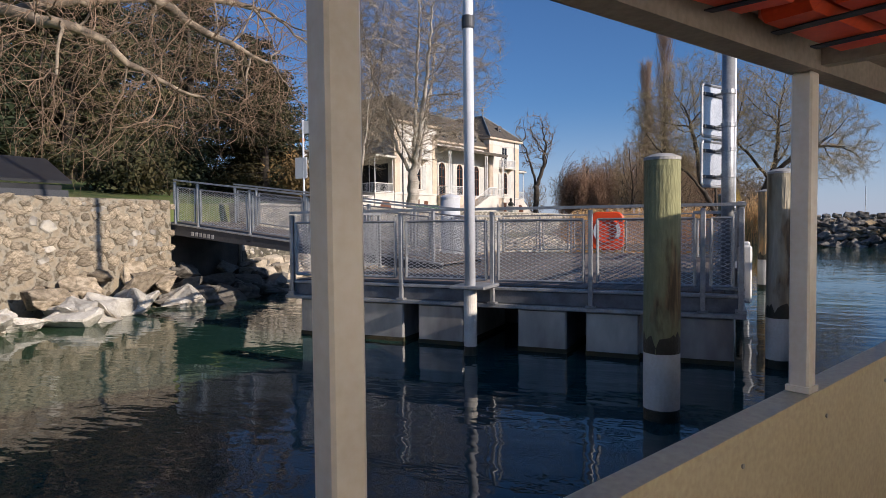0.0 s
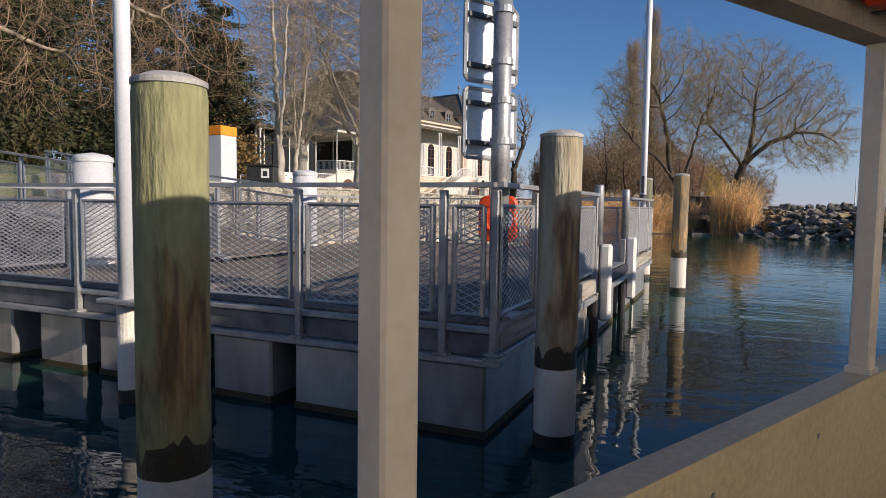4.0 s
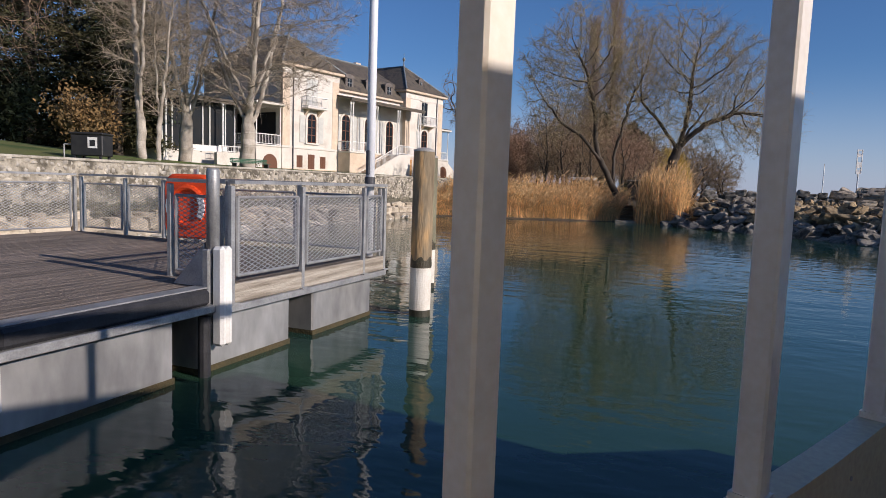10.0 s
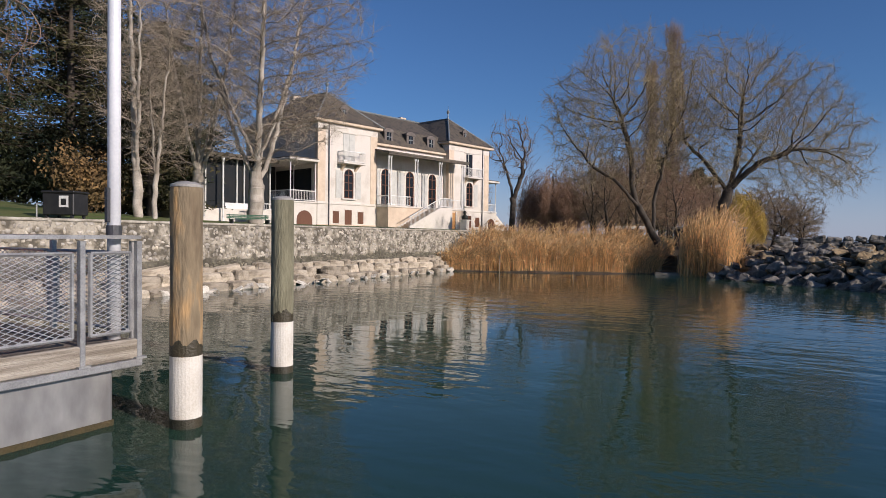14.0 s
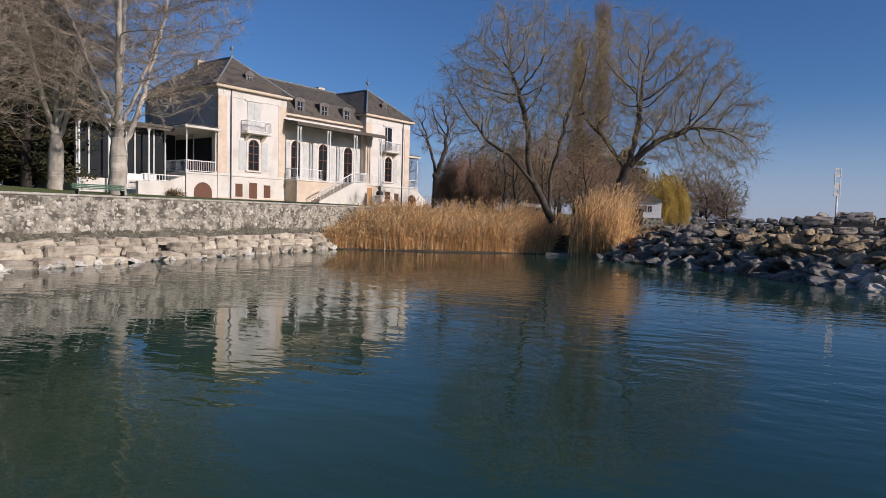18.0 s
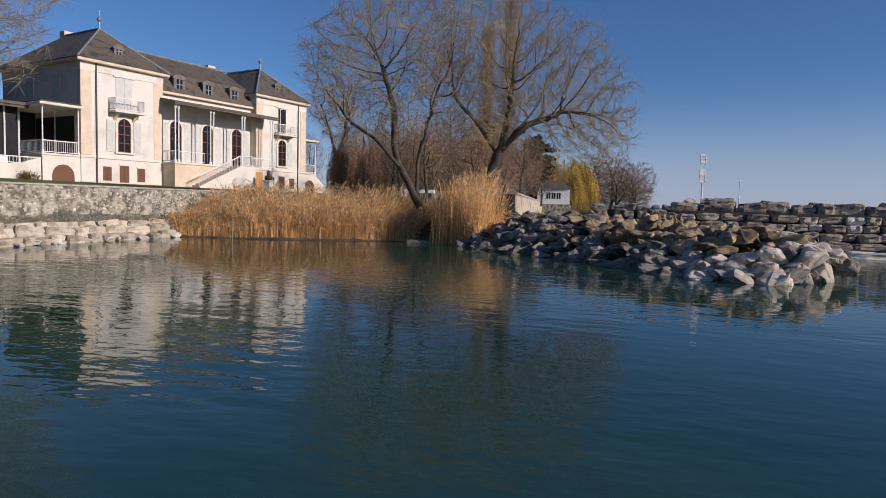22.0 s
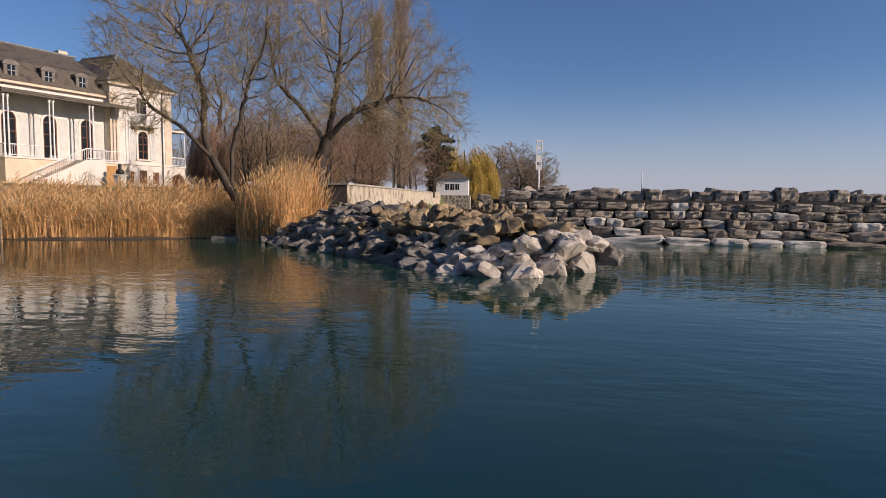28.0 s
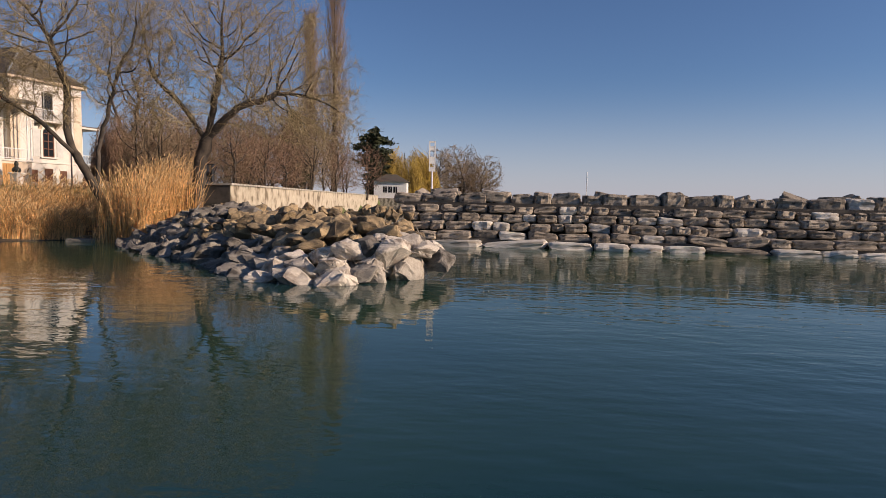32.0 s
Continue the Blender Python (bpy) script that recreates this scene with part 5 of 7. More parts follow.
def wing(house, u0, mirror=False):
    u1 = u0 + 7.3
    c = 0.5 * (u0 + u1)
    part("wall", bx(u0, u1, 0.0, 12.0, 0.0, 9.75), WALLPAINT, house)
    part("plinth", bx(u0 - 0.03, u1 + 0.03, -0.05, 12.03, 0.0, 0.35, bev=0.02), TRIMSTONE, house)
    part("string_course", bx(u0 - 0.06, u1 + 0.06, -0.08, 12.06, 2.22, 2.42, bev=0.02), WALLPAINT, house)
    for a, b in ((u0, u0 + 0.85), (u1 - 0.85, u1)):
        part("corner_strip", bx(a - 0.02, b + 0.02, -0.045, 0.4, 2.45, 9.7, bev=0.01), TRIMSTONE, house, "beige stone corner strip")
    part("frieze", bx(u0 - 0.04, u1 + 0.04, -0.05, 12.04, 9.1, 9.72), WALLPAINT, house)
    part("cornice", bx(u0 - 0.45, u1 + 0.45, -0.45, 12.45, 9.75, 10.02, bev=0.06), TRIMSTONE, house)
    # hipped slate roof over the front bay
    bm = bmesh.new()
    e = [(u0 - 0.5, -0.5, 10.02), (u1 + 0.5, -0.5, 10.02), (u1 + 0.5, 12.5, 10.02), (u0 - 0.5, 12.5, 10.02)]
    v = [bm.verts.new(p) for p in e] + [bm.verts.new((c, 3.4, 13.4)), bm.verts.new((c, 8.6, 13.4))]
    for f in ((0, 1, 4), (1, 2, 5, 4), (2, 3, 5), (3, 0, 4, 5), (3, 2, 1, 0)):
        bm.faces.new([v[i] for i in f])
    roof = part("roof", bm, SLATE, house, "dark slate hipped roof")
    bm = bmesh.new()
    for k in (0, 1):
        rod(bm, e[k], (c, 3.4, 13.42), 0.09, n=6)
    rod(bm, (c, 3.4, 13.42), (c, 8.6, 13.42), 0.1, n=6)
    part("ridge_lead", bm, LEAD, roof, "pale lead ridges")
    bm = bmesh.new()
    lathe(bm, [(0.16, 13.3), (0.07, 13.6), (0.05, 14.0), (0.16, 14.15), (0.19, 14.27), (0.12, 14.4), (0.03, 14.5), (0.02, 15.0)], 12, (c, 3.4))
    part("finial", bm, LEAD, roof, "ball finial")
    dormer(house, c, 0.75, 10.75, 0.34, 0.85, 1.4)
    # main floor window with shutters, upper window with balcony
    arched_window(house, c, -0.0, 2.85, 5.65, 0.58)
    shutter(house, c - 1.55, c - 0.84, 0.0, 2.85, 5.45)
    shutter(house, c + 0.84, c + 1.55, 0.0, 2.85, 5.45)
    if mirror:
        part("window", bx(c - 0.55, c + 0.55, -0.015, 0.02, 6.35, 8.9), GLASS, house)
        shutter(house, c - 0.62, c - 0.56, -0.3, 6.35, 8.9)
    else:
        shutter(house, c - 0.72, c - 0.01, 0.0, 6.3, 9.0)
        shutter(house, c + 0.01, c + 0.72, 0.0, 6.3, 9.0)
    part("window_hood", bx(c - 0.95, c + 0.95, -0.12, -0.003, 9.0, 9.1), WALLPAINT, house)
    bal = part("balcony", bx(c - 1.35, c + 1.35, -0.95, -0.003, 6.05, 6.22, bev=0.03), WALLPAINT, house)
    for k in (-0.85, 0.85):
        bm = bmesh.new()
        poly_prism(bm, [(c + k - 0.13, -0.01, 6.04), (c + k - 0.13, -0.8, 6.04), (c + k - 0.13, -0.35, 5.8), (c + k - 0.13, -0.01, 5.45)], (0.26, 0, 0))
        part("bracket", bm, TRIMSTONE, bal)
    for p, q in (((c - 1.3, -0.9), (c + 1.3, -0.9)), ((c - 1.3, -0.9), (c - 1.3, -0.05)), ((c + 1.3, -0.9), (c + 1.3, -0.05))):
        balustrade(house, p, q, 6.2, 1.0, 0.13)
    # basement openings
    for du, w, z0, z1 in ((-1.5, 0.36, 0.45, 1.6), (0.0, 0.42, 0.05, 1.75), (1.55, 0.36, 0.45, 1.6)):
        o = part("basement_door" if du == 0 else "basement_window", bx(c + du - w, c + du + w, -0.03, 0.02, z0, z1), BROWNDOOR, house, "brown wooden louvred leaf")
        part("middle_stile", bx(c + du - 0.02, c + du + 0.02, -0.05, -0.031, z0, z1), BROWNDOOR, o)
        z = z0 + 0.1
        while z < z1 - 0.05:
            part("slat", bx(c + du - w, c + du + w, -0.043, -0.031, z, z + 0.05), BROWNDOOR, o)
            z += 0.16
        part("jamb", bx(c + du - w - 0.1, c + du + w + 0.1, -0.06, -0.032, z1 + 0.002, z1 + 0.14), WALLPAINT, o)
    # downpipe
    ud = u0 + 1.25 if not mirror else u1 - 1.25
    part("downpipe", rod(bmesh.new(), (ud, -0.09, 0.0), (ud, -0.09, 9.75), 0.06, n=8), DARKSTEEL, house, "dark downpipe")


def build_house():
    house = thing("villa", pose(-33.0, 61.0, 2.6, 0, 0, 77.5), "cream rendered lakeside villa with slate roofs, shutters and a columned porch", "house")
    wing(house, 0.0)
    wing(house, 18.2, True)
    # middle
    part("wall", bx(7.3, 18.2, 0.8, 11.5, 0.0, 8.45), WALLPAINT, house)
    part("cornice", bx(7.35, 18.15, 0.35, 11.9, 8.45, 8.7, bev=0.04), TRIMSTONE, house)
    part("frieze", bx(7.3, 18.2, 0.76, 0.8, 7.9, 8.4), WALLPAINT, house)
    bm = bmesh.new()
    prof = [(0.3, 8.7), (1.8, 10.6), (5.6, 12.75), (9.6, 10.6), (11.9, 8.7)]
    poly_prism(bm, [(7.0, y, z) for y, z in prof], (11.5, 0, 0))
    roof = part("roof", bm, SLATE, house, "dark slate mansard roof")
    part("ridge_lead", rod(bmesh.new(), (6.5, 5.6, 12.8), (19, 5.6, 12.8), 0.1, n=6), LEAD, roof)
    for u in (9.55, 12.75, 15.95):
        dormer(house, u, 0.75, 9.0)
    for u in (4.6, 20.5):
        part("chimney", bx(u - 0.5, u + 0.5, 9.6, 10.4, 10.5, 14.1, bev=0.03), TRIMSTONE, house)
    for u in (9.2, 12.75, 16.3):
        arched_window(house, u, 0.8, 2.4, 6.2, 0.62)
        for s in (-1, 1):
            shutter(house, u + s * 1.25 - 0.42, u + s * 1.25 + 0.42, 0.8, 2.5, 6.0)
    # porch
    part("porch_base", bx(7.3, 18.9, -1.7, 0.79, 0.0, 2.16), TRIMSTONE, house)
    part("porch_floor", bx(7.2, 19.0, -1.8, 0.79, 2.16, 2.34, bev=0.03), WALLPAINT, house)
    bm = bmesh.new()
    poly_prism(bm, [(7.0, -2.1, 7.45), (7.0, 0.78, 7.95), (7.0, 0.78, 8.1), (7.0, -2.1, 7.62)], (12.3, 0, 0))
    porch = part("porch_roof", bm, SLATE, house, "low lead-grey porch roof")
    part("porch_fascia", bx(7.05, 19.25, -2.05, -1.8, 7.30, 7.46, bev=0.02), SLATE, porch)
    for u in (7.55, 11.3, 15.0, 18.75):
        for du in (-0.17, 0.17):
            bm = bmesh.new()
            lathe(bm, [(0.11, 2.34), (0.11, 2.5), (0.065, 2.6), (0.055, 6.9), (0.1, 7.05), (0.12, 7.22)], 10, (u + du, -1.65))
            part("column", bm, PAINT, house, "slender white column")
    for a, b in ((7.7, 10.4), (15.2, 18.6)):
        balustrade(house, (a, -1.68), (b, -1.68), 2.34, 0.95, 0.2)
    balustrade(house, (7.3, -1.68), (7.3, 0.0), 2.34)
    # stairs down both sides of a landing
    part("landing", bx(13.2, 15.1, -3.3, -1.71, 0.0, 2.3), WALLPAINT, house)
    balustrade(house, (13.25, -3.25), (15.05, -3.25), 2.32)
    balustrade(house, (15.05, -3.25), (15.05, -1.75), 2.32)
    for sgn, ua in ((-1, 13.2),):
        stair = part("staircase", bx(ua - 0.05, ua + 0.05, -3.28, -1.75, 0.0, 2.1), WALLPAINT, house)
        for i in range(12):
            u0 = ua + sgn * 0.38 * i
            a, b = sorted((u0, u0 + sgn * 0.38))
            part("step", bx(a + 0.002, b - 0.002, -3.2, -1.76, 0.0, 2.12 - 0.176 * i), TRIMSTONE, stair)
        for y in (-3.38, -1.74):
            bm = bmesh.new()
            poly_prism(bm, [(ua, y, 0.0), (ua, y, 2.3), (ua + sgn * 4.6, y, 0.25), (ua + sgn * 4.6, y, 0.0)], (0, 0.16, 0))
            part("stringer", bm, WALLPAINT, stair)
        bm = bmesh.new()
        rod(bm, (ua, -3.3, 3.25), (ua + sgn * 4.6, -3.3, 1.15), 0.05, n=6)
        for i in range(26):
            k = i / 25
            z = 2.3 - 2.05 * k
            rod(bm, (ua + sgn * 4.6 * k, -3.3, z), (ua + sgn * 4.6 * k, -3.3, z + 0.93), 0.022, n=4, cap=False)
        part("stair_rail", bm, PAINT, stair)
    door = part("cellar_door", bx(15.5, 17.4, -1.77, -1.705, 0.05, 1.95, bev=0.01), OCHREDOOR, house, "ochre wooden double cellar door")
    for u in (15.98, 16.92):
        part("door_leaf", bx(u - 0.42, u + 0.42, -1.80, -1.772, 0.1, 1.9, bev=0.01), OCHREDOOR, door)
    for u in (15.4, 17.5):
        part("door_jamb", bx(u - 0.09, u + 0.09, -1.79, -1.705, 0.0, 2.05), WALLPAINT, door)
    # open loggias on both ends
    for u0, u1, y0, y1 in ((-2.9, -0.0, 0.1, 7.0), (25.5, 28.0, 0.6, 5.0)):
        part("loggia_base", bx(u0, u1, y0, y1, 0.0, 2.2), WALLPAINT, house)
        part("loggia_floor", bx(u0 - 0.08, u1 - 0.01, y0 - 0.08, y1, 2.2, 2.36, bev=0.02), WALLPAINT, house)
        part("loggia_roof", bx(u0 - 0.35, u1 - 0.01, y0 - 0.45, y1, 5.95, 6.15, bev=0.03), WALLPAINT, house)
        part("loggia_slates", bx(u0 - 0.2, u1 - 0.01, y0 - 0.3, y1, 6.16, 6.26), SLATE, house)
        # back wall coloured dark for its windows and the loggia's shade together
        part("loggia_back", bx(u0 + 0.1, u1 - 0.02, y1 - 0.3, y1 - 0.02, 2.37, 5.94), DARKGLASS, house, "dark back of the loggia, its windows and shade in one colour")
        ends = (u0 + 0.08, u1 - 0.1)
        for u in ends:
            for y in (y0 + 0.08, 0.5 * (y0 + y1)):
                part("column", lathe(bmesh.new(), [(0.1, 2.36), (0.1, 2.5), (0.055, 2.6), (0.05, 5.7), (0.11, 5.95)], 10, (u, y)), PAINT, house)
        balustrade(house, (u0 + 0.08, y0 + 0.08), (u1 - 0.1, y0 + 0.08), 2.36, 0.95, 0.17)
        side = u0 + 0.08 if u0 < 0 else u1 - 0.1
        balustrade(house, (side, y0 + 0.08), (side, y1 - 0.3), 2.36, 0.95, 0.17)
        cu = 0.5 * (u0 + u1)
        bm = bmesh.new()
        poly_prism(bm, [(p, y0 - 0.03, q) for p, q in arch_outline(cu + 0.1, 0.0, 1.55, 0.85)], (0, 0.045, 0))
        part("cellar_door", bm, BROWNDOOR, house, "brown arched cellar door")
    # dark sheet added to darken the side wall inside the loggia
    part("loggia_dark_sheet", bx(-0.06, -0.012, 0.9, 6.5, 2.4, 5.5), DARKGLASS, house, "dark sheet added on the side wall under the loggia")
    # garden steps and terrace walls
    bm = bmesh.new()
    poly_prism(bm, [(-6.9, 0.2, 0.0), (-2.95, 0.2, 0.0), (-2.95, 0.2, 2.0), (-4.4, 0.2, 1.45), (-6.9, 0.2, 1.35)], (0, 0.4, 0))
    part("terrace_wall", bm, WALLPAINT, house, "pale terrace wall")
    balustrade(house, (-6.5, 0.5), (-3.0, 0.5), 1.4, 0.55, 0.25)
    bm = bmesh.new()
    poly_prism(bm, [(28.02, 0.7, 0.0), (31.0, 0.7, 0.0), (28.02, 0.7, 2.1)], (0, 1.6, 0))
    part("garden_steps", bm, WALLPAINT, house)
    # glazed veranda with slim posts
    pav = part("veranda", bx(-10.6, -3.1, 2.2, 9.0, 0.3, 1.5), WALLPAINT, house, "white glazed veranda with slim posts")
    part("veranda_roof", bx(-10.9, -2.95, 1.6, 9.3, 5.85, 6.1, bev=0.04), SLATE, pav)
    # fascia and mullions take darker colours that stand in for tree shade
    part("veranda_fascia", bx(-10.8, -3.0, 1.7, 1.8, 5.68, 5.845), SLATE, pav)
    for u in (-10.4, -9.5, -7.9, -6.6, -5.9, -4.3, -3.3):
        part("mullion", bx(u - 0.06, u + 0.06, 2.6, 2.72, 1.5, 5.84), SHUTTER, pav)
    for u in (-10.6, -8.4, -5.2):
        part("post", lathe(bmesh.new(), [(0.12, 0.3), (0.12, 0.6), (0.08, 0.7), (0.075, 5.4), (0.16, 5.67)], 10, (u, 1.75)), PAINT, pav)
    part("parapet", bx(-7.8, -4.2, 2.45, 2.59, 1.5, 2.0), PAINT, pav)
    part("veranda_glass", bx(-10.5, -3.2, 2.75, 2.79, 1.502, 5.84), DARKGLASS, pav)
    # south side windows
    for y in (3.5, 7.5):
        part("window", bx(-0.02, 0.03, y - 0.6, y + 0.6, 6.5, 8.9), SHUTTER, house, "closed grey shutters in shade")


# ---- trees ----
def blob(rng, n, centre, radii, shell=0.45):
    """Points in an ellipsoid, denser towards its outside."""
    d = rng.normal(size=(n, 3))
    d /= np.linalg.norm(d, axis=1, keepdims=True)
    return np.array(centre) + d * (rng.uniform(0, 1, (n, 1)) ** shell) * np.array(radii)


def colonise(rng, aims, stems, step=0.4, kill=0.6, reach=4.0, rise=0.0, wander=0.12, rounds=90):
    """Grow limbs from the stems towards the aims; returns places and parents of the nodes."""
    pos, par = [], []
    for stem in stems:
        pts = [np.array(p, float) for p in stem]
        last = -1
        if pos:
            last = int(np.argmin([np.linalg.norm(p - pts[0]) for p in pos]))
        for i, (a, b) in enumerate(zip(pts, pts[1:])):
            m = max(1, int(np.linalg.norm(b - a) / step))
            for k in range(0 if i == 0 and last < 0 else 1, m + 1):
                if i > 0 and k == 0:
                    continue
                p = a + (b - a) * k / m + rng.normal(size=3) * step * 0.10
                pos.append(p)
                par.append(last)
                last = len(pos) - 1
    near_d = np.full(len(aims), 1e9)
    near_i = np.zeros(len(aims), int)
    fresh = list(range(len(pos)))
    kids = {}
    for _ in range(rounds):
        fp = np.array([pos[i] for i in fresh])
        dist = np.linalg.norm(aims[:, None, :] - fp[None], axis=2)
        j = dist.argmin(axis=1)
        dj = dist[np.arange(len(aims)), j]
        better = dj < near_d
        near_d[better] = dj[better]
        near_i[better] = np.array(fresh)[j[better]]
        alive = near_d > kill
        aims, near_d, near_i = aims[alive], near_d[alive], near_i[alive]
        if not len(aims):
            break
        pull = {}
        for a in np.nonzero(near_d < reach)[0]:
            i = int(near_i[a])
            v = (aims[a] - pos[i]) / near_d[a]
            pull[i] = pull.get(i, 0) + v
        fresh = []
        for i, v in pull.items():
            if kids.get(i, 0) >= 3:
                continue
            v = v / (np.linalg.norm(v) + 1e-6) + rng.normal(size=3) * wander + np.array([0, 0, rise])
            if par[i] >= 0:
                back = pos[i] - pos[par[i]]
                v = v + 0.5 * back / (np.linalg.norm(back) + 1e-6)
            v /= np.linalg.norm(v) + 1e-6
            pos.append(pos[i] + v * step)
            par.append(i)
            kids[i] = kids.get(i, 0) + 1
            fresh.append(len(pos) - 1)
        if not fresh:
            break
    return np.array(pos), np.array(par)


def limb_rows(pos, par, tip, power, base):
    """Tube rows whose thickness adds up from the tips to the base."""
    n = len(pos)
    area = np.zeros(n)
    for i in range(n - 1, -1, -1):
        if area[i] == 0:
            area[i] = tip ** power
        if par[i] >= 0:
            area[par[i]] += area[i]
    count = area / area[area > 0].min()
    slim = tip * count ** 0.45
    r = slim * (1 + (base / slim[0] - 1) * (count / count[0]) ** 0.75)
    rows = np.array([(*pos[par[i]], *pos[i], min(r[par[i]], r[i] * 1.25), r[i]) for i in range(n) if par[i] >= 0])
    d = rows[:, 3:6] - rows[:, 0:3]
    d /= np.linalg.norm(d, axis=1, keepdims=True) + 1e-9
    rows[:, 3:6] += d * rows[:, 7:8] * 0.35
    rows[:, 0:3] -= d * rows[:, 6:7] * 0.35
    return rows, r


def twig_rows(rng, pos, par, r, limit, per, length, radius, droop, spread=0.8, steps=3):
    """Fine twigs from every thin limb node."""
    ids = [i for i in range(len(pos)) if par[i] >= 0 and r[i] < limit]
    ids = np.repeat(np.array(ids), per)
    n = len(ids)
    d = pos[ids] - pos[par[ids]]
    d /= np.linalg.norm(d, axis=1, keepdims=True) + 1e-9
    d = d + rng.normal(size=(n, 3)) * spread
    d /= np.linalg.norm(d, axis=1, keepdims=True) + 1e-9
    p = pos[ids] + (pos[par[ids]] - pos[ids]) * rng.uniform(0, 1, (n, 1))
    ln = length * rng.uniform(0.4, 1.3, (n, 1)) / steps
    out = []
    for k in range(steps):
        q = p + d * ln
        r0, r1 = radius * (1 - 0.6 * k / steps), radius * (1 - 0.6 * (k + 1) / steps)
        out.append(np.concatenate([p, q, np.full((n, 1), r0), np.full((n, 1), r1)], axis=1))
        d = d + rng.normal(size=(n, 3)) * 0.22 + np.array([[0, 0, -droop]])
        d /= np.linalg.norm(d, axis=1, keepdims=True) + 1e-9
        p = q
    return np.concatenate(out)


def crown_tree(name, seed, at, turn, blobs, stems, bark, twig, label, base=0.35, step=0.4, kill=0.55, reach=4.0, rise=0.0, wander=0.12,
               tip=0.014, power=2.25, limit=0.035, per=3, length=0.9, radius=0.008, droop=0.1, spread=0.8, group="bare trees", steps=3):
    """A leafless tree whose limbs fill the given crown volumes and end in fine twigs."""
    rng = np.random.default_rng(seed)
    aims = np.concatenate([blob(rng, *b) for b in blobs])
    pos, par = colonise(rng, aims, stems, step, kill, reach, rise, wander)
    rows, r = limb_rows(pos, par, tip, power, base)
    ob = thing(name, pose(*at, 0, 0, turn), label, "tree", group)
    stout = rows[:, 7] >= limit
    part("trunk", tubes("trunk", rows[stout], 8, bark), None, ob)
    fine = np.concatenate([rows[~stout], twig_rows(rng, pos, par, r, limit, per, length, radius, droop, spread, steps)])
    part("crown", tubes("crown", fine, 3, twig), None, ob, "leafless crown of fine twigs")
    return ob


def column_poplar(name, seed, x, y, z, h, w, label):
    """A Lombardy poplar: a straight stem hugged by steep brushes of twigs."""
    rng = np.random.default_rng(seed)
    ob = thing(name, pose(x, y, z), label, "tree", "bare trees")
    trunk = [(0, 0, -0.3, 0.1, 0, h * 0.5, 0.42, 0.26), (0.1, 0, h * 0.5, 0.0, 0, h * 0.99, 0.26, 0.03)]
    fine = []
    for b in range(300):
        k = rng.uniform(0.03, 0.975)
        a = rng.uniform(0, 6.283)
        reach = w * (0.55 + 0.55 * math.sin(math.pi * min(1.0, 0.30 + 0.62 * k))) * rng.uniform(0.55, 1.1) * (1.0 - 0.45 * k)
        ln = min(h * 0.20, h * (1.03 - k)) * rng.uniform(0.7, 1.15)
        p = Vector((0, 0, h * k))
        for s in range(5):
            f = (s + 1) / 5
            q = Vector((math.cos(a) * reach * f ** 0.75, math.sin(a) * reach * f ** 0.75, h * k + ln * f ** 1.25))
            q += Vector(rng.normal(size=3)) * 0.08
            fine.append((*p, *q, 0.03 * (1.1 - 0.8 * f) + 0.008, 0.03 * (1.1 - 0.8 * f) + 0.004))
            for _ in range(4):
                e = p.lerp(q, rng.uniform(0, 1))
                t = e + Vector((rng.normal() * 0.3 + math.cos(a) * 0.22, rng.normal() * 0.3 + math.sin(a) * 0.22, rng.uniform(0.5, 1.5)))
                fine.append((*e, *t, 0.013, 0.005))
            p = q
    part("trunk", tubes("trunk", trunk, 8, BARK_D), None, ob)
    part("crown", tubes("crown", fine, 3, TWIG_P), None, ob, "column of steep fine twigs")


def weeping_dome(name, seed, x, y, z, h, w, strands, mat, label, radius=0.02, ragged=0.12, foot=0.05):
    """A weeping tree: strands run over a dome and hang to the ground."""
    rng = np.random.default_rng(seed)
    ob = thing(name, pose(x, y, z), label, "tree", "weeping trees")
    part("trunk", tubes("trunk", [(0, 0, -0.3, 0.1, 0, h * 0.45, 0.32, 0.24), (0.1, 0, h * 0.45, 0, 0, h * 0.93, 0.24, 0.06)], 8, BARK_D), None, ob)
    rows = []
    for s in range(strands):
        a = rng.uniform(0, 6.283)
        size = rng.uniform(0.35, 1.0) ** 0.6 * (1 + ragged * math.sin(a * 3 + seed) * math.cos(a * 5))
        first, end = rng.uniform(0.15, 0.85), rng.uniform(0.75, 1.0)
        p = None
        for i in range(9):
            f = (first + (end - first) * i / 8) * math.pi * 0.5
            rr = math.sin(f) ** 0.8 * w * size
            zz = h * (math.cos(f) * 0.95 + foot) * (0.45 + 0.55 * size) * (1 + 0.6 * ragged * math.sin(a * 4 + seed))
            q = Vector((math.cos(a) * rr, math.sin(a) * rr, zz)) + Vector(rng.normal(size=3)) * 0.17
            if p is not None:
                rows.append((*p, *q, radius * 1.1, radius))
                if i > 1:
                    e = q + Vector((rng.normal() * 0.22, rng.normal() * 0.22, -rng.uniform(0.3, 0.9)))
                    e.z = max(e.z, 0.1)
                    rows.append((*q, *e, radius * 0.7, radius * 0.3))
            p = q
    part("crown", tubes("crown", rows, 3, mat), None, ob, "dome of hanging twigs")


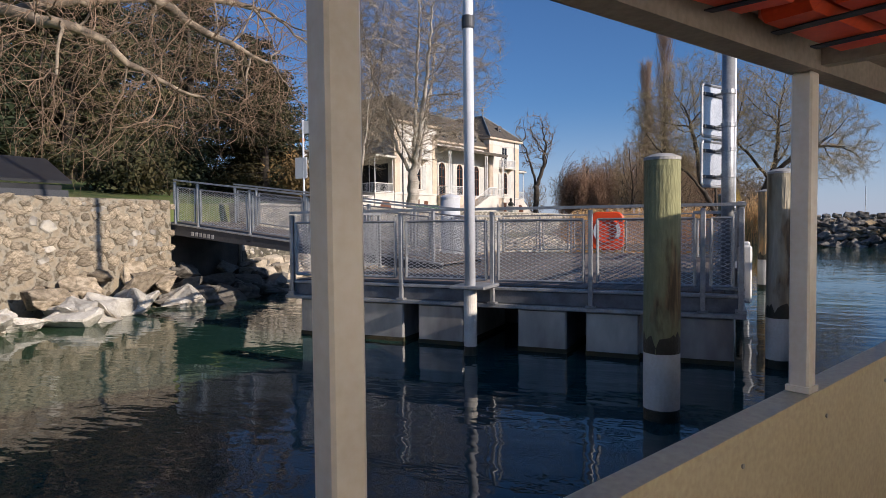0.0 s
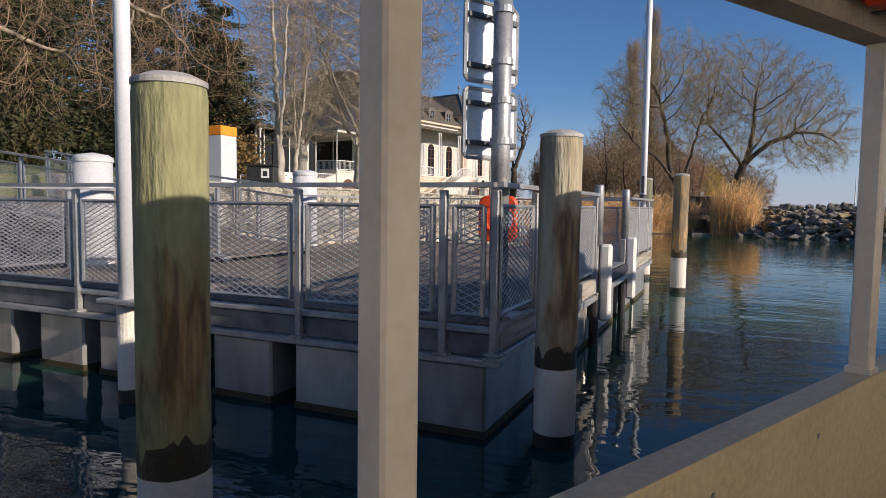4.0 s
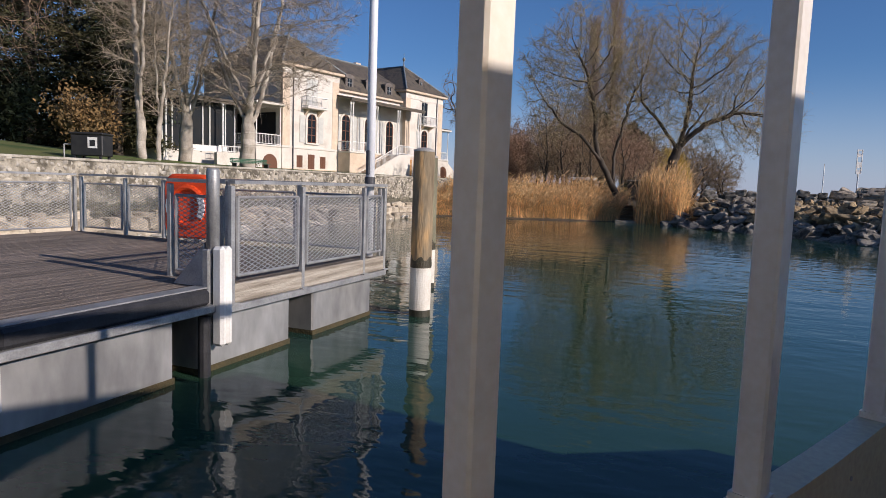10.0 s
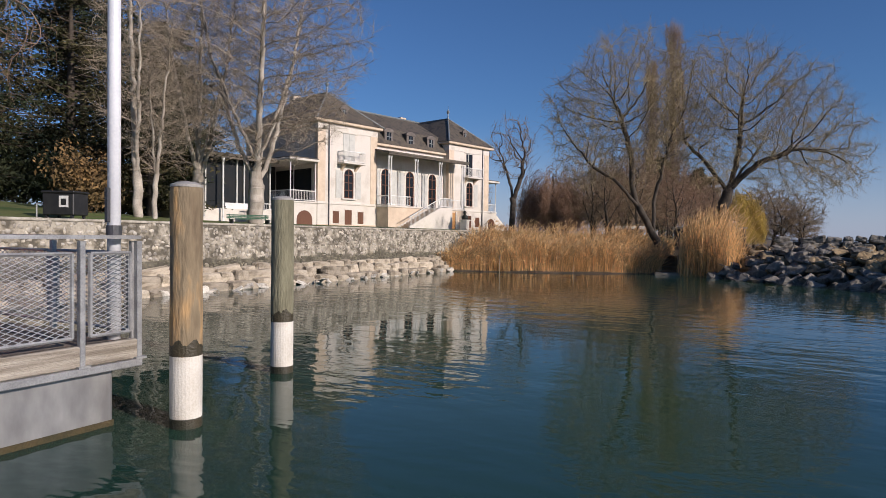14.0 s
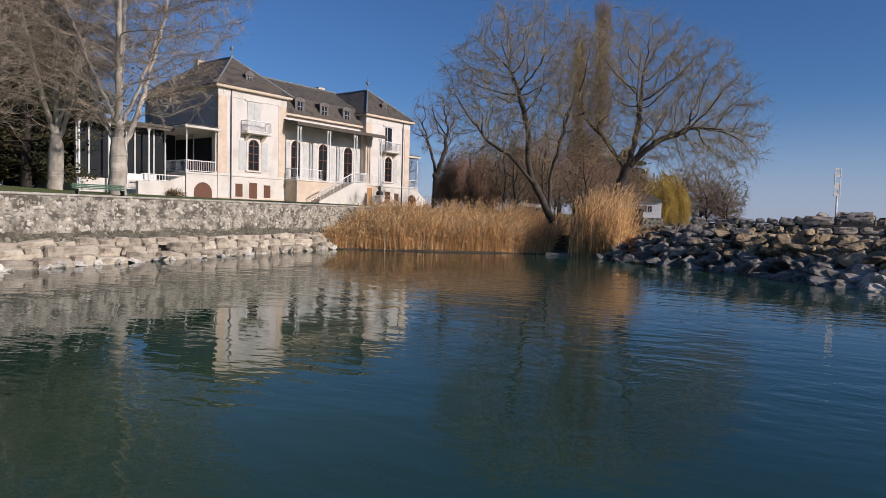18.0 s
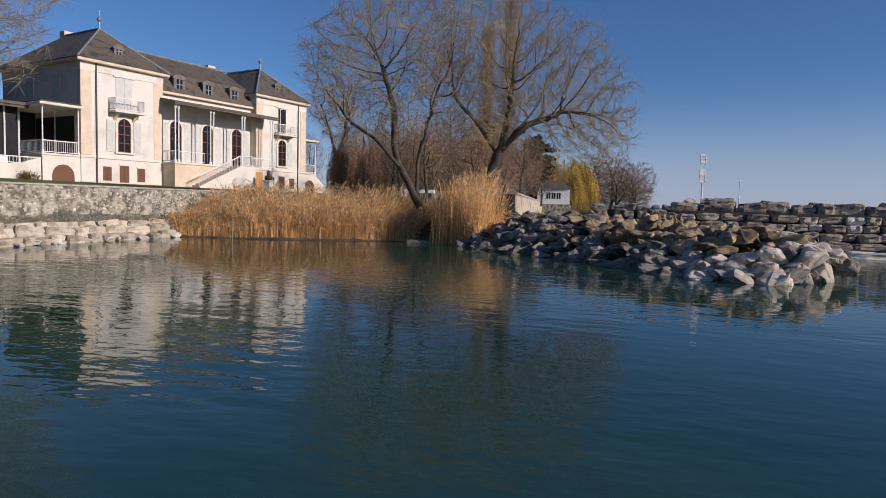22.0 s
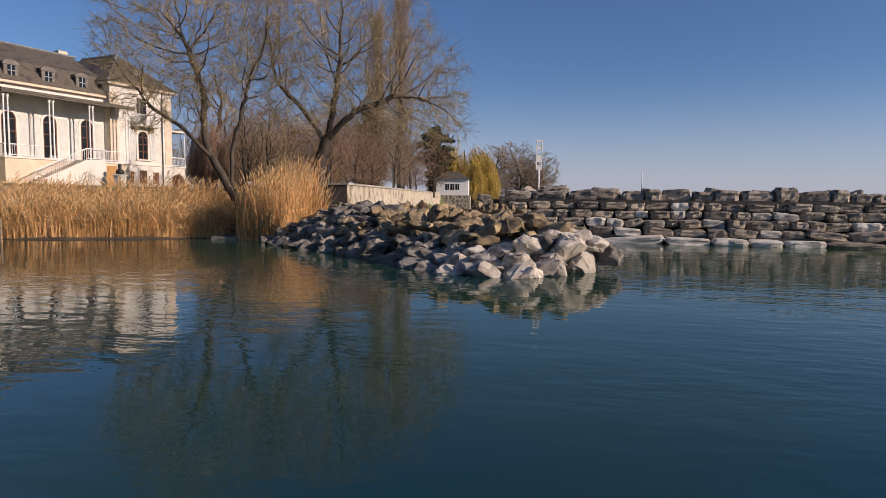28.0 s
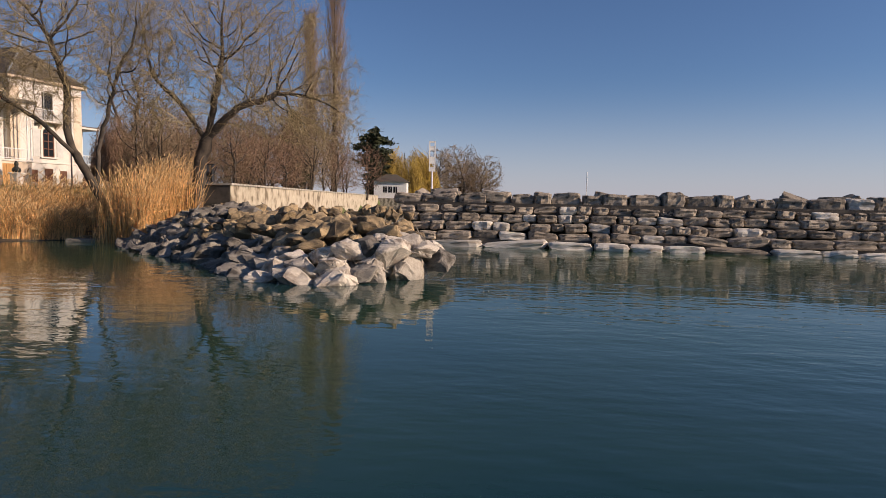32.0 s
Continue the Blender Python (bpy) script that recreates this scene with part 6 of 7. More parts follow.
def conifer(name, seed, x, y, z, h, w, mat, label, n=15000, tier=1.0, size=0.24):
    """A cedar or yew: a trunk, drooping boughs and flat layers of needle clumps with gaps."""
    rng = np.random.default_rng(seed)
    ob = thing(name, pose(x, y, z), label, "tree", "evergreen trees")
    segs, pts = [(0, 0, -0.3, 0, 0, h * 0.5, 0.45, 0.3), (0, 0, h * 0.5, 0.1, 0, h * 0.97, 0.3, 0.05)], []
    boughs = int(34 + h * 3.0)
    for b in range(boughs):
        k = (b + rng.uniform(0, 1)) / boughs
        z0 = h * (0.06 + 0.92 * k)
        a = rng.uniform(0, 6.283)
        reach = w * (0.35 + 0.75 * math.sin(math.pi * min(1.0, 0.22 + 0.80 * k) ** tier)) * rng.uniform(0.55, 1.2)
        rise = rng.uniform(-0.12, 0.22)
        e = np.array([math.cos(a) * reach, math.sin(a) * reach, z0 + rise * reach])
        s = np.array([0, 0, z0])
        segs.append((*s, *e, 0.09, 0.02))
        m = int(n / boughs)
        t = rng.uniform(0.12, 1.0, m) ** 0.75
        clump = np.floor(t * 7 + rng.uniform(0, 1))
        core = s[None] + (e - s)[None] * t[:, None]
        wide = (0.12 + 0.20 * t) * reach * 0.62
        off = rng.normal(size=(m, 3)) * np.stack([wide, wide, 0.16 + 0.08 * wide], axis=1)
        off += np.array([math.sin(a), -math.cos(a), 0])[None] * (np.sin(clump * 2.3 + b) * 0.35 * wide)[:, None]
        pts.append(core + off + np.array([[0, 0, -0.25]]) * t[:, None] ** 2)
        for _ in range(5):
            f = rng.uniform(0.35, 0.95)
            c = s + (e - s) * f
            q = c + np.array([rng.normal() * 0.7, rng.normal() * 0.7, rng.uniform(-0.35, 0.1)])
            segs.append((*c, *q, 0.03, 0.008))
    part("trunk", tubes("trunk", segs, 5, BARK_D), None, ob)
    part("crown", leaves("crown", np.concatenate(pts), size, mat, rng, 0.35), None, ob, "layered dark needle foliage")
    return ob


def bush(name, seed, x, y, z, w, h, mat, label, n=2600, size=0.11):
    rng = np.random.default_rng(seed)
    ob = thing(name, pose(x, y, z), label, "shrub")
    segs, pts = [], []
    for i in range(26):
        a, k = rng.uniform(0, 6.28), rng.uniform(0.3, 1.0)
        e = np.array([math.cos(a) * w * k, math.sin(a) * w * k, h * rng.uniform(0.35, 1.0)])
        segs.append((0, 0, 0, *e, 0.03, 0.008))
        m = n // 26
        pts.append(e[None] * rng.uniform(0.45, 1.05, m)[:, None] + rng.normal(size=(m, 3)) * 0.16 * w)
    part("branching_stem", tubes("branching_stem", segs, 4, BARK_D), None, ob)
    pts = np.concatenate(pts)
    pts[:, 2] = np.maximum(pts[:, 2], 0.03)
    part("crown", leaves("crown", pts, size, mat, rng, 0.8), None, ob)


def build_trees():
    # the two big willows over the reed bed; their x axis runs along the shore
    crown_tree("bare_tree", 4, (1.45, 56.6, 1.7), 21.0,
               ((1350, (0.0, 0, 7.7), (4.7, 4.5, 4.9)), (1050, (4.6, 0, 6.0), (3.7, 3.6, 3.4)), (500, (2.8, -0.4, 8.4), (3.9, 3.4, 2.9)), (280, (6.4, 0.2, 4.5), (2.2, 2.4, 1.9))),
               (((0, 0, -0.4), (0.12, 0, 1.4), (0.55, 0.05, 3.3)), ((0.5, 0, 3.1), (-0.5, 0.3, 4.6), (-2.0, 0.2, 6.2)), ((0.55, 0, 3.2), (1.0, -0.2, 5.2), (1.3, 0.3, 7.4)),
                ((0.55, 0, 3.2), (2.0, -0.4, 4.7), (4.2, -0.2, 5.6)), ((0.4, 0, 2.8), (1.4, 0.9, 4.2), (2.6, 1.8, 5.6))),
               BARK_D, TWIG_Y, "broad leafless willow with dark forked limbs and golden-olive twigs", 0.33, 0.28, 0.36, 3.0, 0.0, 0.22, 0.0105, 2.3, 0.03, 5, 0.8, 0.0066, 0.10, 0.85)
    crown_tree("bare_tree", 9, (-1.2, 53.7, 0.9), 21.0,
               ((1400, (-2.2, 0, 8.7), (4.0, 3.8, 4.6)), (330, (-5.0, 0, 8.2), (2.1, 2.4, 2.7)), (480, (-4.0, 0, 6.2), (2.4, 2.6, 2.5)), (450, (0.9, 0.3, 9.0), (2.3, 2.6, 3.5))),
               (((0, 0, -0.4), (-0.35, 0, 1.0), (-1.2, 0, 2.6), (-2.0, 0.1, 4.4)), ((-0.5, 0, 1.2), (-0.45, 0.3, 3.4), (0.3, 0.3, 6.4)), ((-1.3, 0, 2.8), (-2.8, -0.4, 4.4), (-4.2, -0.2, 5.3)), ((-1.7, 0, 3.8), (-1.8, 0.4, 6.0), (-2.4, 0.2, 8.0)), ((0, 0, 0.6), (1.0, 0.6, 2.0), (2.2, 0.8, 2.9))),
               BARK_D, TWIG_Y, "leaning leafless willow with several dark stems beside the reeds", 0.21, 0.28, 0.36, 3.0, 0.0, 0.22, 0.0105, 2.3, 0.03, 5, 0.8, 0.0066, 0.14, 0.85)
    # pale poplars before the villa
    for seed, x, y, h, w, base, dx in ((12, -22.0, 34.9, 15.0, 1.9, 0.22, -0.8), (18, -21.4, 35.3, 10.0, 1.3, 0.12, 1.2), (13, -25.1, 41.0, 17.0, 4.0, 0.38, 0.3), (14, -20.7, 41.2, 18.0, 6.2, 0.42, 0.8)):
        stems = [((0, 0, -0.3), (dx * 0.06, 0, 1.6), (dx * 0.3, 0, h * 0.30), (dx * 0.7, 0, h * 0.62), (dx, 0, h * 0.9))]
        for k in range(5 if w > 3 else 1):
            a = k * 2.1 + seed
            stems.append(((dx * 0.1, 0, 2.0 + 0.35 * k), (math.cos(a) * w * 0.18, math.sin(a) * w * 0.18, 4.2 + 0.4 * k), (math.cos(a) * w * 0.42, math.sin(a) * w * 0.42, h * 0.52), (math.cos(a) * w * 0.55, math.sin(a) * w * 0.55, h * 0.74)))
        crown_tree("bare_tree", seed, (x, y, ground_height(x, y)), 0, ((int(330 * w), (dx * 0.6, 0, h * 0.60), (w, w, h * 0.38)), (int(170 * w), (dx * 0.3, 0, h * 0.38), (w * 0.8, w * 0.8, h * 0.22))), stems, BARK_W, TWIG_W,
                   "pale-barked poplar with steep branches and fine bare twigs", base, 0.36, 0.40, 2.6, 0.30, 0.07, 0.010, 2.2, 0.035, 4, 0.95, 0.0085, -0.06, 0.45)
    # the plane tree whose boughs hang over the gangway
    crown_tree("bare_tree", 25, (-25.5, 11.5, 3.0), 0,
               ((400, (7.0, 3.5, 4.0), (2.6, 3.4, 3.4), 0.33), (520, (7.5, 7.5, 5.2), (3.2, 5.0, 4.0), 0.33), (640, (6.5, 12.5, 6.6), (3.4, 5.0, 4.2), 0.33), (160, (9.0, 2.5, 3.2), (2.2, 3.4, 2.6), 0.33)),
               (((0, 0, -0.4), (0.3, 0.2, 2.6), (0.8, 0.6, 5.0)), ((0.8, 0.6, 4.9), (3.5, 1.4, 5.8), (7.4, 2.6, 4.6), (7.7, 3.7, 4.4), (7.9, 4.4, 3.8), (8.3, 5.7, 3.4), (8.7, 7.1, 3.0)),
                ((0.8, 0.6, 5.0), (3.6, 4.0, 7.2), (6.2, 6.6, 7.0), (7.4, 8.4, 5.8), (8.4, 10.0, 5.2)), ((0.8, 0.6, 4.6), (2.8, 6.0, 7.0), (4.2, 11.0, 8.6), (5.4, 14.0, 8.6))),
               BARK_M, TWIG_PL, "old plane tree with mottled limbs and long hanging twigs", 0.5, 0.34, 0.40, 3.0, -0.10, 0.26, 0.011, 2.1, 0.028, 1, 1.5, 0.0075, 0.22, 0.8, "bare trees", 5)
    # behind the villa and along the far shore
    crown_tree("bare_tree", 31, (-27.0, 92.0, 2.4), 0, ((420, (0, 0, 11.0), (3.4, 3.4, 4.4)),), (((0, 0, -0.3), (0.3, 0, 4.0), (-0.4, 0, 7.0)), ((0.3, 0, 4.4), (1.4, 0.3, 8.0))), BARK_D, TWIG_B, "gnarled leafless tree behind the villa", 0.4, 0.5, 0.7, 4.0, 0.0, 0.35, 0.03, 2.2, 0.05, 3, 1.0, 0.02, 0.0)
    weeping_dome("weeping_beech", 33, -16.5, 78.0, 2.3, 6.4, 3.2, 1100, TWIG_R, "russet weeping beech with a dome of hanging twigs", 0.015, 0.26)
    column_poplar("bare_tree", 41, -12.0, 119.0, 2.4, 31.0, 2.5, "tall narrow leafless poplar with warm brown twigs")
    column_poplar("bare_tree", 42, -14.6, 116.0, 2.4, 25.0, 1.8, "narrow leafless poplar beside a taller one")
    weeping_dome("willow_tree", 47, -6.2, 142.0, 0.9, 10.4, 6.6, 1900, WILLOW, "weeping willow with yellow hanging strands", 0.03, 0.14)
    # brown woods: a few grown forms, each repeated at several sizes
    forms = []
    for i in range(4):
        w = (2.4, 2.9, 2.1, 2.6)[i]
        forms.append(crown_tree("bare_tree", 80 + i, (-9.0, 66.0, 2.3), 0, ((420, (0, 0, 5.2), (w, w, 3.4)), (160, (0, 0, 2.6), (w * 0.9, w * 0.9, 1.8))), (((0, 0, -0.3), (0.1, 0, 1.2), (0.3 * (i - 1), 0.1, 3.4)), ((0.1, 0, 0.9), (0.7, 0.5, 2.6)), ((0.1, 0, 0.6), (-0.6, -0.5, 2.2))),
                                BARK_D, TWIG_R if i == 1 else TWIG_B, "brown leafless thicket tree in the park", 0.16, 0.36, 0.42, 2.6, 0.1, 0.2, 0.014, 2.2, 0.028, 2, 0.95, 0.017, 0.02, 0.7, "park woods", 2))
    rng = np.random.default_rng(70)
    spots = [(-5.8, 67.5), (-3.2, 70), (-8.2, 74), (-5.5, 77), (-11, 86.5), (-2.6, 78), (-8.2, 81), (-16, 91), (-4.4, 85), (-11, 92), (-19, 90), (-7.2, 92), (-14.5, 95), (-3.8, 95), (-22, 100), (-10, 101), (-17.5, 104), (-6.0, 106), (-25, 108), (-13, 110), (-30, 103), (-34, 112), (-8.5, 113), (-40, 108), (-20, 114), (-5.2, 113), (-46, 114), (-21, 94), (-24.5, 98), (-18, 97.5), (-15, 100), (-12, 97), (-20, 105), (-9.5, 97.5), (-6, 100), (-13, 93), (-9.6, 85), (-7, 88.5), (-3.5, 90), (-2.2, 83), (-10, 78.5), (-2.6, 74), (-6.4, 80.5), (-10.4, 71.0), (-12.0, 77.5), (-9.6, 73.0), (-16.8, 80.0), (-13.2, 82.0), (-4.2, 72.5), (-17.5, 85.0)]
    forms[0].matrix_world = pose(-7.6, 65.5, 2.3) @ Matrix.Scale(0.7, 4)
    for f, (x, y) in zip(forms[1:], ((-7.0, 70.5), (-4.8, 63.8), (-13.5, 90.0))):
        f.matrix_world = pose(x, y, 2.3, 0, 0, x * 40) @ Matrix.Scale(0.74 if y < 80 else 1.0, 4)
    for i, (x, y) in enumerate(spots):
        k = rng.uniform(0.8, 1.2) * (0.74 + 0.28 * min(1.0, max(0.0, (y - 66.0) / 22.0)) + 0.004 * max(0.0, y - 88))
        copy_thing(forms[i % 4], pose(x, y, 2.2, 0, 0, rng.uniform(0, 360)) @ Matrix.Diagonal((k, k, k * rng.uniform(0.9, 1.15), 1)))
    far = crown_tree("bare_tree", 51, (1.8, 164.0, 0.3), 0, ((520, (0, 0, 6.2), (4.2, 4.2, 4.2)), (160, (0, 0, 3.0), (3.6, 3.6, 2.0))), (((0, 0, -0.3), (0.2, 0, 2.2), (0.3, 0, 5.0)), ((0.1, 0, 1.6), (1.4, 0, 4.0))), BARK_D, TWIG_B, "far leafless tree on the shore", 0.28, 0.5, 0.55, 3.5, 0.1, 0.2, 0.028, 2.2, 0.06, 3, 1.2, 0.026, 0.0, 0.7, "far shore trees", 2)
    for x, y, k in ((-2.8, 160.0, 1.25), (5.6, 168.0, 1.15), (0.2, 172.0, 1.4), (6.2, 162.0, 0.8)):
        copy_thing(far, pose(x, y, 0.2, 0, 0, x * 37) @ Matrix.Scale(k, 4))
    # evergreens on the lawn
    rows = [(-47, 14, 21, 6.5, 0), (-40, 22, 19, 6.0, 0), (-49, 27, 25, 6.8, 1), (-43, 35, 20, 6.0, 0), (-52, 39, 23, 6.8, 1), (-46, 46, 22, 6.2, 1), (-54, 52, 25, 7.0, 0), (-37, 7, 16, 5.5, 0), (-58, 20, 25, 7.0, 0), (-62, 34, 26, 7.5, 1), (-40, 49, 14, 4.2, 1), (-34, 15.5, 15, 5.0, 0), (-36, 27, 14, 4.6, 1), (-42, 53, 13, 3.6, 0), (-47, 56, 19, 5.0, 0), (-60, 60, 24, 7.0, 0), (-66, 46, 22, 7.0, 0), (-50, 2, 21, 6.5, 0), (-56, 30, 27, 8.0, 0), (-60, 42, 27, 8.0, 0), (-56, 11, 25, 7.5, 0), (-66, 24, 29, 8.5, 0)]
    for i, (x, y, h, w, kind) in enumerate(rows):
        conifer("evergreen_tree", 100 + i, x, y, ground_height(x, y), h, w, CEDAR_B if kind else CEDAR, "russet-green cypress with dense drooping foliage" if kind else "dark green cedar with layered boughs", 22000, 0.8 if kind else 1.0, 0.165)
    conifer("evergreen_tree", 131, -10.2, 135.8, 2.4, 12.0, 2.8, CEDAR, "dark pine behind the boathouse", 9000, 2.3, 0.34)
    conifer("evergreen_tree", 132, -9.0, 96.0, 2.4, 9.5, 1.6, CEDAR, "slim dark conifer among the bare woods", 4000, 1.0, 0.3)
    bush("shrub", 140, -24.6, 34.0, 2.9, 2.1, 3.0, SHRUB, "ochre-leaved shrub behind the waste bin", 3600)
    bush("shrub", 142, -24.5, 21.0, 3.2, 2.6, 2.2, CEDAR_B, "low dark shrub on the lawn", 3200, 0.14)
    for i, (x, y) in enumerate(((-44, 8), (-43, 16), (-45, 24), (-41, 30), (-46, 33), (-44, 41), (-48, 48), (-52, 56), (-38, 12), (-37, 21))):
        bush("shrub", 150 + i, x, y, ground_height(x, y), 4.2, 5.2, CEDAR, "dark evergreen undergrowth below the cedars", 6500, 0.2)
    bush("shrub", 143, -33.5, 57.0, 2.7, 0.9, 0.7, SHRUB, "small border shrub by the terrace wall", 800, 0.07)


def build_reeds():
    """Dry reeds in two stands, each stem bent with a plume and a few blades."""
    rng = np.random.default_rng(90)
    for name, n, x0, x1, depth, tall, label in (("reed_bed", 9500, -12.15, -0.92, 4.4, 1.85, "dense stand of dry golden reeds along the shore"), ("reed_clump", 2700, 0.12, 4.4, 4.2, 2.75, "tall round clump of dry golden reeds")):
        x = rng.uniform(x0, x1, n)
        sy = np.array([shore_y(v) for v in x])
        d = rng.uniform(0, 1, n) ** 1.4 * depth + (-0.4 if name == "reed_clump" else 0.25)
        if name == "reed_clump":
            c = np.cos((x - 2.2) / 2.2 * 1.35)
            tall_k = 0.62 + 0.40 * np.clip(c, 0, 1) ** 0.5
        else:
            tall_k = 0.75 + 0.35 * np.array([noise.noise((v * 0.55, w * 0.5, 7.0)) for v, w in zip(x, d)]) + 0.12 * (d / depth)
            tall_k *= np.clip((x + 13.2) / 2.2, 0.6, 1.0) * np.clip((1.6 - x) / 5.0, 0.72, 1.0)
        y = sy + d
        z = np.array([ground_height(a, b) for a, b in zip(x, y)])
        keep = z > -0.5
        x, y, z, tall_k = x[keep], y[keep], np.maximum(z[keep], -0.15), tall_k[keep]
        n = len(x)
        h = tall * tall_k * rng.uniform(0.5, 1.16, n)
        lean = rng.normal(size=(n, 2)) * (0.095 if name == "reed_clump" else 0.14) + np.array([[0.05, -0.05]])
        base = np.stack([x, y, z], 1)
        mid = base + np.stack([lean[:, 0] * h * 0.4, lean[:, 1] * h * 0.4, h * 0.55], 1)
        top = mid + np.stack([lean[:, 0] * h * 0.9, lean[:, 1] * h * 0.9, h * 0.42], 1)
        r = rng.uniform(0.006, 0.0125, (n, 1)) * (1.1 if name == "reed_clump" else 1.0)
        tip = top + np.stack([lean[:, 0] * 0.8 + 0.05, lean[:, 1] * 0.8, np.full(n, 0.16)], 1) * rng.uniform(0.7, 1.4, (n, 1))
        segs = np.concatenate([np.concatenate([base, mid, r, r * 0.8], 1), np.concatenate([mid, top, r * 0.8, r * 0.5], 1)])
        bl = rng.integers(0, n, int(n * 0.7))
        s = base[bl] + (top[bl] - base[bl]) * rng.uniform(0.25, 0.9, (len(bl), 1))
        e = s + np.concatenate([rng.normal(size=(len(bl), 2)) * 0.22, rng.uniform(-0.05, 0.28, (len(bl), 1))], 1)
        blades = np.concatenate([s, e, np.full((len(bl), 1), 0.012), np.full((len(bl), 1), 0.002)], 1)
        ob = thing(name, None, label, "reeds", kind="stuff")
        tagged(part("stems", tubes("stems", np.concatenate([segs, blades]), 3, REED), None, ob), kind="stuff")
        pl = rng.uniform(0, 1, n) < 0.5
        plume = np.concatenate([top[pl], tip[pl], np.full((pl.sum(), 1), 0.022), np.full((pl.sum(), 1), 0.004)], 1)
        tagged(part("plumes", tubes("plumes", plume, 4, REED_L), None, ob), kind="stuff")


# ---- things on the shore ----
def build_shore_things():
    rng = np.random.default_rng(3)
    for x, y, lean in ((-8.47, 47.35, 0.02), (-6.69, 49.02, -0.03), (-5.1, 49.7, 0.02)):
        st = thing("stake", pose(x, y - 0.35, 0), "thin pale weathered stake standing before the reeds", "stake", "stakes")
        part("stick", rod(bmesh.new(), (0, 0, -0.8), (lean, 0, 0.95), 0.035, 0.03, n=8), TIMBER, st)
    b = thing("waste_container", pose(-18.9, 29.6, ground_height(-18.9, 29.6), 0, 0, 25), "black four-wheeled waste container with a white label", "bin")
    part("body", bx(-0.62, 0.62, -0.45, 0.45, 0.12, 0.95, bev=0.03), BLACKP, b)
    part("lid", bx(-0.66, 0.66, -0.5, 0.5, 0.95, 1.04, bev=0.03), BLACKP, b)
    part("label_plate", bx(0.05, 0.42, -0.462, -0.452, 0.42, 0.85), PAINT, b, "white label")
    part("label_print", bx(0.13, 0.34, -0.468, -0.463, 0.5, 0.74), BLACKP, b)
    for x in (-0.5, 0.5):
        for y in (-0.35, 0.35):
            part("wheel", rod(bmesh.new(), (x - 0.03, y, 0.07), (x + 0.03, y, 0.07), 0.075, n=12), RUBBER, b)
    bm = bmesh.new()
    rod(bm, (-0.95, -0.3, 0.0), (-0.95, -0.3, 0.55), 0.03, n=6)
    rod(bm, (-0.95, -0.3, 0.55), (-0.6, -0.3, 0.55), 0.03, n=6)
    part("bar", bm, ZINC, b)
    # green bench below the poplar
    n = thing("bench", pose(-17.9, 38.1, ground_height(-17.9, 38.1), 0, 0, 74) @ Matrix.Diagonal((0.8, 0.8, 0.55, 1)), "green slatted park bench by the poplar", "bench")
    for i in range(4):
        part("slat", bx(-1.4, 1.4, -0.22 + i * 0.11, -0.13 + i * 0.11, 0.43, 0.46), BENCHGREEN, n)
    for i in range(3):
        part("back_slat", bx(-1.4, 1.4, 0.24, 0.27, 0.52 + i * 0.13, 0.62 + i * 0.13), BENCHGREEN, n)
    for x in (-1.2, 1.2):
        part("leg", bx(x - 0.03, x + 0.03, -0.2, 0.26, 0.0, 0.43), DARKSTEEL, n)
        part("back_post", bx(x - 0.03, x + 0.03, 0.272, 0.30, 0.3, 0.92), DARKSTEEL, n)
    # bust on a pedestal
    s = thing("pedestal", pose(-24.8, 74.6, 2.6), "pale stone pedestal before the villa", "pedestal")
    part("shaft", bx(-0.35, 0.35, -0.35, 0.35, 0.0, 0.95, bev=0.03), WALLPAINT, s)
    part("slab", bx(-0.45, 0.45, -0.45, 0.45, 0.95, 1.08, bev=0.03), WALLPAINT, s)
    bm = bmesh.new()
    lathe(bm, [(0.28, 3.68), (0.36, 3.85), (0.30, 4.05), (0.16, 4.15), (0.13, 4.25), (0.17, 4.35), (0.16, 4.5), (0.06, 4.62)], 14, (-24.8, 74.6))
    tagged(new("statue", mesh_from("statue", bm, BRONZE, True)), "dark bronze bust on a pale pedestal", "statue")
    # boathouse
    h = thing("boathouse", pose(-6.6, 133.5, 2.3, 0, 0, 8), "small white boathouse with a grey hipped roof", "house")
    part("wall", bx(-2.7, 2.7, -2.4, 2.4, 0, 2.7), PAINT, h)
    part("foundation", bx(-3.0, 3.0, -2.7, 2.7, -3.2, -0.003, bev=0.05), MORTAR_N, h, "stone foundation standing in the lake")
    bm = bmesh.new()
    v = [bm.verts.new(p) for p in ((-3.1, -2.8, 2.7), (3.1, -2.8, 2.7), (3.1, 2.8, 2.7), (-3.1, 2.8, 2.7), (-0.9, 0, 4.0), (0.9, 0, 4.0))]
    for f in ((0, 1, 5, 4), (1, 2, 5), (2, 3, 4, 5), (3, 0, 4), (3, 2, 1, 0)):
        bm.faces.new([v[i] for i in f])
    part("roof", bm, SLATE, h)
    for k in (-0.85, 0, 0.85):
        w = part("window", bx(k - 0.32, k + 0.32, -2.43, -2.402, 0.9, 1.9), GLASS, h)
        part("frame", bx(k - 0.025, k + 0.025, -2.45, -2.432, 0.9, 1.9), PAINT, w)
    part("window", bx(2.402, 2.43, -1.0, -0.2, 0.7, 1.9), GLASS, h)
    # lattice day mark on the breakwater
    m = thing("day_mark", pose(12.87, 59.75, 2.3, 0, 0, 15), "white lattice day mark on a pole on the breakwater", "beacon")
    part("pole", lathe(bmesh.new(), [(0.05, -0.2), (0.045, 1.22)], 10), MASTPAINT, m)
    for x in (-0.14, 0.14):
        part("lattice_post", bx(x - 0.026, x + 0.026, -0.03, 0.03, 1.22, 2.78), PAINT, m)
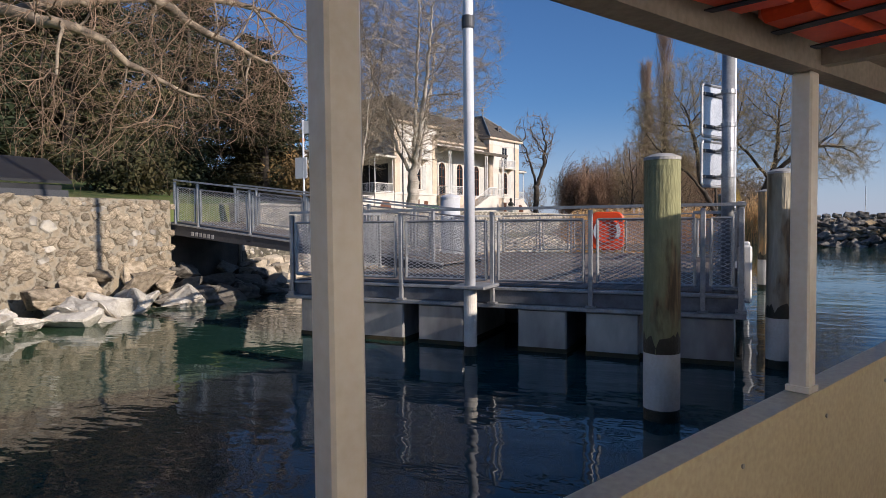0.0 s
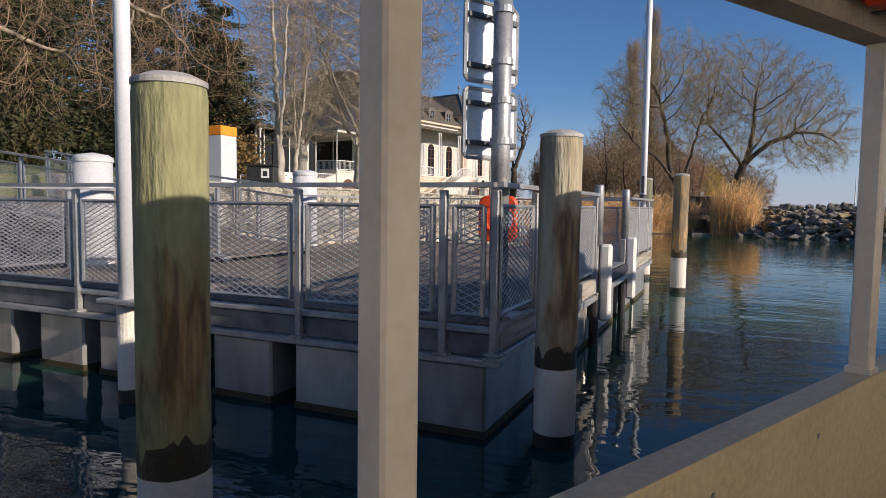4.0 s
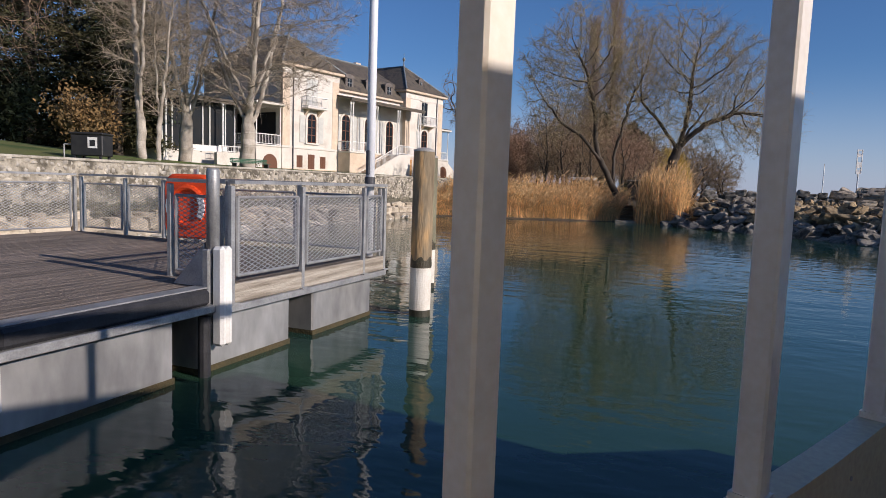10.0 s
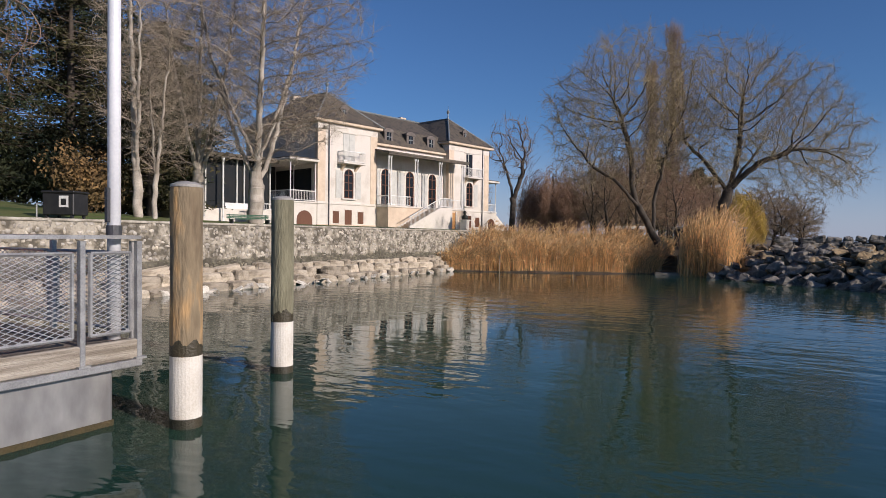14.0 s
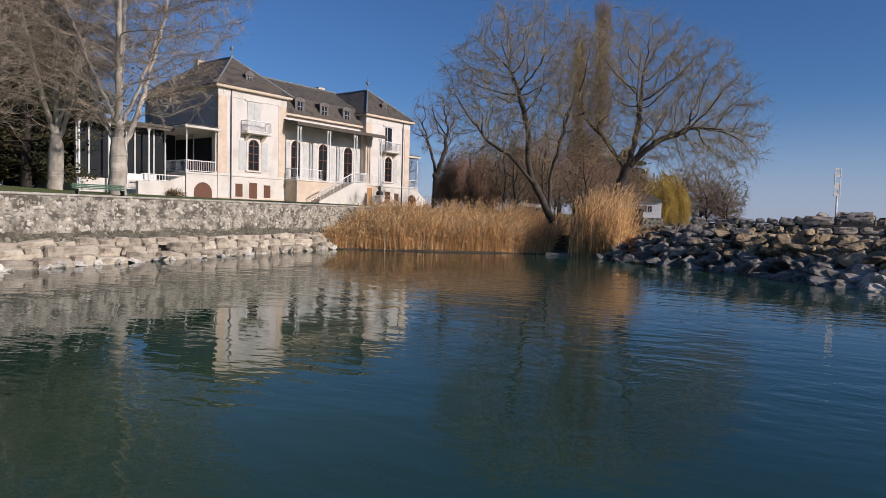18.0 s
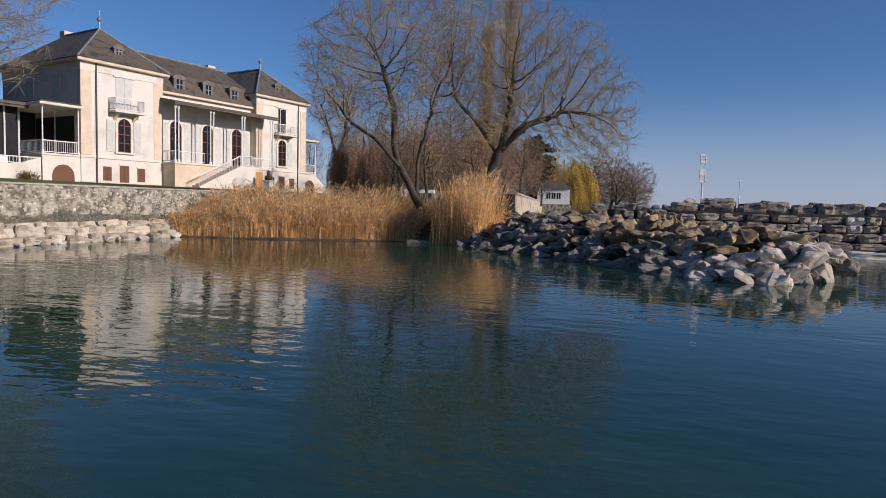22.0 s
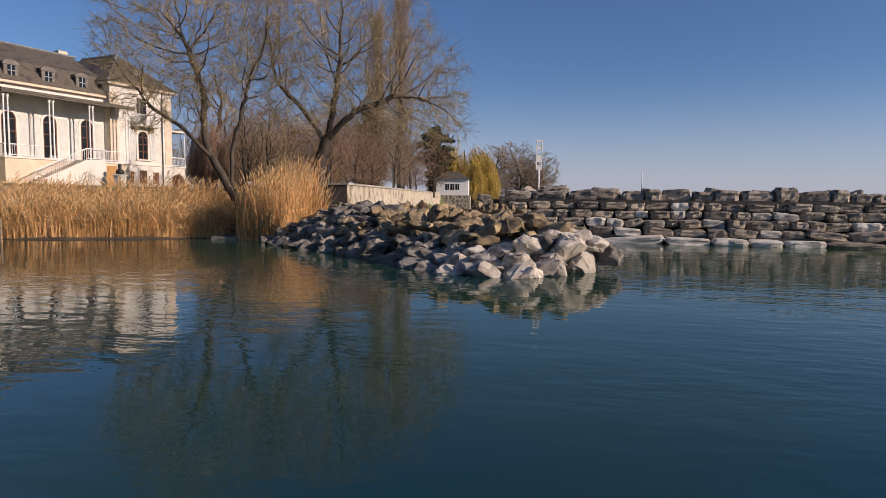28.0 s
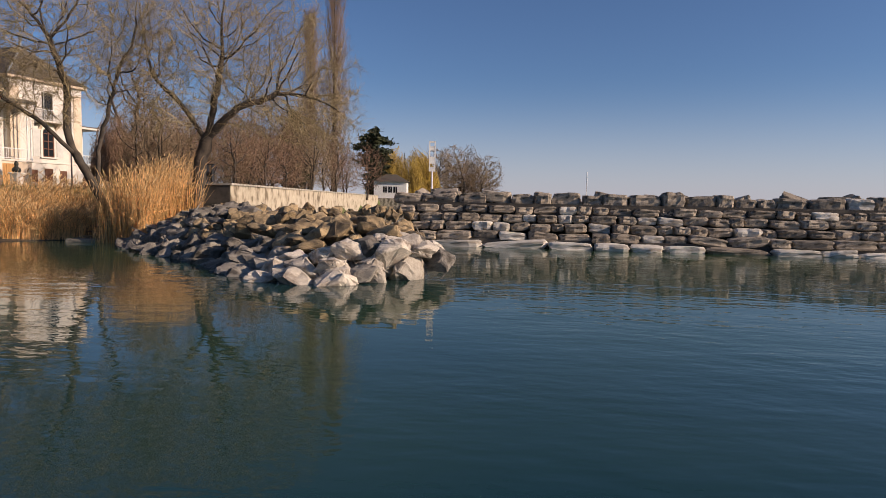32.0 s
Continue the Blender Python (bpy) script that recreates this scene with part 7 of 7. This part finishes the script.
    for z0, z1 in ((1.22, 1.34), (1.62, 1.98), (2.30, 2.42), (2.70, 2.78)):
        part("board", bx(-0.113, 0.113, -0.02, 0.02, z0, z1), PAINT, m)
    for z0, z1 in ((1.342, 1.45), (2.422, 2.52)):
        part("grey_board", bx(-0.113, 0.113, -0.015, 0.015, z0, z1), GREYP, m)
    # far slim mast on the lake
    f = thing("far_mast", pose(30.5, 205.0, 0), "slim white mast far out on the lake", "mast")
    part("tube", lathe(bmesh.new(), [(0.16, 0), (0.1, 10.5)], 8), PAINT, f)
    # low garden store behind the reeds
    c = thing("garden_store", pose(-5.6, 64.6, 2.3, 0, 0, 15), "low dark garden store with a flat white roof edge", "shed")
    part("wall", bx(-0.9, 0.9, -0.5, 0.5, -0.4, 0.34), DARKSTEEL, c)
    part("roof", bx(-1.05, 1.05, -0.6, 0.6, 0.34, 0.58, bev=0.02), PAINT, c)
    # timber steps down to the water between the reeds
    st = thing("steps", pose(-0.55, 51.6, 0.0, 0, 0, 8), "short flight of dark timber steps between the reeds", "steps")
    for i in range(5):
        part("tread", bx(-0.5, 0.5, 0.34 * i, 0.34 * i + 0.3, 0.16 + 0.2 * i, 0.21 + 0.2 * i, bev=0.01), DARKWOOD, st)
        part("riser", bx(-0.48, 0.48, 0.34 * i + 0.26, 0.34 * i + 0.3, 0.0 + 0.2 * i, 0.158 + 0.2 * i), DARKWOOD, st)
    part("landing_slab", bx(-0.6, 0.65, -0.95, -0.06, -0.4, 0.14, bev=0.04), SPIT_ROCK, st, "grey stone slab at the water")
    for x in (-0.56, 0.51):
        part("stringer", poly_prism(bmesh.new(), [(x, -0.05, -0.5), (x, 1.75, 0.5), (x, 1.75, 1.12), (x, -0.05, 0.12)], (0.05, 0, 0)), DARKWOOD, st)
    # hand winch on the corner of the garden wall
    k = thing("winch", pose(1.35, 58.2, 2.7), "dark iron hand winch on the garden wall", "winch")
    for x in (-0.16, 0.16):
        part("side_plate", bx(x - 0.03, x + 0.03, -0.12, 0.12, 0.0, 0.95, bev=0.02), BLACKP, k)
    part("drum", rod(bmesh.new(), (-0.128, 0, 0.45), (0.128, 0, 0.45), 0.13, n=14), BLACKP, k)
    part("top_bar", bx(-0.25, 0.25, -0.05, 0.05, 0.955, 1.0, bev=0.01), BLACKP, k)
    part("crank", rod(bmesh.new(), (0.2, 0, 0.45), (0.32, 0.1, 0.85), 0.025, n=8), BLACKP, k)
    # dark shelter on the quay
    d = thing("low_shelter", pose(-14.6, 10.3, LAND_Z), "low dark lean-to cover on the quay lawn", "shelter")
    bm = bmesh.new()
    poly_prism(bm, [(0.5, -1.5, 0.45), (0.5, 1.1, 0.45), (-1.6, 1.9, 1.15), (-1.6, -0.6, 1.15)], (0, 0, 0.06))
    part("roof", bm, BLACKP, d)
    part("front_board", bx(0.42, 0.5, -1.4, 1.0, 0.0, 0.3), DARKSTEEL, d)
    part("box", bx(-1.5, 0.41, -1.2, 0.9, 0.0, 0.42), BLACKP, d)


def build_far_mole():
    """A low dark stone mole that closes the harbour far behind the groyne."""
    rng = np.random.default_rng(17)
    mole = thing("far_mole", None, "low dark stone mole far across the harbour water", "breakwater", kind="structure")
    # dark core paints the shade between the mole's stones
    part("core", bx(MOLE[0], MOLE[1], MOLE[2], MOLE[2] + 3.0, -1.0, MOLE[3] - 0.5), SHADEDARK, mole)
    forms = [block_mesh(SPIT_ROCK, 180 + i) for i in range(8)]
    x = MOLE[0] - 0.4
    while x < MOLE[1]:
        w = rng.uniform(0.7, 1.8)
        for z, y in ((0.35, -0.6), (MOLE[3] * 0.55, -0.2), (MOLE[3] - 0.35, 0.3)):
            place("stone", forms[int(rng.integers(0, 8))], mole, (x + rng.uniform(0, w), MOLE[2] + y, z + rng.uniform(-0.1, 0.25)), rng.normal(0, 0.15, 3), (w * rng.uniform(0.8, 1.2), 1.4, rng.uniform(0.6, 1.0)))
        x += w


def build_distance():
    """The lake's far shore in haze-tinted colour, and a glowing sheet painted as haze."""
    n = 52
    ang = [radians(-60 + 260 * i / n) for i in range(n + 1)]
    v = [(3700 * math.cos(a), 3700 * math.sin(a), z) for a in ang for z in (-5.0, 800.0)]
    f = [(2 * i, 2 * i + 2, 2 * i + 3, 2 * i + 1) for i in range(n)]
    tagged(new("haze_backdrop", raw_mesh("haze_backdrop", v, f, HAZE)), "glowing backdrop sheet painted as pale haze over the lake horizon", "backdrop", kind="structure")
    rng = np.random.default_rng(8)
    bm = bmesh.new()
    prev = None
    for i in range(120):
        a = radians(38 + i * 0.9)
        r = 3600
        hgt = 4 + 26 * abs(noise.noise((i * 0.09, 2.0, 0.0))) * max(0.0, min(1.0, (a - radians(80)) / 0.6))
        x, y = r * math.cos(a), r * math.sin(a)
        cur = (bm.verts.new((x, y, -1)), bm.verts.new((x, y, hgt)))
        if prev:
            bm.faces.new((prev[0], cur[0], cur[1], prev[1]))
        prev = cur
    tagged(new("backdrop", mesh_from("backdrop", bm, FARSHORE)), "low far shore across the lake, haze painted in its colour", "backdrop", kind="structure")



# ---- the passenger boat alongside ----
BOAT = pose(-0.147, 1.425, 0.0, 0, 0, -25.54)


def ease(k):
    k = max(0.0, min(1.0, k))
    return k * k * (3 - 2 * k)


def port_side(s):
    """The port side runs straight and draws in towards the bow."""
    return -1.02 + 0.36 * ease((s - 9.4) / 3.2)


def roof_line(s):
    """Underside of the canopy's edge beam, rising towards the bow."""
    return 2.25 + 0.008 * max(0.0, min(s, 5.5)) + 0.055 * max(0.0, s - 5.5)


def gunwale(s):
    return min(1.09, 0.915 + 0.036 * max(0.0, s))


def strake(rows):
    """A long member from rows (s, x0, x1, z0, z1) of its section."""
    bm = bmesh.new()
    rings = [[bm.verts.new(p) for p in ((x0, s, z0), (x1, s, z0), (x1, s, z1), (x0, s, z1))] for s, x0, x1, z0, z1 in rows]
    for p, q in zip(rings, rings[1:]):
        for i in range(4):
            j = (i + 1) % 4
            bm.faces.new((p[i], p[j], q[j], q[i]))
    bm.faces.new(rings[0][::-1])
    bm.faces.new(rings[-1])
    bmesh.ops.recalc_face_normals(bm, faces=bm.faces[:])
    return bm


def build_boat():
    """A covered open-sided passenger boat; its own axes run starboard, ahead and up."""
    boat = thing("passenger_boat", BOAT, "open-sided passenger boat with cream bulwarks and a canopy on slim posts", "boat")
    s0, s1 = -2.6, 14.75
    line = [s0 + (s1 - s0) * i / 58 for i in range(59)]
    for side in (port_side, lambda s: 1.25):
        w = 0.04 if side is port_side else -0.04
        part("bulwark", strake([(s, side(s) - 0.025, side(s) + 0.025, -0.4, gunwale(s) - 0.002) for s in line]), BOATPAINT, boat, "cream painted bulwark")
        part("bulwark_cap", strake([(s, side(s) - 0.05, side(s) + 0.05, gunwale(s), gunwale(s) + 0.035) for s in line]), BOATPAINT, boat)
        part("rubbing_strake", strake([(s, side(s) - w - 0.045, side(s) - w + 0.045, 0.62, 0.72) for s in line]), REDPAINT, boat, "dark red rubbing strake")
        part("roof_beam", strake([(s, side(s) - 0.05, side(s) + 0.05, roof_line(s), roof_line(s) + 0.11) for s in line]), BOATDARK, boat, "dark brown edge beam")
        screws = bmesh.new()
        for i in range(24):
            s = s0 + 0.4 + 0.72 * i
            rod(screws, (side(s) + 0.6 * w, s, gunwale(s) - 0.10), (side(s) + 0.75 * w, s, gunwale(s) - 0.10), 0.009, n=6)
        part("screw_heads", screws, ZINC, boat)
    for s in (-1.5, 0.60, 2.66, 4.68, 6.92, 9.24, 11.22, 12.18, 13.26, 14.27):
        x = port_side(s)
        post = part("post", bx(x - 0.037, x + 0.037, s - 0.037, s + 0.037, gunwale(s) + 0.036, roof_line(s) - 0.001, bev=0.007), POSTPAINT, boat, "greyish white canopy post")
        part("post_foot", bx(x - 0.044, x + 0.044, s - 0.044, s + 0.044, gunwale(s) + 0.036, gunwale(s) + 0.06), POSTPAINT, post)
    for i in range(8):
        a, b = s0 + 2.17 * i, s0 + 2.17 * (i + 1) - 0.08
        if a < 10.3:
            # unseen starboard sheet, added to stop direct sun and brighten the inside
            part("light_sheet", strake([(s, 1.245, 1.255, gunwale(s) + 0.04, roof_line(s) - 0.004) for s in (a, 0.5 * (a + b), b)]), LIGHTSHEET, boat, "added unseen sheet that blocks the sun and spreads soft light inboard")
        else:
            # unseen opaque screen, added to keep the sun off the bow posts
            part("added_sun_screen", strake([(s, 1.235, 1.265, 0.93, 2.98) for s in (a, 0.5 * (a + b), b + (0.0 if i < 7 else 0.72))]), BOATPAINT, boat, "added unseen screen that shades the bow posts")
        part("post", bx(1.213, 1.287, b + 0.004, b + 0.076, gunwale(b) + 0.04, roof_line(b) - 0.001, bev=0.007), POSTPAINT, boat)
    part("stern_screen", bx(-0.96, 1.2, s0 + 0.01, s0 + 0.04, 1.0, roof_line(s0) + 0.1), BOATPAINT, boat)
    part("stern_panel", bx(-1.05, 1.28, s0 - 0.06, s0 - 0.001, -0.4, 0.94, bev=0.01), BOATPAINT, boat)
    part("floor", strake([(s, port_side(s) + 0.03, 1.22, 0.15, 0.25) for s in line]), TIMBER, boat)
    bm = bmesh.new()
    poly_prism(bm, [(port_side(s1) - 0.02, s1 + 0.002, -0.4), (1.27, s1 + 0.002, -0.4), (1.27, s1 + 0.75, -0.4), (0.7, s1 + 1.25, -0.4), (0.0, s1 + 1.05, -0.4)], (0, 0, 1.3))
    part("bow", bm, BOATPAINT, boat)
    covered = [s for s in line if s < 11.5]
    part("roof", strake([(s, port_side(s) - 0.1, 1.35, roof_line(s) + 0.162, roof_line(s) + 0.21) for s in covered]), POSTPAINT, boat)
    part("roof_lining", strake([(s, port_side(s) - 0.06, 1.31, roof_line(s) + 0.112, roof_line(s) + 0.16) for s in covered]), BOATDARK, boat)
    for i in range(6):
        s = -1.5 + 2.1 * i
        part("cross_beam", bx(port_side(s) + 0.052, 1.198, s - 0.03, s + 0.03, roof_line(s) + 0.02, roof_line(s) + 0.108), BOATDARK, boat)
    for x in (-0.62, 0.75):
        bench = part("bench", bx(x - 0.2, x + 0.2, s0 + 0.3, -0.9, 0.62, 0.68, bev=0.01), TIMBER, boat, "slatted wooden bench")
        part("bench_leg", bx(x - 0.15, x + 0.15, s0 + 0.5, s0 + 0.56, 0.25, 0.62), TIMBER, bench)
        part("bench_leg", bx(x - 0.15, x + 0.15, -1.2, -1.14, 0.25, 0.62), TIMBER, bench)
    # life jackets in the nets under the canopy
    rng = np.random.default_rng(15)
    for s, x in ((1.62, -0.72), (2.2, -0.68), (3.85, -0.72), (4.4, -0.70), (6.6, -0.70)):
        jacket = thing("life_jacket", BOAT @ pose(x, s, roof_line(s) + 0.055, rng.uniform(-4, 4), rng.uniform(-5, 5), rng.uniform(-12, 12)), "folded orange life jacket stowed under the boat canopy", "life jacket", "stowed life jackets")
        for k in (-1, 1):
            part("float_half", bx(0.008 * k, 0.2 * k, -0.24, 0.24, -0.035, 0.035, bev=0.024) if k > 0 else bx(-0.2, -0.008, -0.24, 0.24, -0.035, 0.035, bev=0.024), ORANGE, jacket)
        for y in (-0.12, 0.1):
            part("strap", bx(-0.205, 0.205, y - 0.02, y + 0.02, -0.041, -0.037), RUBBER, jacket)


build_house()
build_trees()
build_reeds()
build_shore_things()
build_far_mole()
build_distance()
build_boat()
